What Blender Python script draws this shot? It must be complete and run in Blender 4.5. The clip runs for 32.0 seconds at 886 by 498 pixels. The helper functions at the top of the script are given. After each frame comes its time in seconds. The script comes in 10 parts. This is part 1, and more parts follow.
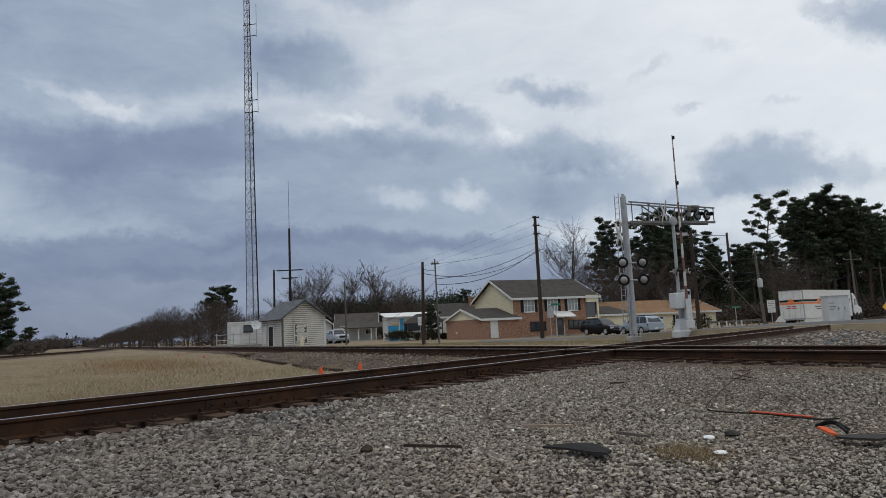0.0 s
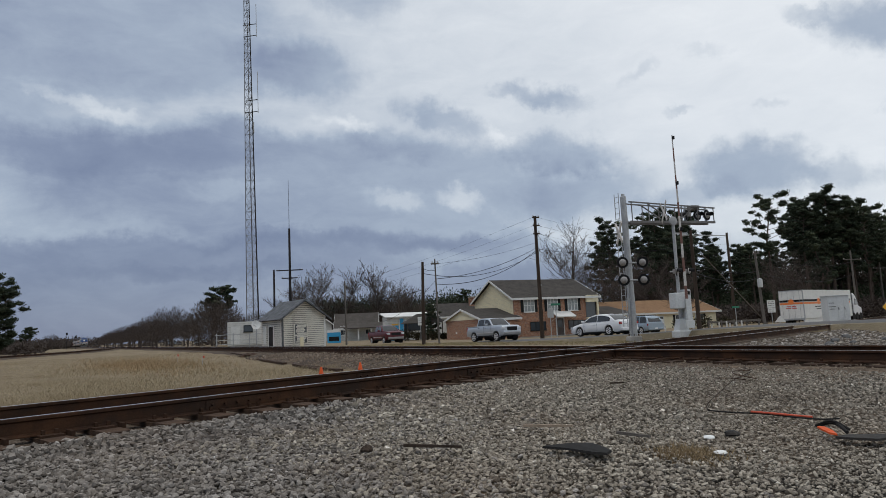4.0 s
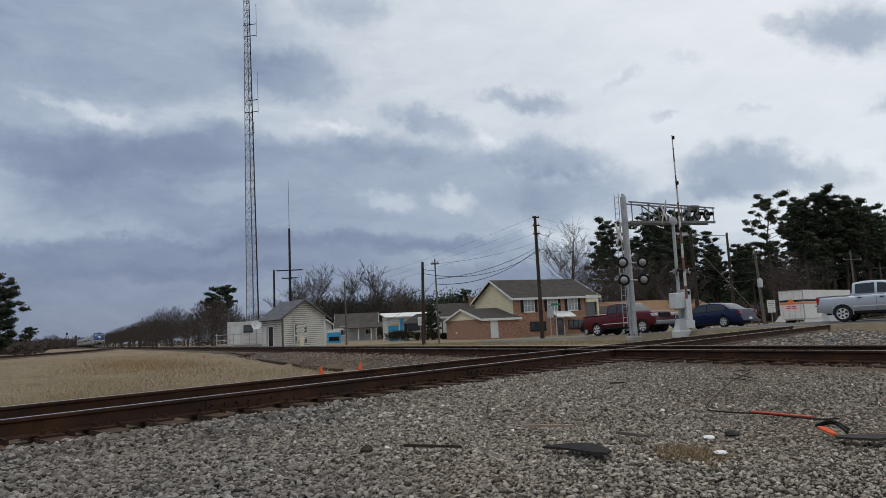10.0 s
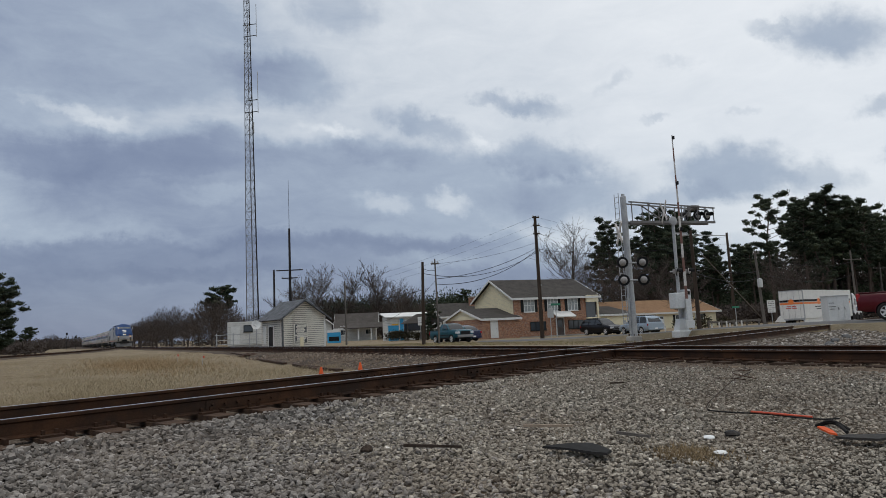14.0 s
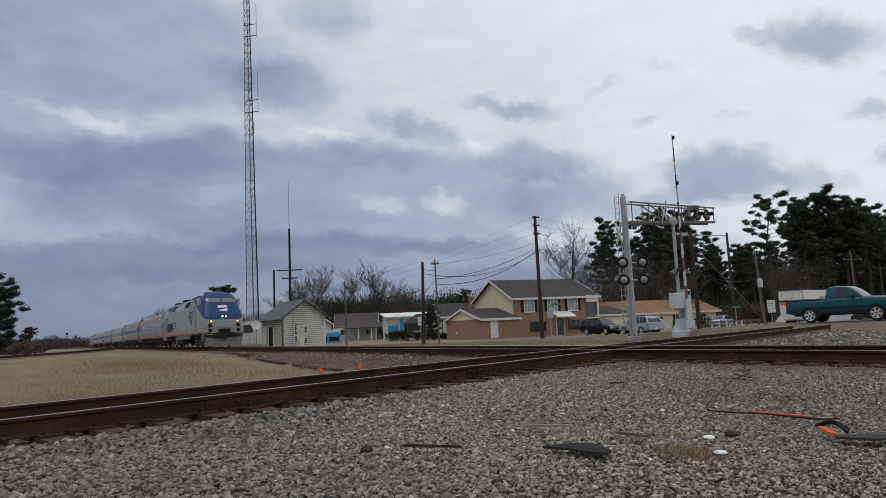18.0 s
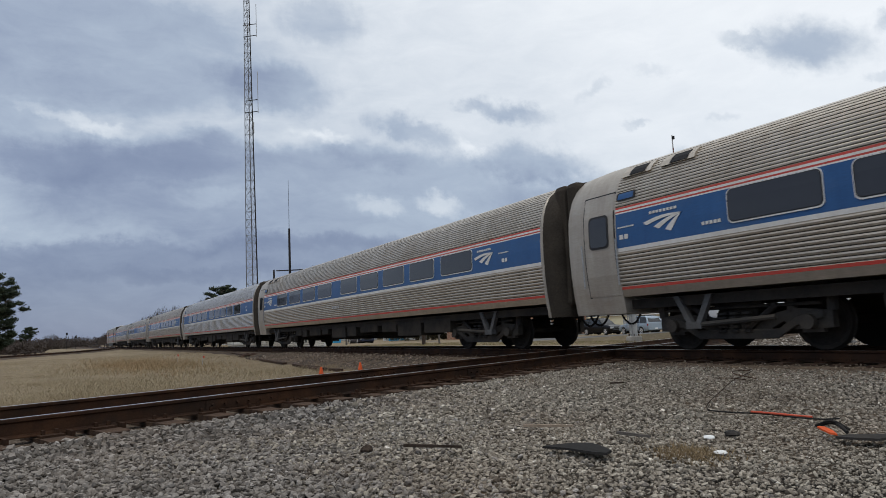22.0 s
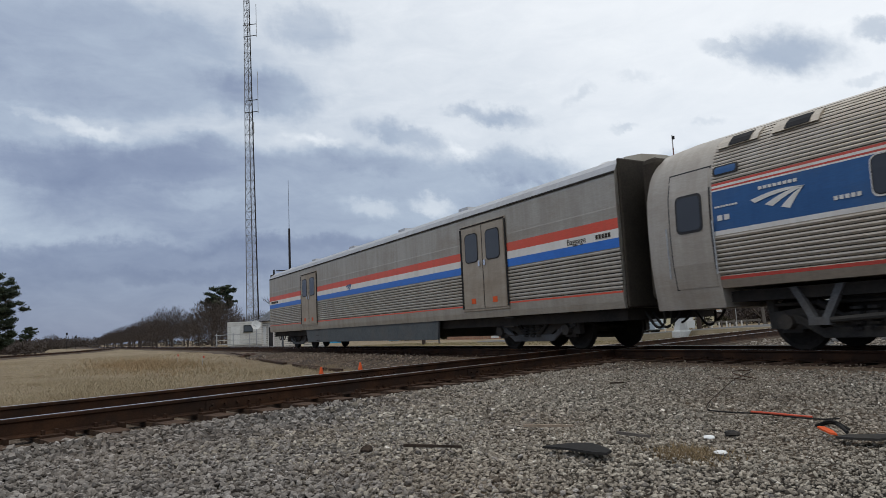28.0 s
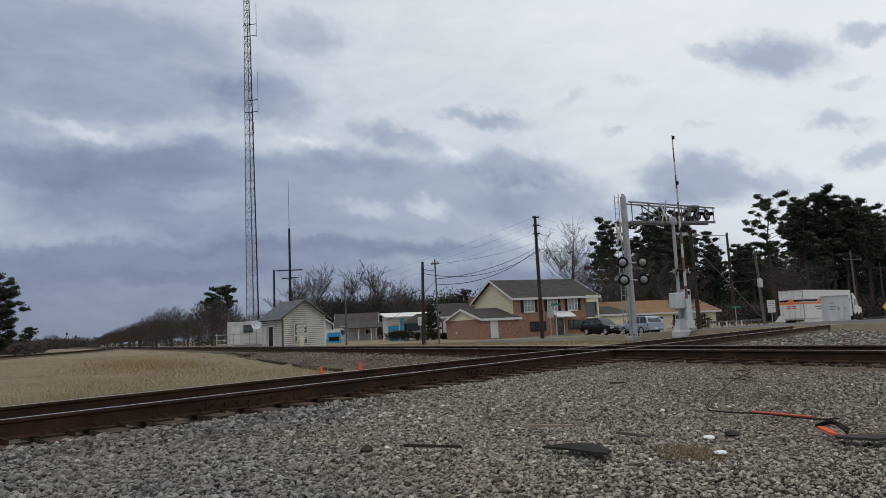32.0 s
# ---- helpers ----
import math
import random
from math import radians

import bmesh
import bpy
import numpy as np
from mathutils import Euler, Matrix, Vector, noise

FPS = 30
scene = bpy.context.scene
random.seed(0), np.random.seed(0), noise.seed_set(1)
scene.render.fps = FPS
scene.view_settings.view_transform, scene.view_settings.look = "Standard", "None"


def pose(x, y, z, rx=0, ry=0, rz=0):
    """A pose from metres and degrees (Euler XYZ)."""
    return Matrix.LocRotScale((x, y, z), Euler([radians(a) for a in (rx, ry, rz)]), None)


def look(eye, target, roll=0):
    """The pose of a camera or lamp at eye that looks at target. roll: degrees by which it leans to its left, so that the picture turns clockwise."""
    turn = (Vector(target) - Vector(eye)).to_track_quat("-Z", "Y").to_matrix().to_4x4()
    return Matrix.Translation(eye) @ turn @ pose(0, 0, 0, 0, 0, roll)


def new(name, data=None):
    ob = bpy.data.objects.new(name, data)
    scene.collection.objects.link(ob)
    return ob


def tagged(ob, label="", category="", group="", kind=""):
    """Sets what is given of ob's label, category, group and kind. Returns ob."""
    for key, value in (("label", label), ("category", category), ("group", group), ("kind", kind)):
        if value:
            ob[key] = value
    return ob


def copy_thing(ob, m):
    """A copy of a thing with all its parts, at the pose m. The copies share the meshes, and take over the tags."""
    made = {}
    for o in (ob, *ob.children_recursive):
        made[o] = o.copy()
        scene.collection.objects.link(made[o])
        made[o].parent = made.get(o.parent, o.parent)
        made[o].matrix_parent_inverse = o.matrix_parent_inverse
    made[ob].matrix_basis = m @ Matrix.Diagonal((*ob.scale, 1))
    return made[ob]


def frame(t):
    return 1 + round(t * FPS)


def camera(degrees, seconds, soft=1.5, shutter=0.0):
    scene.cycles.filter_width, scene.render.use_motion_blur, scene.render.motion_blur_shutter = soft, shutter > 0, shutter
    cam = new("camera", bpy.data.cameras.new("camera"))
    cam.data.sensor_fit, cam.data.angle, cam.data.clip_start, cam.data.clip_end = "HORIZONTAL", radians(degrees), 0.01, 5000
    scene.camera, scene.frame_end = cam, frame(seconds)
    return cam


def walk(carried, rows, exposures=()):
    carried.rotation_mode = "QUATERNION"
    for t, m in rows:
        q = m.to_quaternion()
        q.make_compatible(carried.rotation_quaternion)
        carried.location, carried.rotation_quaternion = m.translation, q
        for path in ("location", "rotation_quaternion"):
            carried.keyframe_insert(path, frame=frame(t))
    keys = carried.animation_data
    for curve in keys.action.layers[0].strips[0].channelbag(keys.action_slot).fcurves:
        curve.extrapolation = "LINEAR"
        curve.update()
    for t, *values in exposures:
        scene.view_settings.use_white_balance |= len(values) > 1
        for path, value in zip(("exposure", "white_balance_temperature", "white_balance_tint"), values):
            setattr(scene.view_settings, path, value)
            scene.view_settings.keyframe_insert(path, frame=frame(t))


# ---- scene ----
import itertools

# Rail tops lie at z = 0. The camera stands still beside a diamond crossing.
TRACK_DIR = Vector((0.5066, -0.8622, 0))      # heading of the passenger train
TRACK_OUT = Vector((0.8622, 0.5066, 0))       # from the camera towards its track
TRACK_D = 11.12
DIAG_DIR = Vector((0.6630, 0.7486, 0))        # the crossing line, towards the road
DIAG_OUT = Vector((-0.7486, 0.6630, 0))
DIAG_D = 7.59
TRAIN_SPEED = 22.05

cam = camera(67.82, 32.0, soft=0.8, shutter=0.04)
EYE = (0.0, 0.0, 0.604)
AHEAD = (0.0, math.cos(0.1205), 0.604 + math.sin(0.1205))
walk(cam, [(0.0, look(EYE, AHEAD, -2.687)), (32.0, look(EYE, AHEAD, -2.687))], ((0.0, 0.0), (19.6, 0.0), (21.4, 0.10), (23.0, 0.14), (28.6, 0.14), (29.8, -0.03), (32.0, -0.03)))

# ---- daylight: an overcast evening sky, brighter towards the right ----
SUN_TURN, SUN_RISE = radians(244), radians(66)
world = bpy.data.worlds.new("sky")
scene.world = world
world.use_nodes = True
wn = world.node_tree.nodes
sky = wn.new("ShaderNodeTexSky")
sky.sky_type = "NISHITA"
sky.sun_disc = False
sky.sun_elevation, sky.sun_rotation = SUN_RISE, SUN_TURN
world.node_tree.links.new(sky.outputs[0], wn["Background"].inputs[0])
wn["Background"].inputs[1].default_value = 0.05
sun = new("sun", bpy.data.lights.new("sun", "SUN"))
sun.data.energy, sun.data.angle, sun.data.color = 4.6, radians(28), (1.0, 0.93, 0.82)
SUN_WAY = Vector((math.sin(SUN_TURN) * math.cos(SUN_RISE), math.cos(SUN_TURN) * math.cos(SUN_RISE), math.sin(SUN_RISE)))
sun.matrix_world = look(SUN_WAY * 100, (0, 0, 0))
scene.view_settings.exposure = 0.0


# ---- materials ----
class Mat:
    """A small node-graph builder round one Principled material."""

    def __init__(self, name, rough=0.8, metal=0.0):
        self.m = bpy.data.materials.new(name)
        self.m.use_nodes = True
        self.t = self.m.node_tree
        self.b = self.t.nodes["Principled BSDF"]
        self.b.inputs["Roughness"].default_value = rough
        self.b.inputs["Metallic"].default_value = metal
        if rough >= 0.6:
            self.b.inputs["Specular IOR Level"].default_value = 0.12
        self.co = self.t.nodes.new("ShaderNodeTexCoord").outputs["Object"]

    def n(self, kind, **ins):
        nd = self.t.nodes.new(kind)
        for k, v in ins.items():
            self.put(nd.inputs[k.replace("_", " ")], v)
        return nd

    def put(self, sock, v):
        if isinstance(v, bpy.types.NodeSocket):
            self.t.links.new(v, sock)
        else:
            sock.default_value = v

    def noise(self, scale, detail=4.0, rough=0.6, co=None, stretch=None, dist=0.0):
        co = co or self.co
        if stretch:
            co = self.n("ShaderNodeVectorMath", Vector=co).outputs[0]
            nd = co.node
            nd.operation = "MULTIPLY"
            nd.inputs[1].default_value = stretch
        nd = self.n("ShaderNodeTexNoise", Vector=co, Scale=scale, Detail=detail, Roughness=rough, Distortion=dist)
        return nd.outputs["Fac"]

    def ramp(self, fac, *stops):
        nd = self.n("ShaderNodeValToRGB", Fac=fac)
        e = nd.color_ramp.elements
        while len(e) < len(stops):
            e.new(0.5)
        for el, (p, c) in zip(e, stops):
            el.position = p
            el.color = (*c, 1) if len(c) == 3 else c
        return nd.outputs[0]

    def mix(self, fac, a, b, mode="MIX"):
        nd = self.t.nodes.new("ShaderNodeMix")
        nd.data_type, nd.blend_type = "RGBA", mode
        for i, v in ((0, fac), (6, a), (7, b)):
            if isinstance(v, tuple) and len(v) == 3:
                v = (*v, 1)
            self.put(nd.inputs[i], v)
        return nd.outputs[2]

    def math(self, op, a, b=0.0, c=0.0):
        nd = self.t.nodes.new("ShaderNodeMath")
        nd.operation = op
        self.put(nd.inputs[0], a), self.put(nd.inputs[1], b), self.put(nd.inputs[2], c)
        return nd.outputs[0]

    def color(self, v):
        self.put(self.b.inputs["Base Color"], (*v, 1) if isinstance(v, tuple) else v)
        return self

    def bump(self, height, strength=0.4, dist=0.02):
        nd = self.n("ShaderNodeBump", Height=height, Strength=strength, Distance=dist)
        self.t.links.new(nd.outputs[0], self.b.inputs["Normal"])
        return self


def surface(name, a, b, scale=3.0, rough=0.8, metal=0.0, fine=40.0, bump=0.3, dist=0.01, dirt=None, dirt_amount=0.45, stretch=None):
    """Two-tone surface with coarse blotches, fine grain, relief and, if given, dirt."""
    k = Mat(name, rough, metal)
    big = k.noise(scale, 5, 0.6, stretch=stretch)
    small = k.noise(fine, 3, 0.6, stretch=stretch)
    c = k.mix(k.ramp(big, (0.3, (0, 0, 0)), (0.7, (1, 1, 1))), a, b)
    c = k.mix(0.35, c, k.ramp(small, (0.3, (0.25, 0.25, 0.25)), (0.7, (0.75, 0.75, 0.75))), "OVERLAY")
    if dirt:
        d = k.noise(scale * 0.6, 6, 0.7, stretch=stretch)
        c = k.mix(k.ramp(d, (dirt_amount, (0, 0, 0)), (dirt_amount + 0.25, (0.8, 0.8, 0.8))), c, dirt)
    k.color(c)
    if bump:
        k.bump(small, bump, dist)
    return k.m


def paint(name, c, rough=0.3, metal=0.0, coat=0.9):
    """Vehicle paint with a clear coat, thin road film and slight waviness."""
    k = Mat(name, rough, metal)
    dust = k.noise(1.3, 5, 0.65)
    film = k.noise(30, 3)
    dusty = tuple(x * 0.85 + 0.05 * min(1.0, 0.1 + 3 * max(c)) for x in c)
    k.color(k.mix(k.math("MULTIPLY", k.ramp(dust, (0.4, (0, 0, 0)), (0.75, (1, 1, 1))), 0.5), c, dusty))
    k.put(k.b.inputs["Roughness"], k.math("MULTIPLY_ADD", film, 0.15, rough - 0.05))
    dark = max(c) < 0.1
    k.b.inputs["Coat Weight"].default_value = coat * (0.3 if dark else 1.0)
    k.b.inputs["Coat Roughness"].default_value = 0.06
    k.b.inputs["Specular IOR Level"].default_value = 0.2 if dark else 0.45
    return k.m


def plain(name, c, rough=0.6, metal=0.0, var=0.2, scale=8.0):
    k = Mat(name, rough, metal)
    nz = k.noise(scale, 4, 0.6)
    lo, hi = tuple(x * (1 - var) for x in c), tuple(min(1, x * (1 + var)) for x in c)
    k.color(k.mix(nz, lo, hi))
    return k.m


def glow(name, c, strength):
    k = Mat(name, 0.4)
    k.color(c)
    k.b.inputs["Emission Color"].default_value = (*c, 1)
    k.b.inputs["Emission Strength"].default_value = strength
    return k.m


def random_tint(k, c, amount, sock="Random"):
    """Lightens or darkens a colour piece by piece."""
    rnd = k.n("ShaderNodeObjectInfo").outputs["Random"] if sock == "Random" else k.n("ShaderNodeNewGeometry").outputs["Random Per Island"]
    v = k.math("MULTIPLY_ADD", rnd, 2 * amount, 1 - amount)
    nd = k.n("ShaderNodeVectorMath", Vector=c)
    nd.operation = "SCALE"
    k.put(nd.inputs["Scale"], v)
    return nd.outputs[0]


def glass_mat(name, tint, rough=0.06):
    k = Mat(name, rough)
    k.color(k.mix(k.noise(2.0), tuple(x * 0.7 for x in tint), tint))
    k.b.inputs["Specular IOR Level"].default_value = 0.7
    return k.m


M = {}
M["asphalt"] = surface("asphalt", (0.10, 0.10, 0.105), (0.15, 0.15, 0.15), 0.4, 0.9, fine=60, bump=0.5, dirt=(0.2, 0.19, 0.17))
M["concrete"] = surface("concrete", (0.42, 0.41, 0.38), (0.33, 0.32, 0.3), 0.8, 0.9, fine=50, dirt=(0.2, 0.19, 0.17))
M["rail_rust"] = surface("rail_rust", (0.026, 0.016, 0.012), (0.085, 0.04, 0.02), 2.5, 0.75, 0.1, fine=70, bump=0.5, dirt=(0.03, 0.022, 0.018))
M["rail_shine"] = surface("rail_shine", (0.62, 0.62, 0.63), (0.5, 0.49, 0.48), 1.5, 0.28, 0.9, fine=90, bump=0.05, stretch=(1, 12, 12))
M["tie_wood"] = surface("tie_wood", (0.045, 0.03, 0.022), (0.10, 0.064, 0.043), 3, 0.9, fine=25, bump=0.8, dist=0.02, dirt=(0.05, 0.035, 0.03), stretch=(0.3, 3, 3))
M["steel_dark"] = surface("steel_dark", (0.022, 0.022, 0.024), (0.045, 0.042, 0.038), 2, 0.7, 0.2, fine=30, dirt=(0.06, 0.05, 0.04))
M["galvanized"] = surface("galvanized", (0.45, 0.46, 0.46), (0.33, 0.34, 0.35), 2.5, 0.55, 0.5, fine=25, bump=0.1, dirt=(0.25, 0.2, 0.16), dirt_amount=0.6)
M["pole_wood"] = surface("pole_wood", (0.038, 0.028, 0.022), (0.07, 0.052, 0.04), 1.2, 0.9, fine=30, bump=0.8, stretch=(6, 6, 0.4))
M["pole_grey"] = surface("pole_grey", (0.10, 0.09, 0.08), (0.16, 0.145, 0.13), 1.2, 0.9, fine=30, bump=0.8, stretch=(6, 6, 0.4))
M["pole_black"] = surface("pole_black", (0.02, 0.02, 0.021), (0.045, 0.04, 0.04), 1.2, 0.85, fine=30, stretch=(6, 6, 0.4))
M["black"] = plain("black", (0.015, 0.015, 0.016), 0.6)
M["rubber"] = plain("rubber", (0.025, 0.024, 0.023), 0.85, scale=20)
M["chrome"] = plain("chrome", (0.6, 0.6, 0.62), 0.25, 1.0)
M["alloy"] = plain("alloy", (0.62, 0.62, 0.63), 0.4, 0.35)
M["glass"] = glass_mat("dark_glass", (0.02, 0.024, 0.028))
M["lamp_clear"] = glass_mat("lamp_clear", (0.6, 0.62, 0.65), 0.1)
M["lamp_red"] = glass_mat("lamp_red", (0.35, 0.01, 0.01), 0.15)
M["orange"] = plain("orange", (0.62, 0.10, 0.03), 0.6)
M["white"] = plain("white", (0.75, 0.75, 0.73), 0.6, var=0.08)
M["wire"] = plain("wire", (0.03, 0.03, 0.033), 0.7)


# ---- geometry ----
class Geo:
    """Collects vertices and faces of one mesh; each face has a material slot."""

    def __init__(self):
        self.v, self.f, self.s = [], [], []

    def add(self, vs, fs, slot=0):
        o = len(self.v)
        self.v += [tuple(p) for p in vs]
        self.f += [tuple(i + o for i in q) for q in fs]
        self.s += [slot] * len(fs)
        return self

    def box(self, x0, x1, y0, y1, z0, z1, slot=0, m=None):
        vs = [Vector((x, y, z)) for z in (z0, z1) for y in (y0, y1) for x in (x0, x1)]
        if m:
            vs = [m @ p for p in vs]
        return self.add(vs, [(0, 2, 3, 1), (4, 5, 7, 6), (0, 1, 5, 4), (2, 6, 7, 3), (0, 4, 6, 2), (1, 3, 7, 5)], slot)

    def tube(self, p0, p1, r0, r1=None, n=8, slot=0, caps=True):
        p0, p1 = Vector(p0), Vector(p1)
        r1 = r0 if r1 is None else r1
        d = (p1 - p0).normalized()
        a = d.orthogonal().normalized()
        b = d.cross(a)
        vs = []
        for p, r in ((p0, r0), (p1, r1)):
            for i in range(n):
                t = 2 * math.pi * i / n
                vs.append(p + a * (r * math.cos(t)) + b * (r * math.sin(t)))
        fs = [(i, (i + 1) % n, n + (i + 1) % n, n + i) for i in range(n)]
        if caps:
            fs += [tuple(range(n - 1, -1, -1)), tuple(range(n, 2 * n))]
        return self.add(vs, fs, slot)

    def prism(self, prof, axis, a, b, slot=0, caps=True, m=None):
        """Extrudes a closed 2D outline along an axis from a to b."""
        n = len(prof)
        vs = []
        for t in (a, b):
            for u, w in prof:
                p = Vector({"x": (t, u, w), "y": (u, t, w), "z": (u, w, t)}[axis])
                vs.append(m @ p if m else p)
        fs = [(i, (i + 1) % n, n + (i + 1) % n, n + i) for i in range(n)]
        if caps:
            fs += [tuple(range(n - 1, -1, -1)), tuple(range(n, 2 * n))]
        return self.add(vs, fs, slot)

    def loft(self, rings, slot=0, caps=True, slots=None, closed=True):
        """Skins rings of equal length; slots gives a slot for each gap in a ring."""
        n = len(rings[0])
        o = len(self.v)
        for r in rings:
            self.v += [tuple(p) for p in r]
        for k in range(len(rings) - 1):
            for i in range(n if closed else n - 1):
                j = (i + 1) % n
                self.f.append((o + k * n + i, o + k * n + j, o + (k + 1) * n + j, o + (k + 1) * n + i))
                self.s.append(slots[i] if slots else slot)
        if caps:
            self.f.append(tuple(o + i for i in range(n - 1, -1, -1)))
            self.f.append(tuple(o + (len(rings) - 1) * n + i for i in range(n)))
            self.s += [slot, slot]
        return self

    def lathe(self, prof, c, axis="z", n=16, slot=0):
        """Turns (radius, height) pairs round an axis through c."""
        c = Vector(c)
        rings = []
        for r, h in prof:
            ring = []
            for i in range(n):
                t = 2 * math.pi * i / n
                u, w = r * math.cos(t), r * math.sin(t)
                ring.append(c + Vector({"z": (u, w, h), "y": (u, h, w), "x": (h, u, w)}[axis]))
            rings.append(ring)
        return self.loft(rings, slot)

    def mesh(self, name, mats, smooth=False):
        me = bpy.data.meshes.new(name)
        me.from_pydata(self.v, [], self.f)
        for m in mats if isinstance(mats, (list, tuple)) else [mats]:
            me.materials.append(m)
        if len(me.materials) > 1:
            me.polygons.foreach_set("material_index", self.s)
        bm = bmesh.new()
        bm.from_mesh(me)
        bmesh.ops.recalc_face_normals(bm, faces=bm.faces)
        bm.to_mesh(me)
        bm.free()
        if smooth:
            me.polygons.foreach_set("use_smooth", [True] * len(me.polygons))
            me.set_sharp_from_angle(angle=radians(40))
        return me


def part(name, geo, mats, parent=None, label="", m=None, smooth=False, bevel=0.0):
    """Links a mesh as one object, under a thing or a part if a parent is given."""
    ob = new(name, geo.mesh(name, mats, smooth) if isinstance(geo, Geo) else geo)
    if parent:
        ob.parent = parent
    if m is not None:
        ob.matrix_basis = m
    if label:
        ob["label"] = label
    if bevel:
        md = ob.modifiers.new("bevel", "BEVEL")
        md.width, md.segments, md.limit_method, md.angle_limit = bevel, 2, "ANGLE", radians(35)
    return ob


def thing(name, label, category, m=None, group="", kind=""):
    ob = new(name)
    ob.empty_display_size = 0.2
    if m is not None:
        ob.matrix_basis = m
    return tagged(ob, label, category, group, kind)


def along(origin, d):
    """A pose at origin with local x along d."""
    return Matrix.Translation(origin) @ Matrix.Rotation(math.atan2(d.y, d.x), 4, "Z")


def smoothstep(a, b, x):
    t = min(1, max(0, (x - a) / (b - a)))
    return t * t * (3 - 2 * t)


# ---- sky: a sheet of drifting cloud that glows with the daylight it lets through ----
def cloud_sheet():
    top, rim = 500.0, 4700.0
    g = Geo()
    rings = []
    for k in range(41):
        rr = max(1.0, rim * (k / 40) ** 1.0)
        rings.append([(rr * math.cos(a), rr * math.sin(a), top * (1 - (rr / rim) ** 2)) for a in (2 * math.pi * i / 96 for i in range(96))])
    g.loft(rings, caps=False)
    k = Mat("cloud")
    m = k.m
    k.t.nodes.remove(k.b)
    k.t.nodes.remove(k.t.nodes["Material Output"])
    sep = k.n("ShaderNodeSeparateXYZ", Vector=k.co)
    X, Y, Z = sep.outputs
    # bearing and height of each place of the sheet, in degrees
    bear = k.math("MULTIPLY", k.math("ARCTAN2", X, Y), 57.3)
    flat = k.math("SQRT", k.math("ADD", k.math("MULTIPLY", X, X), k.math("MULTIPLY", Y, Y)))
    rise = k.math("MULTIPLY", k.math("ARCTAN2", Z, flat), 57.3)
    p = k.n("ShaderNodeCombineXYZ", X=bear, Y=rise).outputs[0]
    def warp(src, scale, amount, detail):
        wob = k.n("ShaderNodeTexNoise", Vector=src, Scale=scale, Detail=detail, Roughness=0.62)
        off = k.n("ShaderNodeVectorMath", Vector=wob.outputs["Color"])
        off.operation = "MULTIPLY_ADD"
        off.inputs[1].default_value = (amount * 1.5, amount, 0)
        off.inputs[2].default_value = (-amount * 0.75, -amount * 0.5, 0)
        q = k.n("ShaderNodeVectorMath", Vector=src)
        q.operation = "ADD"
        k.put(q.inputs[1], off.outputs[0])
        return q.outputs[0]
    # ragged, billowing edges for the small clouds, broader ones for the large masses
    fine, broad = warp(p, 0.42, 3.4, 9), warp(p, 0.17, 6.0, 9)
    side = k.math("MULTIPLY_ADD", k.math("COSINE", k.math("MULTIPLY_ADD", bear, 1 / 57.3, -1.31)), 0.36, 0.625)
    side = k.math("ADD", side, k.math("MULTIPLY_ADD", k.math("MINIMUM", rise, 30.0), 0.006, -0.08))
    big = k.noise(0.10, 8, 0.6, co=broad, stretch=(0.6, 1.5, 1))
    mid = k.noise(0.30, 8, 0.62, co=p, stretch=(0.55, 1.5, 1), dist=0.5)
    # the dull side is more broken than the bright one
    rough_side = k.math("MULTIPLY_ADD", side, -0.55, 0.66)
    v = k.math("ADD", side, k.math("MULTIPLY", k.math("SUBTRACT", big, 0.5), rough_side))
    v = k.math("ADD", v, k.math("MULTIPLY", k.math("SUBTRACT", mid, 0.5), rough_side))
    for cx, cy, rx, ry, turn, amount, inner in CLOUD_MASSES:
        d = k.n("ShaderNodeVectorMath", Vector=broad if rx > 7 else fine)
        d.operation = "SUBTRACT"
        d.inputs[1].default_value = (cx, cy, 0)
        ro = k.n("ShaderNodeVectorRotate", Vector=d.outputs[0])
        ro.rotation_type = "Z_AXIS"
        ro.inputs["Angle"].default_value = radians(-turn)
        sc = k.n("ShaderNodeVectorMath", Vector=ro.outputs[0])
        sc.operation = "MULTIPLY"
        sc.inputs[1].default_value = (1 / rx, 1 / ry, 0)
        ln = k.n("ShaderNodeVectorMath", Vector=sc.outputs[0])
        ln.operation = "LENGTH"
        mr = k.n("ShaderNodeMapRange", Value=ln.outputs["Value"])
        mr.interpolation_type = "SMOOTHSTEP"
        for i, val in ((1, inner), (2, 1.12), (3, amount), (4, 0.0)):
            mr.inputs[i].default_value = val
        v = k.math("ADD", v, mr.outputs[0])
    col = k.ramp(v, (0.0, (0.165, 0.205, 0.315)), (0.25, (0.235, 0.283, 0.395)), (0.5, (0.365, 0.43, 0.53)), (0.75, (0.60, 0.65, 0.71)), (1.0, (0.84, 0.87, 0.90)))
    em = k.n("ShaderNodeEmission", Color=col, Strength=0.955)
    tr = k.n("ShaderNodeBsdfTransparent")
    tr.inputs[0].default_value = (0.22, 0.22, 0.22, 1)
    ad = k.n("ShaderNodeAddShader")
    k.put(ad.inputs[0], em.outputs[0]), k.put(ad.inputs[1], tr.outputs[0])
    out = k.n("ShaderNodeOutputMaterial")
    k.put(out.inputs[0], ad.outputs[0])
    ob = part("backdrop", g, m, smooth=True)
    tagged(ob, "grey-blue broken overcast cloud, brighter on one side", "sky", kind="structure")
    return ob


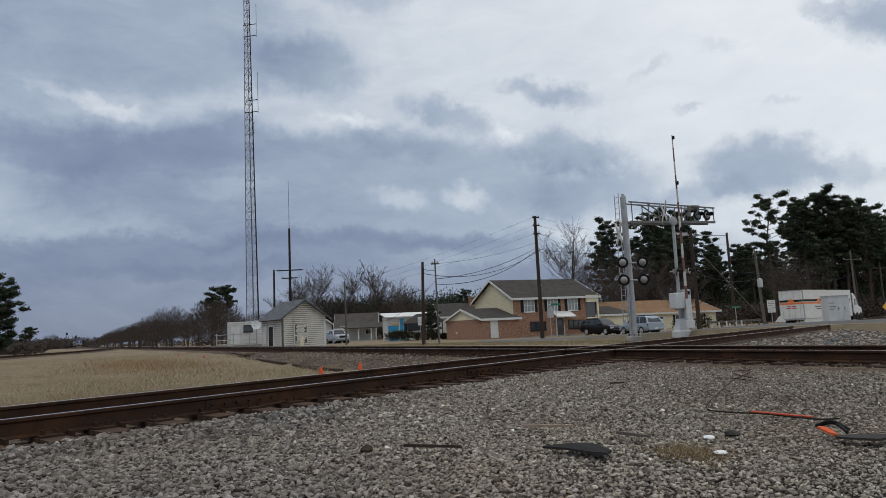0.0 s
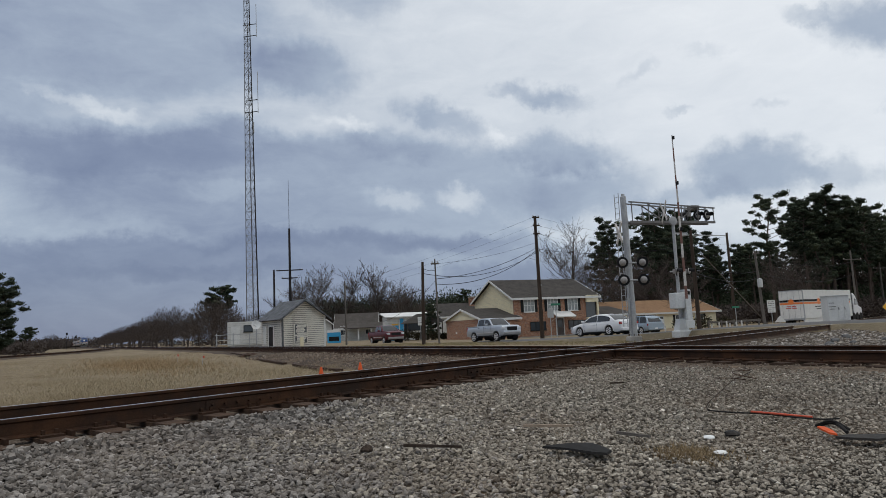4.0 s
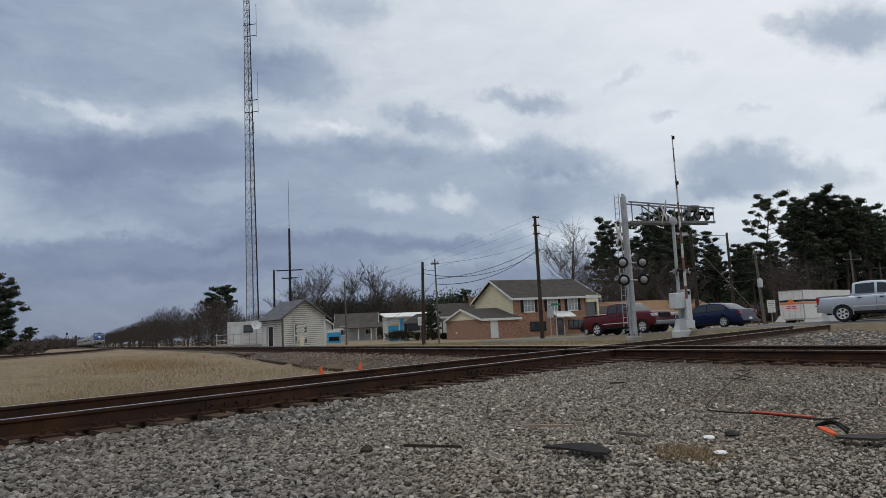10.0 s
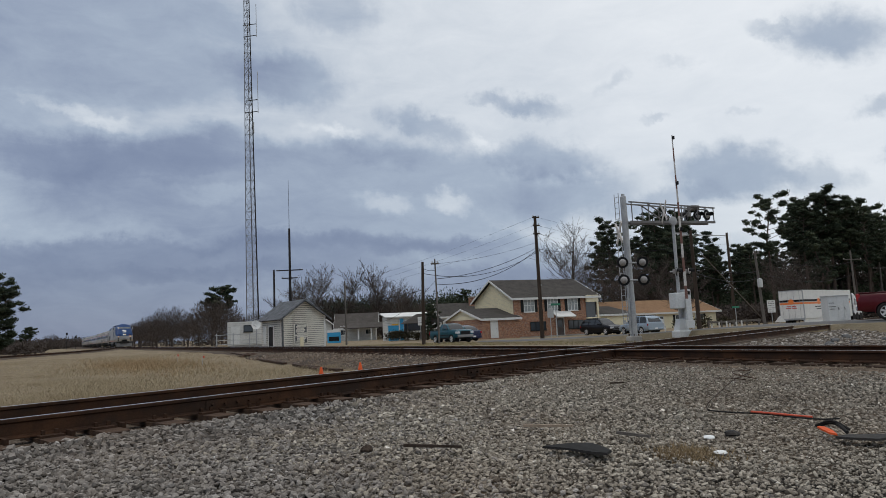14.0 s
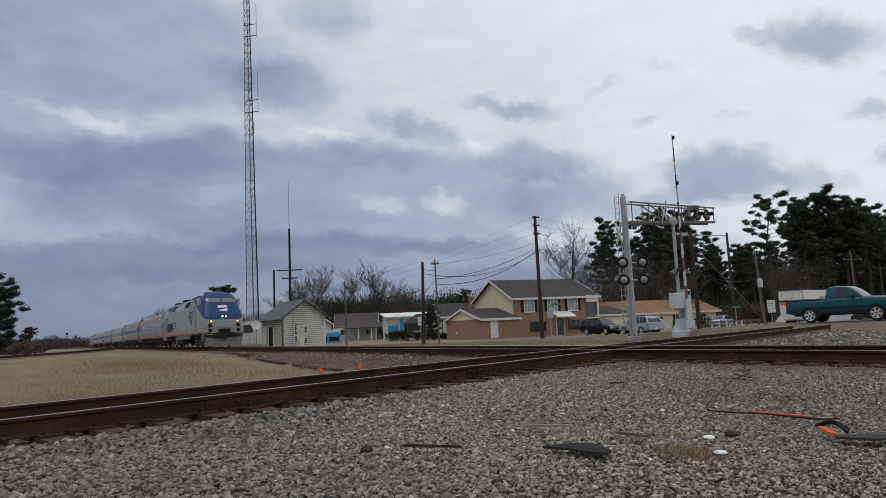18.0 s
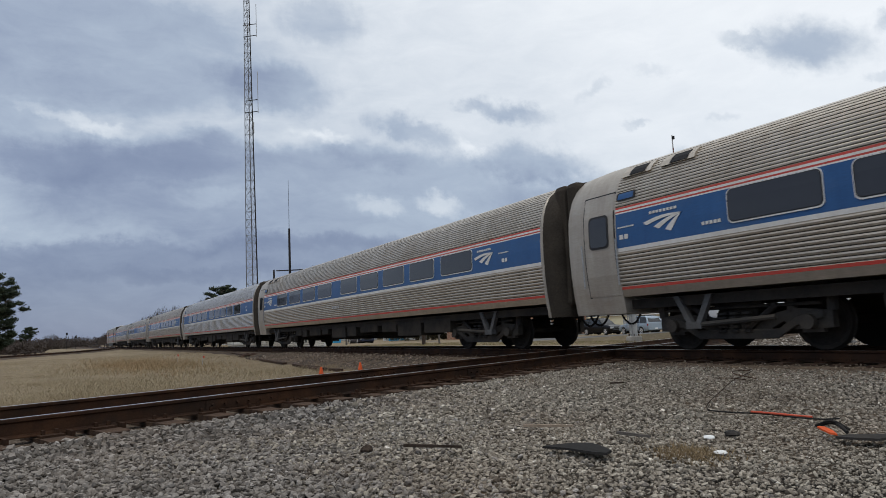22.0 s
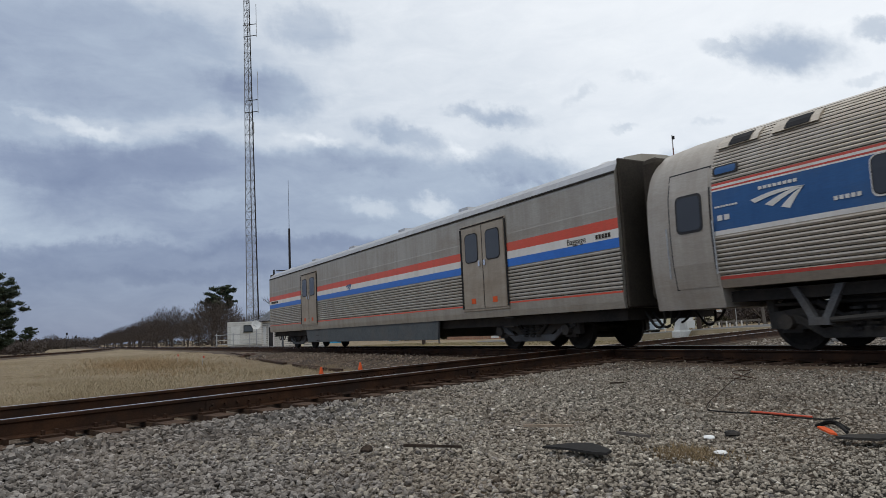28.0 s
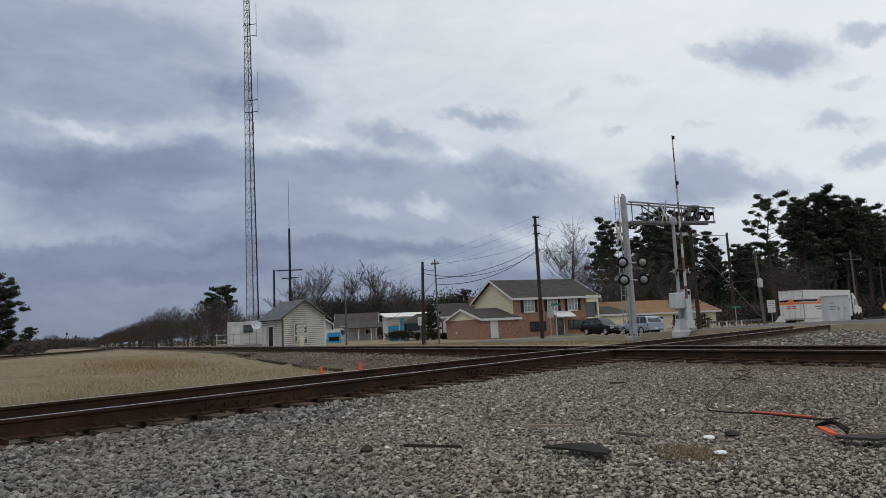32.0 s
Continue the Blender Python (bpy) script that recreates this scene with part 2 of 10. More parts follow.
# bearing and height, half sizes, tilt (degrees), darkening or brightening, where the edge begins
CLOUD_MASSES = [
    (-27.0, 25.0, 20.0, 6.0, 0, -0.20, 0.6),
    (-11.5, 22.6, 6.9, 2.8, -6, -0.22, 0.45),
    (-6.0, 29.0, 5.0, 2.6, 0, -0.20, 0.4),
    (-28.0, 15.4, 13.0, 2.6, 0, -0.17, 0.3),
    (-10.0, 12.6, 27.0, 5.6, -3, -0.25, 0.7),
    (-17.0, 16.4, 8.0, 1.9, 4, -0.10, 0.3),
    (0.9, 18.3, 4.8, 1.7, -19, -0.24, 0.35),
    (-3.0, 16.2, 6.5, 1.8, -8, -0.12, 0.3),
    (11.4, 14.4, 6.0, 2.1, -8, -0.24, 0.4),
    (13.0, 10.8, 8.0, 2.6, -4, -0.17, 0.4),
    (10.5, 19.4, 4.6, 1.3, -17, -0.31, 0.15),
    (6.8, 20.4, 1.8, 0.7, 0, -0.14, 0.2),
    (26.4, 11.5, 5.4, 2.7, -6, -0.36, 0.45),
    (32.4, 10.2, 3.4, 1.7, -10, -0.24, 0.3),
    (21.0, 9.6, 5.0, 1.8, 6, -0.24, 0.3),
    (36.2, 20.4, 5.2, 2.4, -16, -0.42, 0.2),
    (31.9, 22.0, 2.4, 0.8, -25, -0.18, 0.2),
    (37.8, 14.4, 2.6, 1.2, -12, -0.26, 0.3),
    (39.0, 11.2, 2.4, 1.1, 5, -0.28, 0.3),
    (43.0, 20.2, 2.4, 1.0, -14, -0.30, 0.3),
    (40.3, 16.8, 1.6, 0.5, -5, -0.14, 0.2),
    (46.5, 15.0, 4.0, 2.0, -5, -0.30, 0.3),
    (18.6, 20.6, 2.7, 0.8, 22, -0.13, 0.1),
    (24.2, 21.4, 2.6, 0.7, -10, -0.10, 0.1),
    (21.6, 16.9, 1.8, 0.45, -8, -0.16, 0.2),
    (28.6, 16.4, 1.7, 0.5, 0, -0.10, 0.1),
    (-19.0, 7.0, 29.0, 2.0, 0, -0.40, 0.4),
    (4.0, 6.8, 9.0, 1.6, -2, -0.24, 0.3),
    (-18.0, 2.0, 46.0, 4.2, 0, -0.36, 0.75),
    (14.0, 4.6, 15.0, 2.8, 0, -0.22, 0.4),
    (-3.4, 11.5, 3.6, 1.3, -8, 0.19, 0.2),
    (2.2, 11.3, 3.0, 1.2, -14, 0.22, 0.2),
    (-7.4, 18.2, 3.4, 0.9, -14, 0.16, 0.2),
    (-28.5, 18.7, 6.0, 0.8, -14, 0.16, 0.2),
    (-18.0, 12.4, 5.0, 1.0, 4, 0.10, 0.2),
    (6.2, 16.6, 1.8, 0.8, -25, 0.12, 0.2),
]
cloud = cloud_sheet()


# ---- ground ----
def lines(x, y):
    """Signed distances beyond the train's line and beyond the crossing line."""
    return x * TRACK_OUT.x + y * TRACK_OUT.y - TRACK_D, x * DIAG_OUT.x + y * DIAG_OUT.y - DIAG_D


def ground_z(x, y):
    a, b = lines(x, y)
    near = -0.27
    field = -0.50 + 0.22 * smoothstep(24, 48, math.hypot(x, y))
    far = -0.50 - 0.35 * smoothstep(6, 45, a)
    right = -0.22 - 0.6 * smoothstep(14, 60, a)
    z = near + (field - near) * smoothstep(0.3, 2.8, b)
    beyond = right + (far - right) * smoothstep(-9, 3, b)
    z = z + (beyond - z) * smoothstep(1.0, 3.0, a)
    r = math.hypot(x, y)
    z = z + (-0.8 - z) * smoothstep(120, 400, r)
    return z + 0.03 * noise.noise((x * 0.35, y * 0.35, 0.3)) * smoothstep(6, 20, r)


ROAD = [(-34, 121, -0.75), (-24, 104, -0.75), (-5.5, 68, -0.66), (0.6, 57, -0.64), (7.8, 45.5, -0.42), (12, 39.5, -0.2), (15.3, 35, 0.0),
        (18.5, 31.3, 0.05), (22, 28, 0.05), (27, 24.5, 0.05), (36, 18.5, 0.02), (50, 10, 0.0), (75, -5, 0.0)]


def spline(pts, step=0.5):
    """Points at even steps along a smooth curve through pts."""
    pts = [Vector(p) for p in pts]
    e = [pts[0] * 2 - pts[1]] + pts + [pts[-1] * 2 - pts[-2]]
    fine = []
    for i in range(1, len(e) - 2):
        a, b, c, d = e[i - 1], e[i], e[i + 1], e[i + 2]
        for k in range(24):
            t = k / 24
            fine.append(0.5 * (2 * b + (c - a) * t + (2 * a - 5 * b + 4 * c - d) * t * t + (3 * b - a - 3 * c + d) * t ** 3))
    fine.append(pts[-1])
    out, left = [fine[0]], step
    for p, q in zip(fine, fine[1:]):
        ln = (q - p).length
        pos = 0.0
        while ln - pos >= left:
            pos += left
            out.append(p + (q - p) * (pos / ln))
            left = step
        left -= ln - pos
    return out


LANE = spline(ROAD, 0.5)


def lane_at(s, side=0.0):
    """Place and heading at s metres along the near lane; side: metres towards the far lane."""
    i = min(max(s / 0.5, 0), len(LANE) - 2.001)
    k = int(i)
    p = LANE[k].lerp(LANE[k + 1], i - k)
    d = (LANE[min(k + 3, len(LANE) - 1)] - LANE[max(k - 2, 0)]).normalized()
    out = Vector((-d.y, d.x, 0)).normalized()
    return p + out * side, d


def make_ground():
    radii = [0.8]
    while radii[-1] < 4600:
        radii.append(radii[-1] * (1.045 if radii[-1] < 140 else 1.3))
    angles = []
    a = 0.0
    while a < 360:
        angles.append(a)
        a += 0.9 if 40 < a < 140 else 4.0
    g = Geo()
    rings = []
    for r in radii:
        rings.append([(r * math.cos(radians(t)), r * math.sin(radians(t)), ground_z(r * math.cos(radians(t)), r * math.sin(radians(t)))) for t in angles])
    g.loft(rings, caps=False)
    g.f.append(tuple(range(len(angles))))
    g.s.append(0)
    k = Mat("dry_grass_ground", 0.95)
    big, mid, fine = k.noise(0.12, 5), k.noise(0.9, 6, 0.7), k.noise(14, 4, 0.7)
    c = k.mix(k.ramp(big, (0.35, (0, 0, 0)), (0.65, (1, 1, 1))), (0.225, 0.178, 0.115), (0.175, 0.14, 0.09))
    c = k.mix(k.ramp(mid, (0.4, (0, 0, 0)), (0.7, (1, 1, 1))), c, (0.27, 0.215, 0.145))
    c = k.mix(0.6, c, k.ramp(fine, (0.3, (0.2, 0.2, 0.2)), (0.7, (0.8, 0.8, 0.8))), "OVERLAY")
    k.color(c).bump(fine, 0.7, 0.05)
    ob = part("ground", g, k.m, smooth=True)
    return tagged(ob, "dry straw-coloured winter grass and bare earth", "ground", kind="structure")


make_ground()


def stone_mat(name, tones, rust=0.0):
    k = Mat(name, 0.9)
    rnd = k.n("ShaderNodeNewGeometry").outputs["Random Per Island"]
    c = k.ramp(rnd, *tones)
    c = k.mix(0.5, c, k.ramp(k.noise(60, 4, 0.7), (0.3, (0.2, 0.2, 0.2)), (0.7, (0.8, 0.8, 0.8))), "OVERLAY")
    patch = k.noise(0.45, 5, 0.65)
    c = k.mix(k.math("MULTIPLY", k.ramp(patch, (0.40, (0, 0, 0)), (0.70, (1, 1, 1))), 0.42), c, (0.19, 0.14, 0.10))
    if rust:
        c = k.mix(rust, c, (0.10, 0.06, 0.04))
    return k.color(c).bump(k.noise(90, 3), 0.3, 0.004).m


STONE_TONES = [(0.0, (0.08, 0.072, 0.062)), (0.2, (0.17, 0.156, 0.134)), (0.55, (0.25, 0.231, 0.20)), (0.9, (0.335, 0.312, 0.272)), (0.99, (0.42, 0.395, 0.35)), (1.0, (0.72, 0.70, 0.66))]
M["stones"] = stone_mat("crushed_stone", [(p, (c[0] * 1.2, c[1] * 1.16, c[2] * 1.1)) for p, c in STONE_TONES])
M["stones_dark"] = stone_mat("dark_crushed_stone", [(p, (c[0] * 0.88, c[1] * 0.87, c[2] * 0.9)) for p, c in STONE_TONES])
M["stones_brown"] = stone_mat("brown_ballast", [(p, (c[0] * 1.25, c[1] * 1.1, c[2] * 1.0)) for p, c in STONE_TONES], 0.3)


def gravel_bed_mat(name, a, b):
    """The fine layer between the loose stones."""
    k = Mat(name, 0.95)
    vo = k.n("ShaderNodeTexVoronoi", Vector=k.co, Scale=26.0)
    vo.feature = "F1"
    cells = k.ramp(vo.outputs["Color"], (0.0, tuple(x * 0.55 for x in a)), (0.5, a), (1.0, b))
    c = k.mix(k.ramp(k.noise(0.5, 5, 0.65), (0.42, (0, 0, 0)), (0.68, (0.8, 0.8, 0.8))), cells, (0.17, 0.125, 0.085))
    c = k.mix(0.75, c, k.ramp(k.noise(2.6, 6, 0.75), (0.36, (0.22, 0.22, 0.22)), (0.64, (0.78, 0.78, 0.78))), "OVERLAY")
    k.color(c)
    k.bump(vo.outputs["Distance"], 1.0, 0.03)
    k.t.nodes[-1].invert = True
    return k.m


# near-black: the shade in the gaps between stones is put into this colour
M["gap_shade_bed"] = gravel_bed_mat("gap_shade_bed", (0.028, 0.024, 0.02), (0.085, 0.07, 0.058))
M["ballast_bed"] = gravel_bed_mat("ballast_bed", (0.07, 0.055, 0.044), (0.19, 0.155, 0.125))


def sheet(name, outline, z, mat, label, category, kind="structure", thick=0.12, rel=True, step=1.2):
    """A slab over a polygon, following the ground."""
    xs, ys = [p[0] for p in outline], [p[1] for p in outline]

    def inside(x, y):
        hit = False
        for (x0, y0), (x1, y1) in zip(outline, outline[1:] + outline[:1]):
            if (y0 > y) != (y1 > y) and x < (x1 - x0) * (y - y0) / (y1 - y0) + x0:
                hit = not hit
        return hit
    g = Geo()
    ids = {}
    nx, ny = int((max(xs) - min(xs)) / step) + 1, int((max(ys) - min(ys)) / step) + 1
    for i in range(nx):
        for j in range(ny):
            if inside(min(xs) + (i + 0.5) * step, min(ys) + (j + 0.5) * step):
                q = []
                for di, dj in ((0, 0), (1, 0), (1, 1), (0, 1)):
                    key = (i + di, j + dj)
                    if key not in ids:
                        x, y = min(xs) + key[0] * step, min(ys) + key[1] * step
                        ids[key] = len(g.v)
                        g.v.append((x, y, (ground_z(x, y) if rel else 0) + z))
                    q.append(ids[key])
                g.f.append(tuple(q))
                g.s.append(0)
    return tagged(part(name, g, mat, smooth=True), label, category, kind=kind)


def strip(name, pts, half_left, half_right, z, mat, label, category, edge=0.25):
    """A road-like slab along pts, with bevelled shoulders going into the ground."""
    g = Geo()
    rings = []
    for i, p in enumerate(pts):
        d = (pts[min(i + 1, len(pts) - 1)] - pts[max(i - 1, 0)]).normalized()
        o = Vector((-d.y, d.x, 0)).normalized()
        ring = [p + o * (half_left + 0.5) + Vector((0, 0, z - edge)), p + o * half_left + Vector((0, 0, z))]
        ring += [p + o * (half_left + (-half_right - half_left) * t) + Vector((0, 0, z + 0.03 * math.sin(math.pi * t))) for t in (0.25, 0.5, 0.75)]
        ring += [p - o * half_right + Vector((0, 0, z)), p - o * (half_right + 0.5) + Vector((0, 0, z - edge))]
        rings.append(ring)
    g.loft(rings, caps=False, closed=False)
    return tagged(part(name, g, mat, smooth=True), label, category, kind="structure")


M["road"] = surface("worn_asphalt", (0.10, 0.10, 0.102), (0.145, 0.143, 0.14), 0.35, 0.9, fine=45, bump=0.5, dirt=(0.14, 0.14, 0.14), dirt_amount=0.55)
strip("road", LANE, 5.6, 1.3, 0.0, M["road"], "worn grey two-lane asphalt road", "road", edge=0.2)
M["shoulder"] = surface("earth_shoulder", (0.15, 0.125, 0.08), (0.235, 0.195, 0.135), 1.1, 0.95, fine=24, bump=0.7, dist=0.03, dirt=(0.27, 0.24, 0.19), dirt_amount=0.55)
strip("road_shoulder", LANE, 6.3, 2.5, -0.06, M["shoulder"], "brown earth shoulder with matted grass along the road", "shoulder", edge=0.6)

# gravel yard on the camera's side, with the bank up to the rails
YARD = [(-14, -6), (26, -22), (16, 0), (10.5, 8.2), (3.6, 13.6), (-9.5, -1.2)]
sheet("gravel_yard", YARD, 0.012, M["gap_shade_bed"], "crushed-stone yard bed with brown dirt patches, near-black as shade between stones", "gravel", step=0.35)
sheet("gravel_verge", [(5.5, 17), (14.5, 27.2), (60, 2), (36, -30), (13, 4)], 0.01, M["gap_shade_bed"], "gravel verge bed between the tracks and the road, near-black as shade between stones", "gravel", step=0.6)


# ---- railway ----
RAIL_PROFILE = [(-0.07, -0.18), (0.07, -0.18), (0.07, -0.17), (0.012, -0.15), (0.010, -0.05), (0.036, -0.035), (0.037, -0.012), (0.03, -0.003),
                (-0.03, -0.003), (-0.037, -0.012), (-0.036, -0.035), (-0.010, -0.05), (-0.012, -0.15), (-0.07, -0.17)]


def rail_geo(x0, x1, y):
    g = Geo()
    ring = lambda x: [(x, y + u, w) for u, w in RAIL_PROFILE]
    g.loft([ring(x0), ring(x1)], slots=[0] * 7 + [1] + [0] * 6)
    return g


def track(label, origin, d, x0, x1, near0, near1, tie_end=220):
    """A straight line of track, local x along d: two rails, ties and spikes."""
    t = thing("railway_track", label, "railway track", along(origin, d), kind="structure")
    for side in (-0.755, 0.755):
        part("rail", rail_geo(x0, x1, side), [M["rail_rust"], M["rail_shine"]], t, "rusty brown rail with a worn bright head")
    tie = Geo().box(-0.115, 0.115, -1.3, 1.3, -0.36, -0.185).mesh("tie", M["tie_wood"])
    plate = Geo().box(-0.10, 0.10, -0.2, 0.2, -0.192, -0.165).mesh("tie_plate", M["rail_rust"])
    sp = Geo()
    for sx, sy in ((-0.05, -0.085), (0.05, 0.085), (0.06, -0.085)):
        sp.box(sx - 0.014, sx + 0.014, sy - 0.022, sy + 0.022, -0.18, -0.125)
    anchor = Geo().box(0.13, 0.165, -0.19, 0.13, -0.20, -0.15).mesh("rail_anchor", M["rail_rust"])
    spikes = sp.mesh("spike", M["rail_rust"])
    rest = Geo()
    x = x0
    rnd = random.Random(int(x1))
    while x < x1:
        jitter = rnd.uniform(-0.05, 0.05)
        if near0 < x < near1:
            m = Matrix.Translation((x + jitter, rnd.uniform(-0.06, 0.06), rnd.uniform(-0.006, 0.006))) @ Matrix.Rotation(rnd.uniform(-0.03, 0.03), 4, "Z")
            ob = part("tie", tie, None, t, m=m)
            for side in (-0.755, 0.755):
                part("tie_plate", plate, None, ob, m=Matrix.Translation((0, side, 0)))
                part("spike", spikes, None, ob, m=Matrix.Translation((0, side, 0)))
                if rnd.random() < 0.7:
                    part("rail_anchor", anchor, None, ob, m=Matrix.Translation((0.02, side, 0)))
        elif x < tie_end:
            rest.box(x - 0.115, x + 0.115, -1.3, 1.3, -0.36, -0.19)
        x += 0.52
    if rest.v:
        ob = part("distant_ties", rest, M["tie_wood"], t, "brown wooden ties in the ballast")
        tagged(ob, kind="stuff")
    return t


def joint_bars(t, x, side):
    g = Geo()
    for s in (-1, 1):
        g.box(x - 0.45, x + 0.45, side + s * 0.014 - 0.012, side + s * 0.014 + 0.028 * (s > 0), -0.15, -0.055)
        for i in range(6):
            bx = x - 0.38 + i * 0.15
            g.tube((bx, side, -0.1), (bx, side + s * 0.065, -0.1), 0.017, n=6)
    part("joint_bar", g, M["rail_rust"], t, "rusty bolted joint bars")


TRAIN_FOOT = TRACK_OUT * TRACK_D
DIAG_FOOT = DIAG_OUT * DIAG_D
main = track("main line with rusty rails on wooden ties", TRAIN_FOOT, -TRACK_DIR, -60, 900, -14, 40)
diag = track("crossing line with rusty rails and spiked wooden ties", DIAG_FOOT, DIAG_DIR, -40, 60, -9, 13.5, 13.5)
joint_bars(diag, 4.15, -0.755)
joint_bars(diag, 8.6, -0.755)
joint_bars(diag, 7.6, 0.755)


def ballast(name, origin, d, x0, x1, top, label, low=-0.55, step=2.5):
    g = Geo()
    rings = []
    x = x0
    m = along(origin, d)
    while x <= x1:
        ring = []
        for y, z in ((-3.6, low), (-2.5, top - 0.1), (-1.6, top), (-0.85, top - 0.005), (0.0, top + 0.01), (0.85, top - 0.005), (1.6, top), (2.5, top - 0.1), (3.6, low)):
            ring.append(m @ Vector((x, y, z + 0.02 * noise.noise((x, y, 4)))))
        rings.append(ring)
        x += step if x < 80 else 12
    g.loft(rings, caps=False, closed=False)
    return tagged(part(name, g, M["ballast_bed"], smooth=True), label, "ballast", kind="structure")


ballast("ballast", TRAIN_FOOT, -TRACK_DIR, -60, 900, -0.215, "brown-grey stone ballast under the main line", step=0.6)
ballast("ballast", DIAG_FOOT, DIAG_DIR, -40, 31, -0.23, "brown-grey stone ballast under the crossing line", step=0.6)

# the third track, which curves away to the side and joins the main line far off
SIDING = spline([(-62, 30, 0), (-41, 50, 0), (-41.5, 62, 0), (-44, 76, 0), (-50, 95, 0), (-66, 130, 0), (-107, 204, 0)], 3.0)


def curved_track():
    t = thing("railway_track", "rusty side track on grey ballast curving away", "railway track", kind="structure")
    for side in (-0.755, 0.755):
        rings = []
        for i, p in enumerate(SIDING):
            d = (SIDING[min(i + 1, len(SIDING) - 1)] - SIDING[max(i - 1, 0)]).normalized()
            o = Vector((-d.y, d.x, 0))
            rings.append([p + o * (side + u) + Vector((0, 0, w)) for u, w in RAIL_PROFILE])
        part("rail", Geo().loft(rings, slots=[0] * 7 + [1] + [0] * 6), [M["rail_rust"], M["rail_shine"]], t)
    rings = []
    for i, p in enumerate(SIDING):
        d = (SIDING[min(i + 1, len(SIDING) - 1)] - SIDING[max(i - 1, 0)]).normalized()
        o = Vector((-d.y, d.x, 0))
        rings.append([p + o * y + Vector((0, 0, z)) for y, z in ((-3.2, -0.6), (-1.9, -0.22), (0, -0.2), (1.9, -0.22), (3.2, -0.6))])
    part("ballast", Geo().loft(rings, caps=False, closed=False), M["ballast_bed"], t, "grey-brown ballast bank")


curved_track()


# ---- loose stone ----
def scatter_stones(name, places, sizes, mat, label, seed, worn=False):
    """One mesh of many stones: bent blocks, or rounder lumps of twenty facets where they are worn."""
    rng = np.random.default_rng(seed)
    n = len(places)
    if worn:
        h = (1 + math.sqrt(5)) / 2
        knot = np.array([(-1, h, 0), (1, h, 0), (-1, -h, 0), (1, -h, 0), (0, -1, h), (0, 1, h), (0, -1, -h), (0, 1, -h), (h, 0, -1), (h, 0, 1), (-h, 0, -1), (-h, 0, 1)]) / 1.75
        near = 2 / 1.75 * 1.05
        gap = np.linalg.norm(knot[:, None] - knot[None], axis=2)
        faces = np.array([f if np.dot(np.cross(knot[f[1]] - knot[f[0]], knot[f[2]] - knot[f[0]]), knot[f[0]]) > 0 else f[::-1]
                          for f in itertools.combinations(range(12), 3) if max(gap[f[0], f[1]], gap[f[1], f[2]], gap[f[0], f[2]]) < near])
        v = knot[None] * rng.uniform(0.58, 1.16, (n, 12, 1)) * rng.uniform(0.8, 1.15, (n, 12, 3))
    else:
        knot = np.array([(x, y, z) for z in (-1, 1) for y in (-1, 1) for x in (-1, 1)], float)
        faces = np.array([(0, 2, 3, 1), (4, 5, 7, 6), (0, 1, 5, 4), (2, 6, 7, 3), (0, 4, 6, 2), (1, 3, 7, 5)])
        v = knot[None] * rng.uniform(0.58, 1.0, (n, 8, 3))
    v = v * rng.uniform(0.65, 1.25, (n, 1, 3)) * np.array([1.05, 0.9, 0.68])
    # most stones lie on a broad side, some stand on edge
    yaw, tip = rng.uniform(0, 2 * math.pi, n), rng.normal(0, 0.42, n) + (rng.uniform(0, 1, n) < 0.2) * rng.uniform(0.5, 1.5, n)
    lie = rng.uniform(0, 2 * math.pi, n)
    ct, st = np.cos(tip / 2), np.sin(tip / 2)
    cy, sy = np.cos(yaw / 2), np.sin(yaw / 2)
    ax, ay = st * np.cos(lie), st * np.sin(lie)
    w, x, y, z = ct * cy, ax * cy + ay * sy, ay * cy - ax * sy, ct * sy
    rot = np.stack([1 - 2 * (y * y + z * z), 2 * (x * y - z * w), 2 * (x * z + y * w), 2 * (x * y + z * w), 1 - 2 * (x * x + z * z), 2 * (y * z - x * w),
                    2 * (x * z - y * w), 2 * (y * z + x * w), 1 - 2 * (x * x + y * y)], 1).reshape(n, 3, 3)
    v = np.einsum("nij,nkj->nki", rot, v) * sizes[:, None, None] + places[:, None, :]
    k, c = len(knot), faces.shape[1]
    me = bpy.data.meshes.new(name)
    me.vertices.add(n * k)
    me.vertices.foreach_set("co", v.astype(np.float32).ravel())
    f = (faces[None] + (np.arange(n) * k)[:, None, None]).reshape(-1, c)
    me.loops.add(len(f) * c)
    me.loops.foreach_set("vertex_index", f.astype(np.int32).ravel())
    me.polygons.add(len(f))
    me.polygons.foreach_set("loop_start", (np.arange(len(f)) * c).astype(np.int32))
    me.materials.append(mat)
    me.update(calc_edges=True)
    me.validate()
    me.shade_flat()
    return tagged(new(name, me), label, "gravel", kind="stuff")


def stone_field(seed, count, r0, r1, size0, size1, keep, lift, turn0=53, turn1=127):
    rng = np.random.default_rng(seed)
    rr = np.sqrt(rng.uniform(r0 ** 2, r1 ** 2, count))
    tt = rng.uniform(radians(turn0), radians(turn1), count)
    xy = np.stack([rr * np.cos(tt), rr * np.sin(tt)], 1)
    a = xy @ np.array([TRACK_OUT.x, TRACK_OUT.y]) - TRACK_D
    b = xy @ np.array([DIAG_OUT.x, DIAG_OUT.y]) - DIAG_D
    ok = keep(a, b)
    xy = xy[ok]
    sz = (rng.uniform(0, 1, len(xy)) ** 1.5 * (size1 - size0) + size0) * np.clip(0.86 - 0.10 * xy[:, 0], 0.56, 1.1)
    z = np.array([lift(x, y) for x, y in xy]) + sz * rng.uniform(-0.3, 1.15, len(sz))
    return np.column_stack([xy, z]), sz


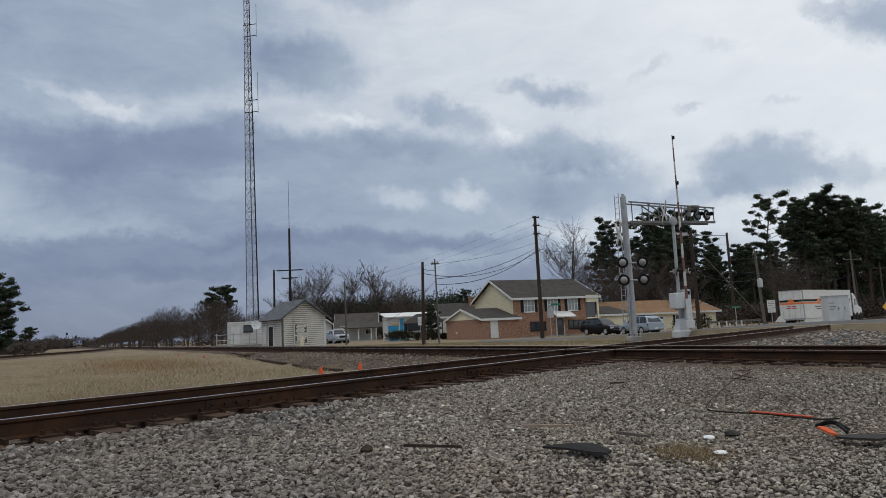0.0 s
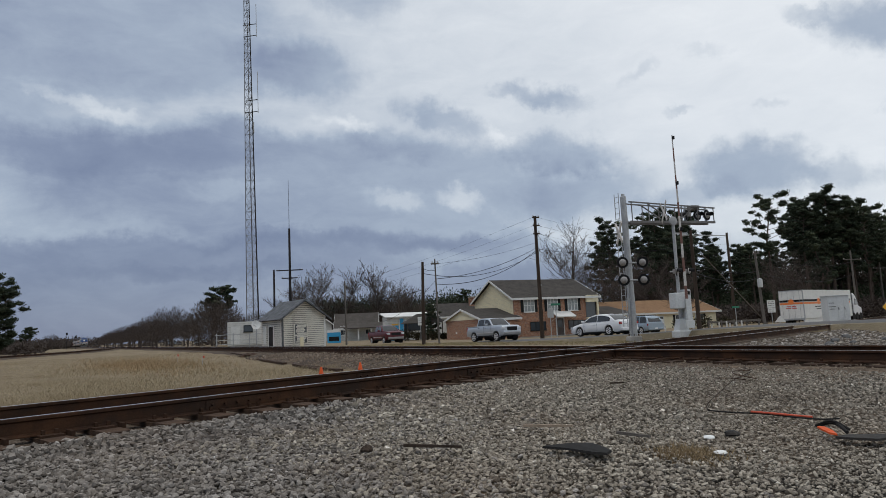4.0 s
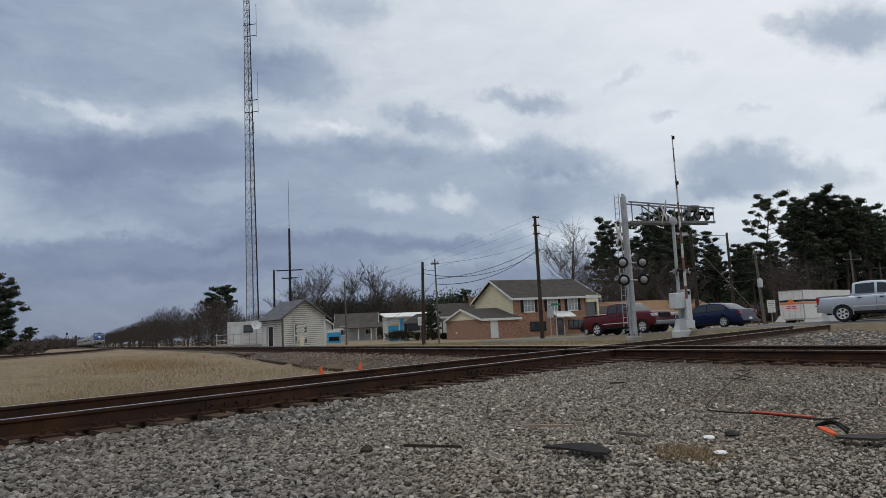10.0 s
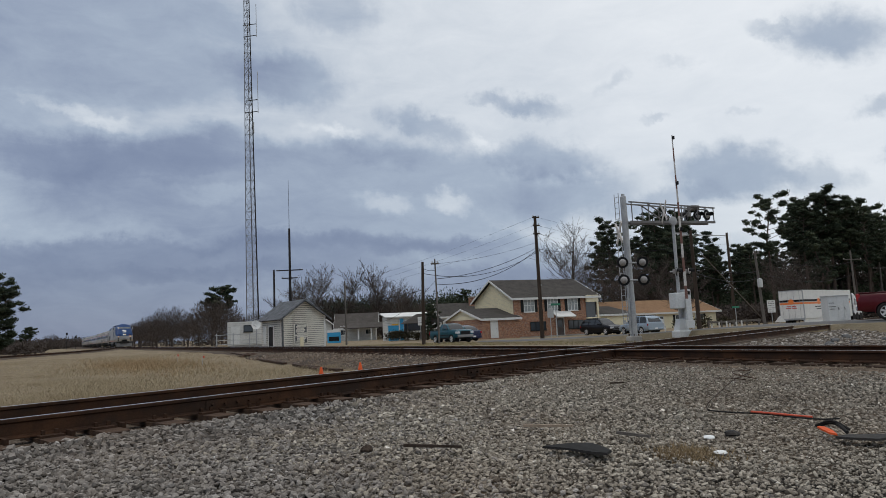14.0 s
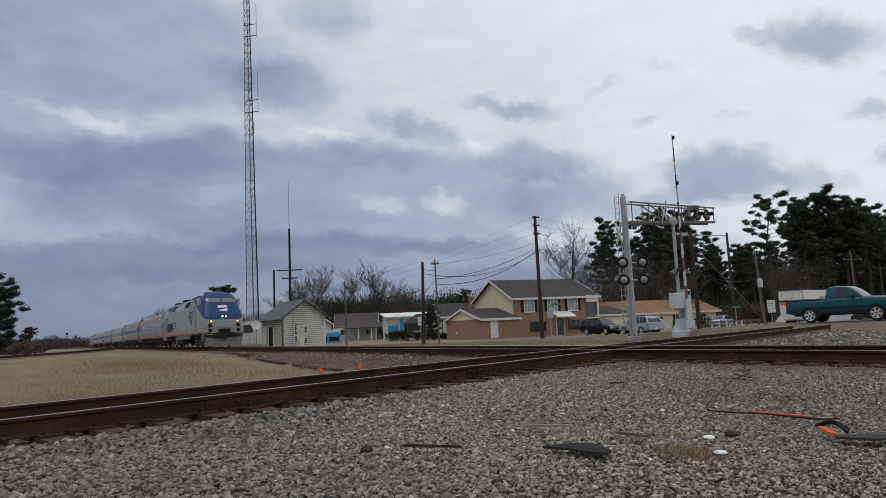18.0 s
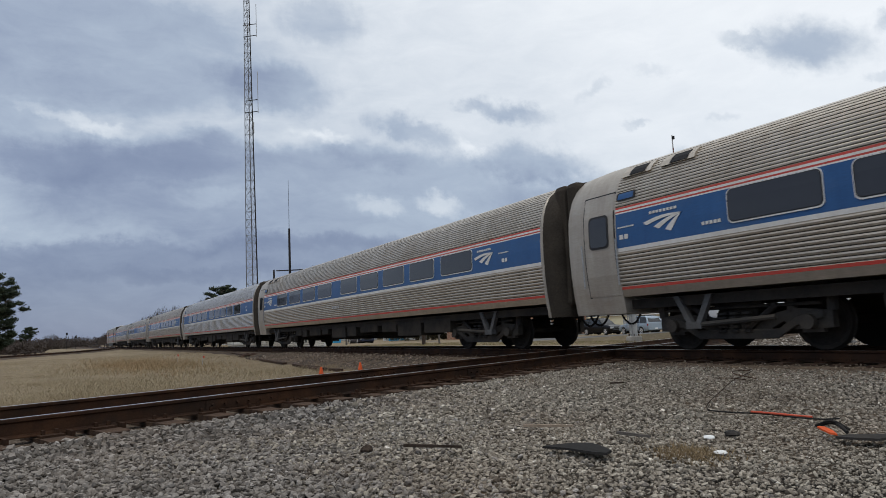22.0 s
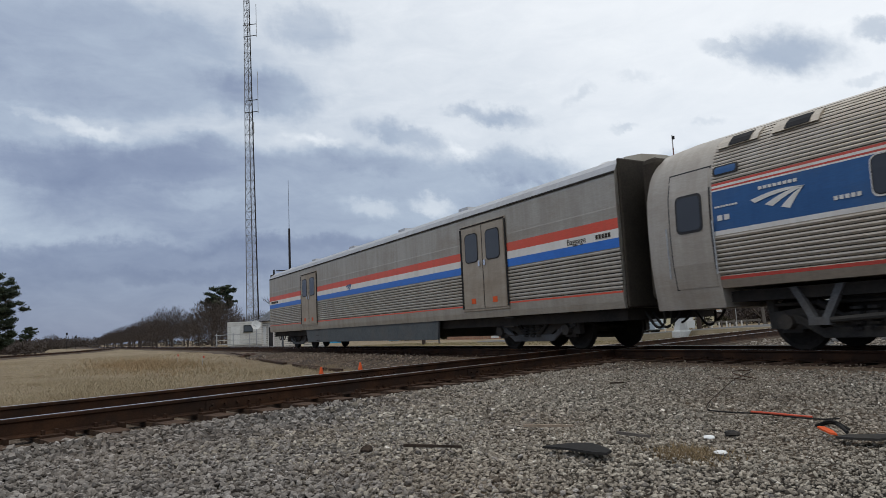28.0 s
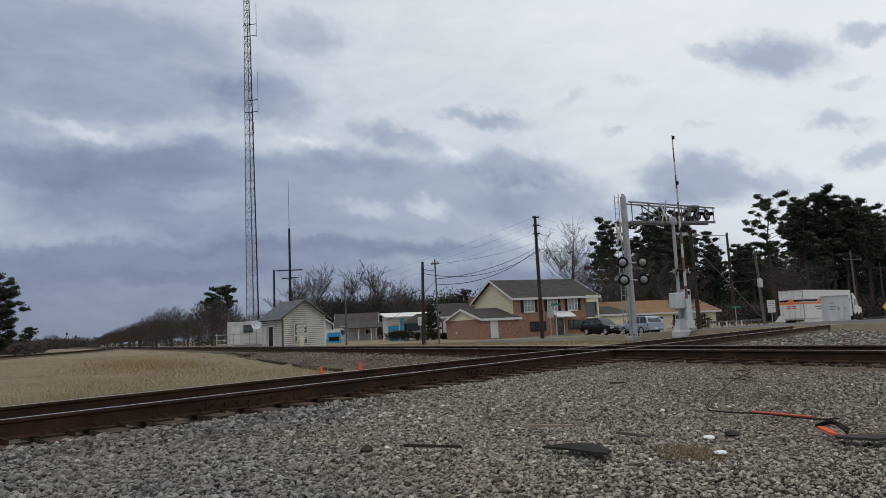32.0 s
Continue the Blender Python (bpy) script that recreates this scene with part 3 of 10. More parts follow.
def bank_z(x, y):
    """Height of the ground or of the ballast bank on it."""
    a, b = lines(x, y)
    z = ground_z(x, y) + 0.012
    for d, top in ((abs(a), -0.215), (abs(b), -0.225)):
        z = max(z, top if d < 1.6 else top - 0.1 * (d - 1.6) / 0.9 if d < 2.5 else top - 0.1 - (d - 2.5) * 0.25)
    return z


yard_keep = lambda a, b: (a < -1.75) & (b < -1.24)
for args in ((11, 52000, 2.6, 6.0, 0.008, 0.026), (12, 70000, 6.0, 12.0, 0.011, 0.03), (13, 18000, 12.0, 15.0, 0.012, 0.03)):
    pl, sz = stone_field(*args, yard_keep, bank_z)
    mixed = np.array([noise.noise((x * 0.5, y * 0.5, 7)) for x, y, _ in pl]) * 1.6 + np.random.default_rng(args[0]).normal(0, 0.7, len(pl))
    dark = pl[:, 0] + mixed < -0.6
    scatter_stones("loose_stones", pl[dark], sz[dark], M["stones_dark"], "loose dark grey crushed stones", args[0], args[0] == 11)
    scatter_stones("loose_stones", pl[~dark], sz[~dark], M["stones"], "loose brown-grey crushed stones", args[0] + 50, args[0] == 11)
pl, sz = stone_field(15, 30000, 0.3, 7.5, 0.012, 0.034, yard_keep, bank_z, 127, 413)
scatter_stones("loose_stones", pl, sz, M["stones"], "loose crushed stones of the yard", 15)
pl, sz = stone_field(16, 3600, 0.3, 2.6, 0.008, 0.026, yard_keep, bank_z)
scatter_stones("loose_stones", pl, sz, M["stones"], "loose crushed stones of the yard", 16)
line_keep = lambda a, b: (((b > -0.66) & (b < 2.6) & (a < -1.3)) | ((np.abs(a) < 3.2) & (b < 25))) & (np.abs(np.abs(a) - 0.755) > 0.14) & (np.abs(np.abs(b) - 0.755) > 0.2)
pl, sz = stone_field(14, 52000, 3.0, 34.0, 0.014, 0.034, line_keep, bank_z)
scatter_stones("loose_ballast", pl, sz, M["stones_brown"], "loose brown-grey ballast stones between the rails", 14)


def verge_stones():
    """Pale stones on the verge between the main line and the road."""
    rng = np.random.default_rng(31)
    n = 26000
    rr, tt = rng.uniform(13, 42, n), rng.uniform(radians(50), radians(76), n)
    xy = np.stack([rr * np.cos(tt), rr * np.sin(tt)], 1)
    lane = np.array([(p.x, p.y) for p in LANE[::4]])
    gap = np.sqrt(((xy[:, None] - lane[None]) ** 2).sum(2)).min(1)
    a = xy @ np.array([TRACK_OUT.x, TRACK_OUT.y]) - TRACK_D
    b = xy @ np.array([DIAG_OUT.x, DIAG_OUT.y]) - DIAG_D
    xy = xy[(a > 2.6) & (gap > 2.9) & (b < -1.3)]
    sz = rng.uniform(0, 1, len(xy)) ** 2 * 0.035 + 0.018
    z = np.array([bank_z(x, y) for x, y in xy]) + sz * rng.uniform(-0.3, 0.6, len(sz))
    scatter_stones("loose_stones", np.column_stack([xy, z]), sz, M["stones_pale"], "pale stones on the verge", 31)


M["stones_pale"] = stone_mat("pale_stone", [(0.0, (0.09, 0.076, 0.064)), (0.4, (0.21, 0.185, 0.155)), (0.8, (0.34, 0.31, 0.27)), (1.0, (0.5, 0.47, 0.43))])
verge_stones()


# ---- the passenger train ----
def streaked(name, a, b, rough, metal, dirt, amount=0.5):
    """Painted or stainless car side with grime that runs down and gathers low."""
    k = Mat(name, rough, metal)
    run = k.noise(1.6, 5, 0.65, stretch=(2.2, 1, 0.25))
    spot = k.noise(22, 4, 0.6, stretch=(0.4, 1, 2))
    c = k.mix(k.ramp(run, (0.35, (0, 0, 0)), (0.65, (1, 1, 1))), a, b)
    grime = k.noise(0.9, 6, 0.7, stretch=(0.6, 1, 1.4))
    c = k.mix(k.ramp(grime, (amount, (0, 0, 0)), (amount + 0.3, (0.75, 0.75, 0.75))), c, dirt)
    c = k.mix(0.2, c, k.ramp(spot, (0.3, (0.3, 0.3, 0.3)), (0.7, (0.7, 0.7, 0.7))), "OVERLAY")
    k.color(c)
    k.put(k.b.inputs["Roughness"], k.math("MULTIPLY_ADD", run, 0.25, rough - 0.1))
    return k.m


M["loco_grey"] = streaked("loco_grey", (0.36, 0.37, 0.378), (0.315, 0.32, 0.322), 0.45, 0.0, (0.34, 0.315, 0.28), 0.6)
M["loco_blue"] = streaked("loco_blue", (0.004, 0.034, 0.125), (0.006, 0.042, 0.145), 0.45, 0.0, (0.03, 0.07, 0.16), 0.65)
M["loco_blue"].node_tree.nodes["Principled BSDF"].inputs["Specular IOR Level"].default_value = 0.3
M["loco_low"] = streaked("loco_low", (0.40, 0.365, 0.30), (0.33, 0.29, 0.23), 0.6, 0.0, (0.3, 0.25, 0.2), 0.45)
M["train_red"] = streaked("train_red", (0.50, 0.045, 0.03), (0.42, 0.06, 0.04), 0.5, 0.0, (0.3, 0.12, 0.08), 0.55)
M["steel_dirty"] = streaked("stainless_dirty", (0.50, 0.445, 0.375), (0.42, 0.37, 0.305), 0.36, 0.7, (0.32, 0.255, 0.185), 0.5)
M["steel_clean"] = streaked("stainless_clean", (0.54, 0.53, 0.53), (0.46, 0.455, 0.45), 0.38, 0.6, (0.42, 0.39, 0.35), 0.6)
M["bag_steel"] = streaked("baggage_steel", (0.40, 0.37, 0.32), (0.33, 0.30, 0.255), 0.42, 0.5, (0.27, 0.22, 0.16), 0.5)
# shade inside the flutes, put into the colour of their recessed faces
M["groove_shade"] = plain("flute_shade", (0.085, 0.078, 0.07), 0.6, 0.3)
M["coach_blue"] = streaked("coach_blue", (0.012, 0.075, 0.22), (0.018, 0.09, 0.25), 0.4, 0.0, (0.06, 0.10, 0.17), 0.5)
M["coach_white"] = streaked("coach_white", (0.70, 0.69, 0.66), (0.62, 0.6, 0.56), 0.5, 0.0, (0.45, 0.4, 0.33), 0.55)
M["bag_roof"] = streaked("baggage_roof", (0.40, 0.41, 0.43), (0.34, 0.345, 0.355), 0.5, 0.2, (0.28, 0.27, 0.25), 0.55)
M["bag_door"] = streaked("baggage_door", (0.37, 0.32, 0.255), (0.29, 0.245, 0.19), 0.5, 0.3, (0.22, 0.165, 0.11), 0.45)
M["steel_end"] = streaked("vestibule_steel", (0.42, 0.385, 0.335), (0.34, 0.305, 0.26), 0.45, 0.35, (0.27, 0.22, 0.165), 0.48)
M["bag_blue"] = streaked("baggage_blue", (0.015, 0.13, 0.50), (0.02, 0.15, 0.55), 0.4, 0.0, (0.08, 0.16, 0.35), 0.6)
M["bag_red"] = streaked("baggage_red", (0.62, 0.07, 0.035), (0.55, 0.08, 0.04), 0.4, 0.0, (0.4, 0.14, 0.09), 0.6)
M["underframe"] = surface("underframe", (0.020, 0.019, 0.018), (0.038, 0.034, 0.03), 2, 0.85, 0.0, fine=25, dirt=(0.06, 0.05, 0.04))
M["bogie_steel"] = surface("bogie_steel", (0.035, 0.034, 0.033), (0.06, 0.056, 0.05), 2, 0.8, 0.0, fine=25, dirt=(0.085, 0.07, 0.055))
M["bogie_grey"] = surface("bogie_grey", (0.085, 0.088, 0.092), (0.12, 0.122, 0.125), 2, 0.75, 0.0, fine=25, dirt=(0.07, 0.06, 0.05))
M["pilot_grey"] = surface("pilot_grey", (0.13, 0.13, 0.13), (0.2, 0.19, 0.18), 1.5, 0.7, fine=20, dirt=(0.28, 0.26, 0.23), dirt_amount=0.5)
M["train_glass"] = glass_mat("train_glass", (0.025, 0.027, 0.032), 0.08)
M["grille"] = plain("grille", (0.02, 0.02, 0.022), 0.7)
M["bellows"] = surface("bellows", (0.055, 0.046, 0.036), (0.034, 0.029, 0.024), 2, 0.8, fine=25)
M["headlight"] = glow("headlight", (1.0, 0.66, 0.4), 1.1)
M["lamp_core"] = glow("lamp_core", (1.0, 0.78, 0.55), 450.0)
M["ditch_lamp"] = glow("ditch_lamp", (1.0, 0.62, 0.34), 1.0)
M["mark_blue"] = streaked("mark_blue", (0.012, 0.035, 0.085), (0.018, 0.045, 0.1), 0.5, 0.0, (0.03, 0.06, 0.1), 0.6)
M["skirt_grey"] = surface("skirt_grey", (0.075, 0.085, 0.09), (0.10, 0.11, 0.115), 1.5, 0.6, fine=20, dirt=(0.12, 0.11, 0.10), dirt_amount=0.5)
# paler than the other panes: reflected sky is put into the tint
M["cab_glass_sky_tint"] = glass_mat("cab_glass_sky_tint", (0.16, 0.175, 0.19), 0.12)
M["gasket"] = plain("gasket", (0.04, 0.04, 0.042), 0.6)


def cable_geo(pts, r, n=7):
    """One bent round cable through pts."""
    pts = [Vector(p) for p in pts]
    rings = []
    for i, p in enumerate(pts):
        d = (pts[min(i + 1, len(pts) - 1)] - pts[max(i - 1, 0)]).normalized()
        u = d.cross(Vector((0, 0, 1)) if abs(d.z) < 0.9 else Vector((1, 0, 0))).normalized()
        w = d.cross(u)
        rings.append([p + (u * math.cos(2 * math.pi * k / n) + w * math.sin(2 * math.pi * k / n)) * r for k in range(n)])
    return Geo().loft(rings)


def arc_points(c, r, a0, a1, n):
    return [(c[0] + r * math.cos(radians(a0 + (a1 - a0) * i / n)), c[1] + r * math.sin(radians(a0 + (a1 - a0) * i / n))) for i in range(n + 1)]


def panel(g, c00, c10, c11, c01, u0, u1, v0, v1, off=0.012, thick=0.012):
    """A thin pane on the face between four corners, given in fractions of it."""
    c00, c10, c11, c01 = map(Vector, (c00, c10, c11, c01))
    n = (c10 - c00).cross(c01 - c00).normalized()

    def at(u, v):
        return (c00 * (1 - u) + c10 * u) * (1 - v) + (c01 * (1 - u) + c11 * u) * v
    q = [at(u, v) for u, v in ((u0, v0), (u1, v0), (u1, v1), (u0, v1))]
    g.add([p + n * off for p in q] + [p + n * (off - thick) for p in q], [(0, 1, 2, 3), (7, 6, 5, 4), (0, 4, 5, 1), (2, 6, 7, 3), (1, 5, 6, 2), (0, 3, 7, 4)])
    return g


def wheelset_mesh(r):
    g = Geo()
    for s in (-1, 1):
        g.lathe([(0.05, s * 0.64), (r * 0.35, s * 0.64), (r * 0.8, s * 0.68), (r, s * 0.69), (r + 0.025, s * 0.70), (r, s * 0.715), (r * 0.98, s * 0.80), (r * 0.84, s * 0.80),
                 (r * 0.76, s * 0.76), (r * 0.36, s * 0.74), (0.12, s * 0.84), (0.05, s * 0.84)], (0, 0, 0), "y", 24)
    g.tube((0, -0.66, 0), (0, 0.66, 0), 0.08, n=8)
    return g.mesh("wheelset", M["underframe"], smooth=True)


WHEEL_SMALL, WHEEL_BIG = wheelset_mesh(0.457), wheelset_mesh(0.508)


def bogie(parent, x, wheel, r, base, heavy):
    """A truck: wheelsets, side frames with axle boxes, springs, bolster and brake gear."""
    b = part("bogie", Geo().box(-0.35, 0.35, -1.0, 1.0, r + 0.05, r + 0.25), M["underframe"], parent, "dark grimy wheel truck", m=Matrix.Translation((x, 0, 0)))
    for s in (-1, 1):
        part("wheelset", wheel, None, b, m=Matrix.Translation((s * base / 2, 0, r)))
    for s in (-1, 1):
        y = s * 1.03
        g = Geo()
        hb = base / 2
        prof = [(-hb - 0.34, r - 0.1), (-hb - 0.34, r + 0.16), (-hb + 0.25, r + 0.22), (-0.55, r + 0.30 if heavy else r + 0.12), (0.55, r + 0.30 if heavy else r + 0.12),
                (hb - 0.25, r + 0.22), (hb + 0.34, r + 0.16), (hb + 0.34, r - 0.1), (hb - 0.25, r - 0.12), (hb - 0.45, r + 0.02), (0.5, r - 0.16), (-0.5, r - 0.16), (-hb + 0.45, r + 0.02), (-hb + 0.25, r - 0.12)]
        g.prism(prof, "y", y - 0.07, y + 0.07)
        part("side_frame", g, M["bogie_steel"], b)
        # drop-centre equalizer beam outside the wheels
        beam = [(-hb - 0.22, r + 0.06), (-hb + 0.22, r - 0.06), (-hb + 0.55, 0.2), (hb - 0.55, 0.2), (hb - 0.22, r - 0.06), (hb + 0.22, r + 0.06), (hb + 0.22, r + 0.17), (hb - 0.2, r + 0.1), (hb - 0.52, 0.36), (-hb + 0.52, 0.36), (-hb + 0.2, r + 0.1), (-hb - 0.22, r + 0.17)]
        part("equalizer", Geo().prism(beam, "y", y + s * 0.09 - 0.03, y + s * 0.09 + 0.03), M["bogie_grey"] if heavy else M["bogie_steel"], b, "drop-centre equalizer beam", bevel=0.015)
        for e in (-1, 1):
            g = Geo()
            g.box(e * hb - 0.17, e * hb + 0.17, y - 0.05, y + s * 0.13 if s > 0 else y + 0.05, r - 0.17, r + 0.17)
            g.tube((e * hb, y, r), (e * hb, y + s * 0.2, r), 0.12, n=10)
            for dx in (-0.32, 0.32):
                g.tube((e * hb + dx, y, r + 0.16), (e * hb + dx, y, r + 0.42), 0.085, n=8)
            part("axle_box", g, M["bogie_steel"], b)
        g = Geo()
        for dx in (-0.24, 0.0, 0.24):
            for kk in range(5):
                g.tube((dx, y + s * 0.1, r - 0.14 + kk * 0.075), (dx, y + s * 0.1, r - 0.10 + kk * 0.075), 0.09, n=8)
        g.box(-0.45, 0.45, y - 0.02, y + s * 0.18 if s > 0 else y + 0.02, r + 0.26, r + 0.36)
        part("bolster_spring", g, M["steel_dark"], b, smooth=True)
        g = Geo()
        g.tube((-0.8, y + s * 0.13, r + 0.30), (-0.25, y + s * 0.1, r - 0.08), 0.05, n=6)
        g.tube((0.8, y + s * 0.13, r + 0.30), (0.25, y + s * 0.1, r - 0.08), 0.05, n=6)
        g.tube((-hb - 0.2, y + s * 0.08, r + 0.28), (hb + 0.2, y + s * 0.08, r + 0.28), 0.03, n=6)
        part("swing_hanger", g, M["steel_dark"], b)
    return b


def swoosh(parent, x, y, z, w, mat, tall=1.0):
    """The three sweeping stripes of the emblem, as plain flat shapes that meet at one tip."""
    s = -1 if y < 0 else 1
    tip = Vector((0.52, 0.34))
    for e0, e1, sag in (((-0.52, 0.20), (-0.44, 0.06), 0.05), ((-0.24, -0.06), (-0.10, -0.18), 0.03), ((0.06, -0.26), (0.22, -0.36), 0.0)):
        e0, e1 = Vector(e0), Vector(e1)
        top = [tip.lerp(e0, i / 6) + Vector((0, sag + 0.06)) * math.sin(math.pi * i / 6) for i in range(7)]
        low = [(tip - Vector((0.03, 0.04))).lerp(e1, i / 6) + Vector((0, sag + 0.02)) * math.sin(math.pi * i / 6) for i in range(7)]
        prof = [(x + v.x * w, z + v.y * w * tall) for v in top + low[::-1]]
        part("emblem_stripe", Geo().prism(prof, "y", y, y + s * 0.006), mat, parent, "plain sweeping stripe of the emblem")


def word_bar(parent, x0, x1, y, z, h, mat, n, name="lettering"):
    """A word that stands as a row of plain bars."""
    s = -1 if y < 0 else 1
    g = Geo()
    w = (x1 - x0) / n
    for i in range(n):
        g.box(x0 + i * w, x0 + (i + 0.72) * w, min(y, y + s * 0.006), max(y, y + s * 0.006), z, z + h)
    part(name, g, mat, parent)


def text_part(txt, size, mat, parent, m, name="number"):
    cu = bpy.data.curves.new(name, "FONT")
    cu.body, cu.size, cu.extrude = txt, size, 0.003
    cu.align_x, cu.align_y = "CENTER", "CENTER"
    tmp = bpy.data.objects.new(name, cu)
    scene.collection.objects.link(tmp)
    me = bpy.data.meshes.new_from_object(tmp.evaluated_get(bpy.context.evaluated_depsgraph_get()))
    bpy.data.objects.remove(tmp)
    me.materials.clear()
    me.materials.append(mat)
    return part(name, me, None, parent, m=m)


SIDE = Matrix.Rotation(radians(90), 4, "X")       # text upright, facing local -y


def table(pts, x):
    """Straight interpolation in a table of pairs."""
    for (a, u), (b, v) in zip(pts, pts[1:]):
        if x <= b:
            return u + (v - u) * max(0.0, x - a) / (b - a)
    return pts[-1][1]


LOCO_HALF = [(1.5, 1.12), (1.5, 1.5), (1.5, 3.35), (1.28, 3.96), (1.14, 4.08), (0.9, 4.18), (0.5, 4.25), (0.0, 4.27)]
LOCO_BLUE = [(-10.4, 4.0), (-9.6, 3.72), (-8.7, 3.5), (-7.7, 3.41), (-6.6, 3.45), (-4.6, 3.63), (-2.2, 3.88), (0.0, 4.0), (3.4, 4.0), (5.0, 3.9), (5.8, 3.64), (6.7, 3.39)]
# levels of the cab and nose: half width and height where it leaves the body, reach and height at the middle of the front
NOSE_LEVELS = [(1.5, 1.12, 10.13, 1.12), (1.5, 1.5, 10.17, 1.5), (1.5, 3.38, 10.17, 2.12), (1.44, 3.56, 10.04, 2.42), (1.38, 3.74, 9.6, 2.92), (1.30, 3.92, 9.13, 3.5), (1.2, 4.03, 8.78, 3.95),
               (1.02, 4.15, 8.36, 4.25), (0.6, 4.25, 7.8, 4.43), (0.05, 4.29, 7.25, 4.49)]
NOSE_FROM = 6.7


def nose_ring(v):
    i = min(int(v), len(NOSE_LEVELS) - 2)
    return tuple(a + (b - a) * (v - i) for a, b in zip(NOSE_LEVELS[i], NOSE_LEVELS[i + 1]))


def nose_point(v, f):
    """A point of the cab at level v; f from 0 at the body to 1 at the middle of the front."""
    y, zb, xf, zf = nose_ring(v)
    xc = max(NOSE_FROM + 0.1, xf - 0.85)
    if f < 0.35:
        x, w = NOSE_FROM + (xc - NOSE_FROM) * f / 0.35, y
    else:
        a = (f - 0.35) / 0.65 * math.pi / 2
        x, w = xc + (xf - xc) * math.sin(a) ** 0.5, y * math.cos(a) ** 0.5 if f < 1 else 0.0
    return Vector((x, w, zb + (zf - zb) * (x - NOSE_FROM) / (xf - NOSE_FROM)))


def nose_at(z, y=None, x=None, low=1.0, high=8.9):
    """The point of the cab surface at height z and at half width y (front) or length x (side)."""
    p = None
    for _ in range(26):
        v = (low + high) / 2
        a, b = 0.0, 1.0
        for _ in range(22):
            f = (a + b) / 2
            p = nose_point(v, f)
            if (y is not None and p.y > y) or (x is not None and p.x < x):
                a = f
            else:
                b = f
        if p.z < z:
            low = v
        else:
            high = v
    return p


def nose_patch(corners, s, off, side=False, n=6):
    """A thin curved pane on the cab: corners are four (y, z) on the front or (x, z) on the side."""
    g = Geo()
    grid = []
    for j in range(n + 1):
        row = []
        for i in range(n + 1):
            u, w = i / n, j / n
            a, b, c, d = corners
            k = [(a[q] * (1 - u) + b[q] * u) * (1 - w) + (d[q] * (1 - u) + c[q] * u) * w for q in (0, 1)]
            p = nose_at(k[1], x=k[0]) if side else nose_at(k[1], y=abs(k[0]))
            if not side and k[0] < 0:
                p = Vector((p.x, -p.y, p.z))
            out = (Vector((0, 1, 0.25)) if side else Vector((0.8, 0, 0.6))).normalized()
            p = p + out * off
            row.append(Vector((p.x, p.y * s, p.z)))
        grid.append(row)
    g.loft(grid, caps=False, closed=False)
    return g


def body_y(z):
    return table([(z0, y0) for y0, z0 in LOCO_HALF], z)


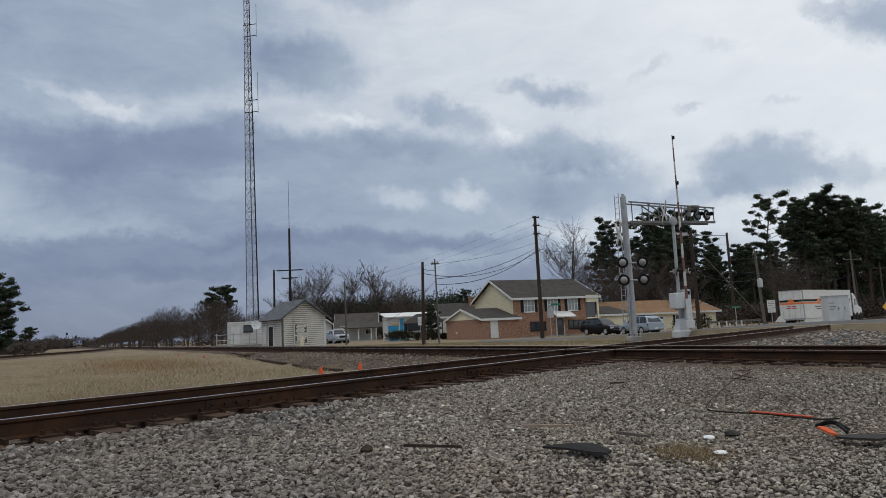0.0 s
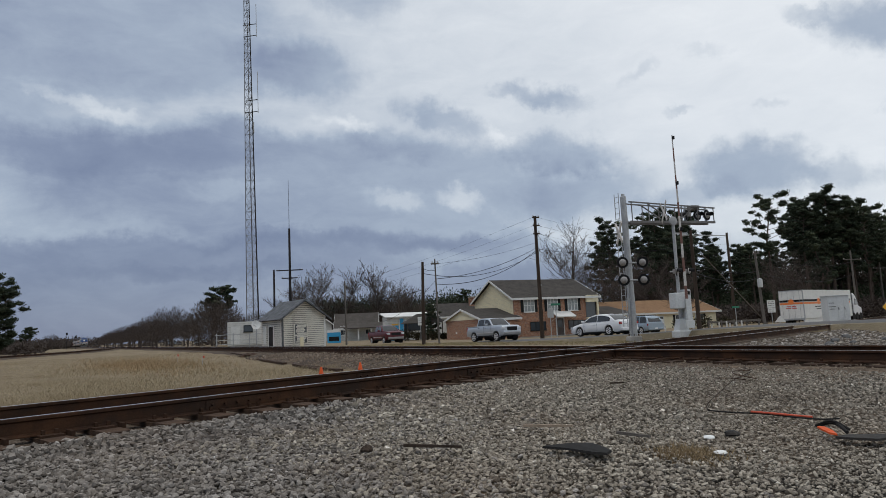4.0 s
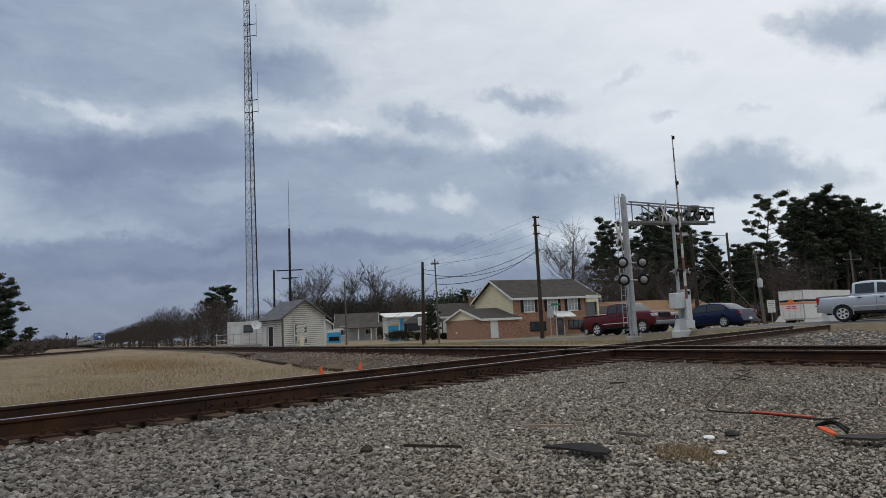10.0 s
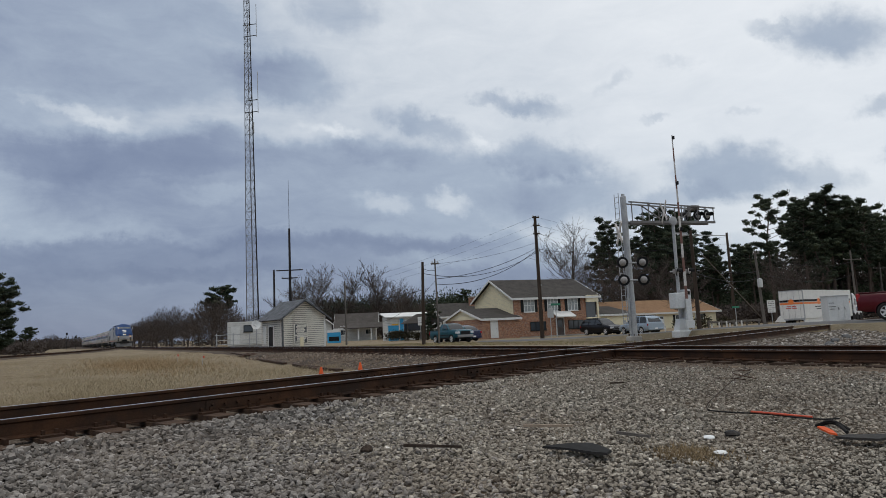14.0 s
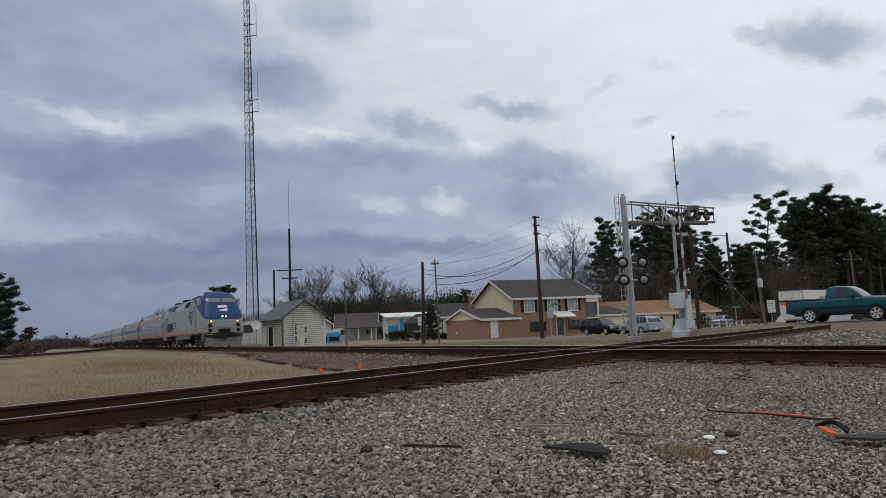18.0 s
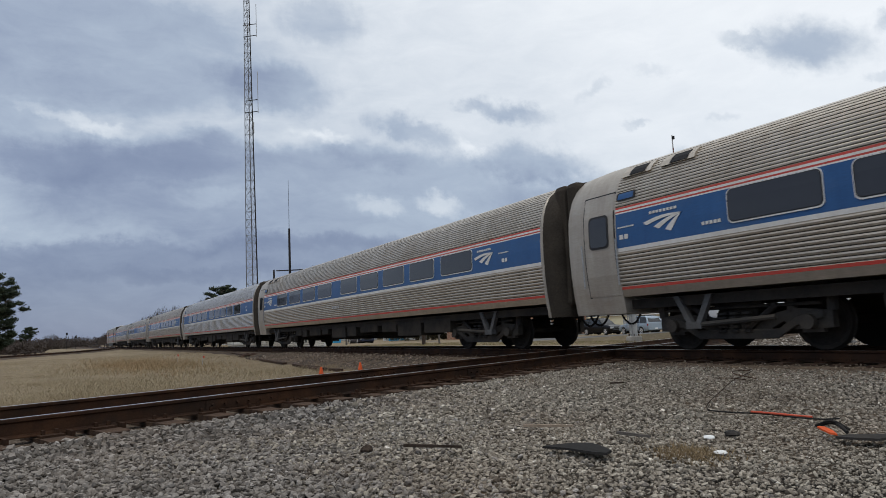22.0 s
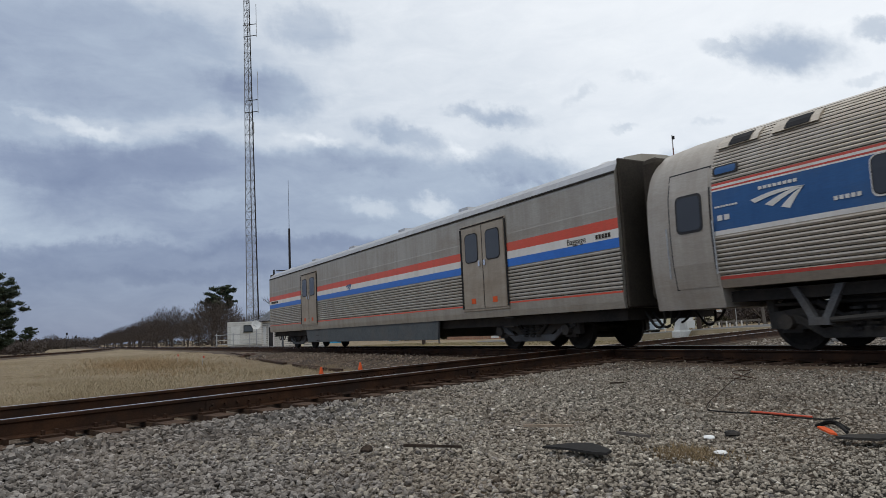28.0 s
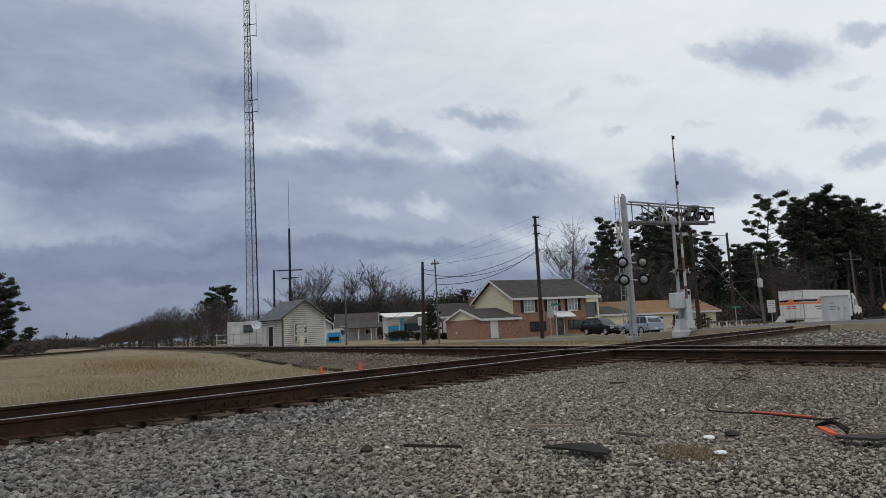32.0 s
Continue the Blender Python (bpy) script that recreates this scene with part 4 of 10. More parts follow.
def locomotive():
    t = thing("locomotive", "silver-grey diesel locomotive with blue roof and sloped nose", "locomotive")
    full = [(-y, z) for y, z in LOCO_HALF] + [(y, z) for y, z in LOCO_HALF[-2::-1]]
    rings = [[Vector((x, y * k, z if z < 3 else 3 + (z - 3) * k2)) for y, z in full] for x, k, k2 in ((-10.42, 0.93, 0.93), (-10.36, 0.985, 0.985), (-10.2, 1, 1), (NOSE_FROM, 1, 1))]
    slots = [2] + [0] * (len(full) - 3) + [2, 2]
    part("body", Geo().loft(rings, slots=slots), [M["loco_grey"], M["loco_blue"], M["loco_low"]], t, "silver-grey car body")
    # blue roof, dipping into a wedge at the rear and down the cab
    rings = []
    x = -10.34
    while x < NOSE_FROM + 0.01:
        zb = table(LOCO_BLUE, x)
        half = [(body_y(zb + (4.27 - zb) * f ** 1.6) + 0.007, zb + (4.27 - zb) * f ** 1.6 + 0.006 * f) for f in (0, 0.15, 0.3, 0.5, 0.7, 0.85, 0.95)]
        rings.append([Vector((x, -y, z)) for y, z in half] + [Vector((x, 0, 4.277))] + [Vector((x, y, z)) for y, z in half[::-1]])
        x += 0.213
    part("roof", Geo().loft(rings, caps=False, closed=False), M["loco_blue"], t, "blue roof band", smooth=True)

    def nose_loft(levels):
        rr = []
        for v in levels:
            half = [nose_point(v, f) for f in (0, 0.1, 0.2, 0.28, 0.35, 0.39, 0.43, 0.48, 0.54, 0.62, 0.72, 0.84, 0.93)]
            rr.append([Vector((p.x, -p.y, p.z)) for p in half] + [nose_point(v, 1.0)] + half[::-1])
        return Geo().loft(rr, caps=False, closed=False)
    part("nose_sill", nose_loft([0, 1]), M["loco_low"], t, "grimy lower edge of the nose", smooth=True)
    part("nose", nose_loft([1, 1.5, 2]), M["loco_grey"], t, "blunt light-grey nose", smooth=True)
    part("cab", nose_loft([2, 2.5, 3, 3.5, 4, 4.5, 5, 5.5, 6, 6.5, 7, 7.5, 8, 8.5, 9]), M["loco_blue"], t, "blue sloped cab front", smooth=True)
    for z in (1.5, 1.62):
        rr = []
        for dz in (-0.008, 0.008):
            half = [nose_point(1.0, f) * 1 for f in (0.35, 0.43, 0.52, 0.62, 0.72, 0.84, 0.93)]
            rr.append([Vector((p.x + 0.008, -p.y * 1.006, z + dz)) for p in half] + [Vector((10.178, 0, z + dz))] + [Vector((p.x + 0.008, p.y * 1.006, z + dz)) for p in half[::-1]])
        part("nose_fold", Geo().loft(rr, caps=False, closed=False), M["gasket"], t)
    for s in (-1, 1):
        def flat(name, x0, x1, z0, z1, mat, label="", out=0.008, parent=t, bevel=0):
            return part(name, Geo().box(x0, x1, min(s * 1.49, s * (1.5 + out)), max(s * 1.49, s * (1.5 + out)), z0, z1), M[mat], parent, label, bevel=bevel)
        flat("stripe", -10.3, 9.45, 1.17, 1.235, "train_red", "thin red sill stripe")
        flat("seam", -10.3, 9.3, 1.495, 1.51, "gasket", out=0.004)
        part("nose_seam", Geo().tube((9.62, s * 1.455, 1.5), (9.60, s * 1.455, 2.27), 0.014, n=6), M["galvanized"], t)
        part("skirt", Geo().prism([(-4.45, 1.14), (4.4, 1.14), (3.5, 0.74), (-3.55, 0.74)], "y", s * 1.42 - 0.04, s * 1.42 + 0.04), M["pilot_grey"], t, "dark grey side skirt")
        part("skirt", Geo().prism([(8.4, 1.12), (9.9, 1.12), (9.8, 0.42), (8.46, 0.5)], "y", s * 1.40 - 0.03, s * 1.40 + 0.03), M["skirt_grey"], t, "blue-grey skirt behind the pilot")
        part("tool_box", Geo().box(-4.55, -3.45, s * 1.22 - 0.18, s * 1.22 + 0.18, 0.24, 0.96), M["skirt_grey"], t, "blue-grey box under the floor", bevel=0.02)
        for x0, x1, z0, z1 in ((-9.12, -7.42, 1.57, 2.34), (-7.25, -5.53, 1.57, 2.34)):
            gr = flat("grille", x0, x1, z0, z1, "grille", "black air intake grille")
            for i in range(9):
                z = z0 + (z1 - z0) * (i + 0.5) / 9
                part("louvre", Geo().box(x0, x1, min(s * 1.508, s * 1.525), max(s * 1.508, s * 1.525), z - 0.014, z + 0.012), M["steel_dark"], gr)
            for xm in (x0 + (x1 - x0) * 0.5, x0 - 0.03, x1 + 0.0):
                part("grille_bar", Geo().box(xm, xm + 0.03, min(s * 1.5, s * 1.53), max(s * 1.5, s * 1.53), z0, z1), M["loco_grey"], gr)
        # grilles on the sloped shoulder below the roof
        for x0, x1, z0, z1, slat in ((-5.55, -4.6, 3.41, 3.94, "steel_dark"), (1.0, 1.95, 3.41, 3.9, "steel_dark"), (2.05, 3.32, 3.41, 3.9, "steel_dark"), (3.47, 5.38, 3.42, 3.88, "loco_grey")):
            def lean(g, xa, xb, za, zb2, out):
                q = [(xa, s * (body_y(z) + o), z) for o in (-0.02, out) for z in (za, zb2)]
                r = [(xb, y, z) for _, y, z in q]
                a = [q[0], r[0], r[1], q[1], q[2], r[2], r[3], q[3]]
                g.add(a, [(0, 1, 2, 3), (7, 6, 5, 4), (0, 4, 5, 1), (2, 6, 7, 3), (1, 5, 6, 2), (0, 3, 7, 4)])
                return g
            gr = part("grille", lean(Geo(), x0, x1, z0, z1, 0.012), M["grille"], t, "black radiator grille")
            for i in range(9):
                z = z0 + (z1 - z0) * (i + 0.5) / 9
                part("louvre", lean(Geo(), x0 + 0.02, x1 - 0.02, z - 0.012, z + 0.014, 0.03), M[slat], gr)
            part("grille_bar", lean(Geo(), x0 - 0.04, x0, z0 - 0.04, z1, 0.02), M["loco_grey"], gr)
            part("grille_bar", lean(Geo(), x0, x1, z0 - 0.04, z0, 0.02), M["loco_grey"], gr)
        # body-side hatches and the boarding steps with their tall grab rails
        for x0, x1, z0, z1 in ((-3.82, -3.1, 1.55, 3.24), (7.05, 8.5, 1.58, 2.3)):
            for bx in ((x0, x1, z1 - 0.006, z1 + 0.006), (x0, x0 + 0.012, z0, z1), (x1, x1 + 0.012, z0, z1)):
                flat("hatch_seam", *bx, "gasket", out=0.003)
        for x, z in ((7.15, 2.2), (8.4, 2.2), (9.15, 1.82), (-3.4, 1.7), (-1.9, 1.68)):
            part("latch", Geo().box(x - 0.05, x + 0.05, min(s * 1.5, s * 1.54), max(s * 1.5, s * 1.54), z - 0.03, z + 0.03), M["grille"], t, bevel=0.01)
        part("fuel_filler", Geo().box(-2.0, -1.72, min(s * 1.5, s * 1.52), max(s * 1.5, s * 1.52), 1.6, 1.8), M["grille"], t, bevel=0.01)
        for x, lean_x in ((6.12, 0.06), (6.9, 0.06)):
            part("grab_rail", Geo().tube((x, s * 1.575, 3.46), (x + lean_x, s * 1.575, 1.56), 0.03, n=8).box(x - 0.03, x + 0.03, min(s * 1.49, s * 1.57), max(s * 1.49, s * 1.57), 3.42, 3.48).box(x + lean_x - 0.04, x + lean_x + 0.04, min(s * 1.49, s * 1.575), max(s * 1.49, s * 1.575), 1.54, 1.62), M["galvanized"], t, "tall bright grab rail")
        for x0, x1, z0, z1 in ((6.22, 6.4, 3.12, 3.3), (6.22, 6.4, 2.42, 2.62), (6.22, 6.8, 2.3, 2.34), (6.3, 6.75, 1.98, 2.12), (6.3, 6.5, 1.62, 1.9), (6.42, 6.76, 1.27, 1.42)):
            # flat dark panels carry the shade of step recesses that are not cut in
            st = flat("step_recess", x0, x1, z0, z1, "grille", "flat dark panel standing for the shade of a recessed step", out=0.004)
            part("tread", Geo().box(x0, x1, min(s * 1.5, s * 1.52), max(s * 1.5, s * 1.52), z0 - 0.02, z0 + 0.012), M["galvanized"], st)
        for x in (6.39, 6.85):
            lad = part("ladder_rail", Geo().box(x, x + 0.04, s * 1.46 - 0.02, s * 1.46 + 0.02, 0.34, 1.14), M["steel_dark"], t)
        for i in range(4):
            part("tread", Geo().box(6.42, 6.86, s * 1.46 - 0.05, s * 1.46 + 0.05, 0.36 + i * 0.24, 0.39 + i * 0.24), M["galvanized"], lad)
        dr = flat("side_door", -9.9, -9.33, 1.56, 3.2, "loco_grey", "grey rear crew door", out=0.012, bevel=0.01)
        part("door_window", Geo().box(-9.82, -9.44, min(s * 1.51, s * 1.518), max(s * 1.51, s * 1.518), 2.62, 3.12), M["train_glass"], dr, bevel=0.02)
        for x in (-10.0, -9.24):
            # flat darker strip in place of a shaded recess behind the grab rail
            flat("grab_recess", x - 0.05, x + 0.05, 1.62, 2.86, "skirt_grey", "flat grey strip standing for the shade of the grab-rail recess", out=0.003)
            flat("recess_cap", x - 0.05, x + 0.05, 2.86, 2.92, "grille", out=0.02)
        flat("door_sill", -9.92, -9.3, 1.53, 1.56, "gasket", out=0.02)
        flat("step_recess", -9.72, -9.4, 1.27, 1.41, "grille", "flat dark panel standing for the shade of a recessed step", out=0.004)
        for x in (-9.98, -9.26):
            part("grab_rail", Geo().tube((x, s * 1.56, 1.6), (x, s * 1.56, 2.75), 0.022, n=6).box(x - 0.01, x + 0.01, min(s * 1.5, s * 1.56), max(s * 1.5, s * 1.56), 1.6, 1.64).box(x - 0.01, x + 0.01, min(s * 1.5, s * 1.56), max(s * 1.5, s * 1.56), 2.7, 2.74), M["galvanized"], t)
        for x in (-9.88, -9.41):
            lad = part("ladder_rail", Geo().box(x, x + 0.04, s * 1.4 - 0.02, s * 1.4 + 0.02, 0.38, 1.15), M["steel_dark"], t)
        for i in range(4):
            part("tread", Geo().box(-9.85, -9.4, s * 1.4 - 0.05, s * 1.4 + 0.05, 0.4 + i * 0.24, 0.43 + i * 0.24), M["galvanized"], lad)
        # emblem: three sweeps that run out from the tip
        for e0, e1, c0, c1 in (((2.97, 2.59), (3.33, 2.40), (3.75, 2.84), (4.1, 2.66)), ((3.51, 2.30), (3.92, 2.11), (4.35, 2.72), (4.55, 2.52)), ((4.10, 2.02), (4.61, 1.86), (4.9, 2.52), (5.05, 2.42))):
            tip = {2.97: (4.55, 2.84), 3.51: (5.2, 2.80), 4.10: (5.65, 2.76)}[e0[0]]
            bez = lambda a, c, b, u: (a[0] * (1 - u) ** 2 + 2 * c[0] * u * (1 - u) + b[0] * u * u, a[1] * (1 - u) ** 2 + 2 * c[1] * u * (1 - u) + b[1] * u * u)
            prof = [bez(e0, c0, tip, i / 8) for i in range(9)] + [bez(e1, c1, (tip[0] - 0.02, tip[1] - 0.03), i / 8) for i in range(8, -1, -1)]
            part("emblem_stripe", Geo().prism(prof, "y", s * 1.5, s * 1.506), M["mark_blue"], t, "plain sweeping stripe of the emblem")
        word_bar(t, 3.48, 5.6, s * 1.502, 2.86, 0.17, M["mark_blue"], 6)
        m = Matrix.Translation((-4.6, s * 1.504, 2.04)) @ (SIDE if s < 0 else Matrix.Rotation(radians(180), 4, "Z") @ SIDE)
        text_part("139", 0.94, M["mark_blue"], t, m)
        # lamps, step boxes and windows that follow the curved cab
        for nm, y, z, r, mat, lab in (("ditch_light", 0.98, 2.0, 0.105, "ditch_lamp", "lit round ditch light"), ("marker_light", 0.92, 2.36, 0.075, "lamp_red", "dark red marker light"), ("headlight", 0.14, 2.36, 0.085, "headlight", "lit round headlight")):
            p = nose_at(z, y=y)
            q = Matrix.Translation((p.x, s * p.y, p.z))
            part(nm, Geo().lathe([(0.0, 0.035), (r * 0.8, 0.03), (r, -0.03)], (0, 0, 0), "x", 16), M[mat], t, lab, m=q, smooth=True)
            if nm == "headlight" and s < 0:
                part("lamp_core", Geo().lathe([(0.0, 0.05), (0.026, 0.046), (0.03, 0.03)], (0, 0, 0), "x", 10), M["lamp_core"], t, "glowing filament", m=q)
            part("lamp_rim", Geo().lathe([(r, 0.03), (r * 1.22, 0.035), (r * 1.3, -0.06)], (0, 0, 0), "x", 16), M["black"], t, m=q, smooth=True)
        p = nose_at(1.68, y=0.98)
        part("nose_step", Geo().box(p.x - 0.2, p.x + 0.012, s * 0.98 - 0.2, s * 0.98 + 0.2, 1.54, 1.83), M["black"], t, "black recessed step box", bevel=0.02)
        part("nose_step", Geo().box(p.x - 0.2, p.x + 0.02, s * 1.05 - 0.12, s * 1.05 + 0.12, 1.2, 1.42), M["black"], t, bevel=0.02)
        part("windshield", nose_patch([(0.05, 3.52), (1.08, 3.50), (1.14, 3.82), (0.05, 3.86)], s, 0.012), M["cab_glass_sky_tint"], t, "sloped windshield pane, tinted grey for the sky it reflects", smooth=True)
        part("wiper", Geo().tube(nose_at(3.55, y=0.8) * 1 + Vector((0.03, 0, 0)), nose_at(3.8, y=1.0) + Vector((0.03, 0, 0.0)), 0.012, n=5) if s > 0 else Geo().tube(Vector((nose_at(3.55, y=0.8).x + 0.03, -0.8, 3.55)), Vector((nose_at(3.8, y=1.0).x + 0.03, -1.0, 3.8)), 0.012, n=5), M["black"], t)
        for x0, x1 in ((7.0, 7.5), (7.56, 7.98)):
            part("cab_side_window", nose_patch([(x0, 3.40), (x1, 3.40), (x1, 3.74), (x0, 3.74)], s, 0.012, True, 3), M["train_glass"], t, "dark cab side window", smooth=True)
        part("mirror", Geo().box(8.0, 8.13, s * 1.56 - 0.1, s * 1.56 + 0.1, 3.32, 3.84), M["galvanized"], t, "pale upright mirror", bevel=0.02)
        part("hand_step", Geo().tube((10.22, s * 0.85, 1.02), (10.22, s * 1.3, 1.02), 0.03, n=6).tube((9.95, s * 0.85, 1.02), (10.22, s * 0.85, 1.02), 0.03, n=6).tube((9.95, s * 1.3, 1.02), (10.22, s * 1.3, 1.02), 0.03, n=6), M["galvanized"], t, "pale corner step")
        part("brake_gear", Geo().box(7.4, 8.4, s * 1.3 - 0.1, s * 1.3 + 0.1, 0.36, 0.56), M["bellows"], t, bevel=0.02)
    part("headlight_housing", nose_patch([(-0.34, 2.28), (0.34, 2.28), (0.30, 2.47), (-0.30, 2.47)], 1, 0.01), M["black"], t, smooth=True)
    part("number_board", nose_patch([(-0.36, 3.06), (0.36, 3.06), (0.34, 3.24), (-0.34, 3.24)], 1, 0.012), M["coach_white"], t, "pale number board on the nose", smooth=True)
    for a, b, c in ((-0.36, -0.22, 0.30), (-0.17, 0.0, 0.34), (0.06, 0.26, 0.38)):
        part("emblem_stripe", nose_patch([(a, 2.86 - (a + 0.36) * 0.12), (b, 2.80 - (a + 0.36) * 0.12), (c, 2.96), (c - 0.08, 2.98)], 1, 0.012, n=3), M["coach_white"], t, "white emblem stripe", smooth=True)
    # pilot, coupler, hoses
    g = Geo().loft([[(9.35, -1.42, 0.82), (10.05, -1.32, 0.82), (10.3, -0.45, 0.62), (10.3, 0.45, 0.62), (10.05, 1.32, 0.82), (9.35, 1.42, 0.82)],
                    [(9.45, -1.4, 0.12), (10.17, -1.3, 0.12), (10.5, -0.4, 0.12), (10.5, 0.4, 0.12), (10.17, 1.3, 0.12), (9.45, 1.4, 0.12)]])
    part("pilot", g, M["pilot_grey"], t, "dirty grey snow-plough pilot", bevel=0.02)
    part("coupler", Geo().box(9.7, 10.6, -0.16, 0.16, 0.72, 1.0).box(10.45, 10.7, -0.26, 0.12, 0.68, 1.04), M["underframe"], t, "dark front coupler", bevel=0.04)
    part("buffer_beam", Geo().box(9.3, 10.16, -1.25, 1.25, 0.78, 1.12), M["underframe"], t, "dark buffer beam", bevel=0.03)
    part("coupler_pocket", Geo().box(9.8, 10.2, -0.45, 0.45, 1.1, 1.42), M["black"], t, bevel=0.03)
    for y in (-0.75, -0.55, -0.38, 0.36, 0.55, 0.74):
        part("air_hose", cable_geo(spline([(10.16, y, 1.02), (10.42, y, 0.85), (10.45, y + 0.05, 0.6), (10.38, y + 0.1, 0.45)], 0.08), 0.028), M["rubber"], t, "black hanging air hose", smooth=True)
    part("fuel_tank", Geo().prism(arc_points((0, 0.66), 0.44, 0, 360, 16)[:-1], "x", -3.2, 3.2), M["underframe"], t, "dark fuel tank", smooth=True)
    part("air_tank", Geo().tube((-2.9, -1.15, 0.52), (-1.1, -1.15, 0.52), 0.19, n=14), M["skirt_grey"], t, "grey cylindrical air tank", smooth=True)
    part("underframe", Geo().box(-10.3, 9.5, -1.35, 1.35, 0.95, 1.13), M["underframe"], t)
    for x in (6.87, -6.87):
        bogie(t, x, WHEEL_BIG, 0.508, 2.9, True)
    for x, l, h in ((-8.9, 1.6, 0.16), (-4.0, 1.6, 0.2), (2.2, 0.35, 0.12), (3.1, 0.35, 0.12), (0.6, 0.25, 0.1)):
        part("roof_hatch", Geo().box(x - l / 2, x + l / 2, -0.75, 0.75, 4.2, 4.27 + h), M["grille"], t, "dark roof hatch", bevel=0.04)
    for y in (-0.2, 0.2):
        part("horn", Geo().tube((6.6, y, 4.44), (7.2, y, 4.46), 0.03, 0.07, n=10).tube((6.75, y, 4.28), (6.75, y, 4.44), 0.025, n=6), M["grille"], t, "dark air horn")
    return t


COACH_SIDE = [(0.98, 1.48), (1.2, 1.535), (1.6, 1.575), (2.1, 1.59), (2.5, 1.58), (2.8, 1.555), (3.05, 1.505), (3.3, 1.415), (3.52, 1.285), (3.70, 1.06), (3.83, 0.72), (3.895, 0.32), (3.905, 0.0)]


def side_y(z):
    """Half width of a coach at height z."""
    for (za, a), (zb, b) in zip(COACH_SIDE, COACH_SIDE[1:]):
        if z <= zb:
            return a + (b - a) * (z - za) / (zb - za)
    return 0.0


def coach_profile():
    """Half outline of the tube-shaped car side, from sill to roof crown: (half width, z, slot). Slots: 0 steel, 1 blue,
    2 red, 3 white, 4 painted shade in the flutes.
    """
    out = [(side_y(1.06), 1.06, 0), (side_y(1.2) + 0.004, 1.2, 2), (side_y(1.255) + 0.004, 1.255, 0)]

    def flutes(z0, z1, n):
        """Broad flat ribs with narrow grooves below them, coloured dark as shade."""
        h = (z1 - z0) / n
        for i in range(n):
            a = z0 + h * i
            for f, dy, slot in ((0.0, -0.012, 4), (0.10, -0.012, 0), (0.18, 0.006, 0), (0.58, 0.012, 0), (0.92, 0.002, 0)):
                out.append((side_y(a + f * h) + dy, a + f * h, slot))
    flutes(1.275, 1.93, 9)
    for z, slot in ((1.94, 3), (2.015, 1), (2.35, 1), (2.69, 3), (2.715, 2), (2.745, 3), (2.785, 2), (2.825, 0)):
        out.append((side_y(z) + 0.004, z, slot))
    flutes(2.84, 3.76, 15)
    out += [(0.7, 3.838, 0), (0.3, 3.898, 0), (0.0, 3.905, 0)]
    return out


def round_panel(g, x0, x1, s, z0, z1, out0, out1, r=0.09):
    """A panel with rounded corners on the curved car side, from out0 to out1 beyond it."""
    rings = []
    for k in range(13):
        if k < 5:
            z, ins = z0 + r * (1 - math.cos(math.pi / 2 * k / 4)), r * (1 - math.sin(math.pi / 2 * k / 4))
        elif k > 7:
            q = (12 - k) / 4
            z, ins = z1 - r * (1 - math.cos(math.pi / 2 * q)), r * (1 - math.sin(math.pi / 2 * q))
        else:
            z, ins = z0 + r + (z1 - z0 - 2 * r) * (k - 4) / 4, 0.0
        y = side_y(z)
        rings.append([Vector((x0 + ins, s * (y + out0), z)), Vector((x1 - ins, s * (y + out0), z)), Vector((x1 - ins, s * (y + out1), z)), Vector((x0 + ins, s * (y + out1), z))])
    g.loft(rings)
    return g


def leaning_panel(g, x0, x1, s, z0, z1, out0, out1, steps=3):
    """A panel that follows the curved car side, from out0 to out1 beyond it."""
    rings = []
    for k in range(steps + 1):
        z = z0 + (z1 - z0) * k / steps
        y = side_y(z)
        rings.append([Vector((x0, s * (y + out0), z)), Vector((x1, s * (y + out0), z)), Vector((x1, s * (y + out1), z)), Vector((x0, s * (y + out1), z))])
    g.loft(rings)


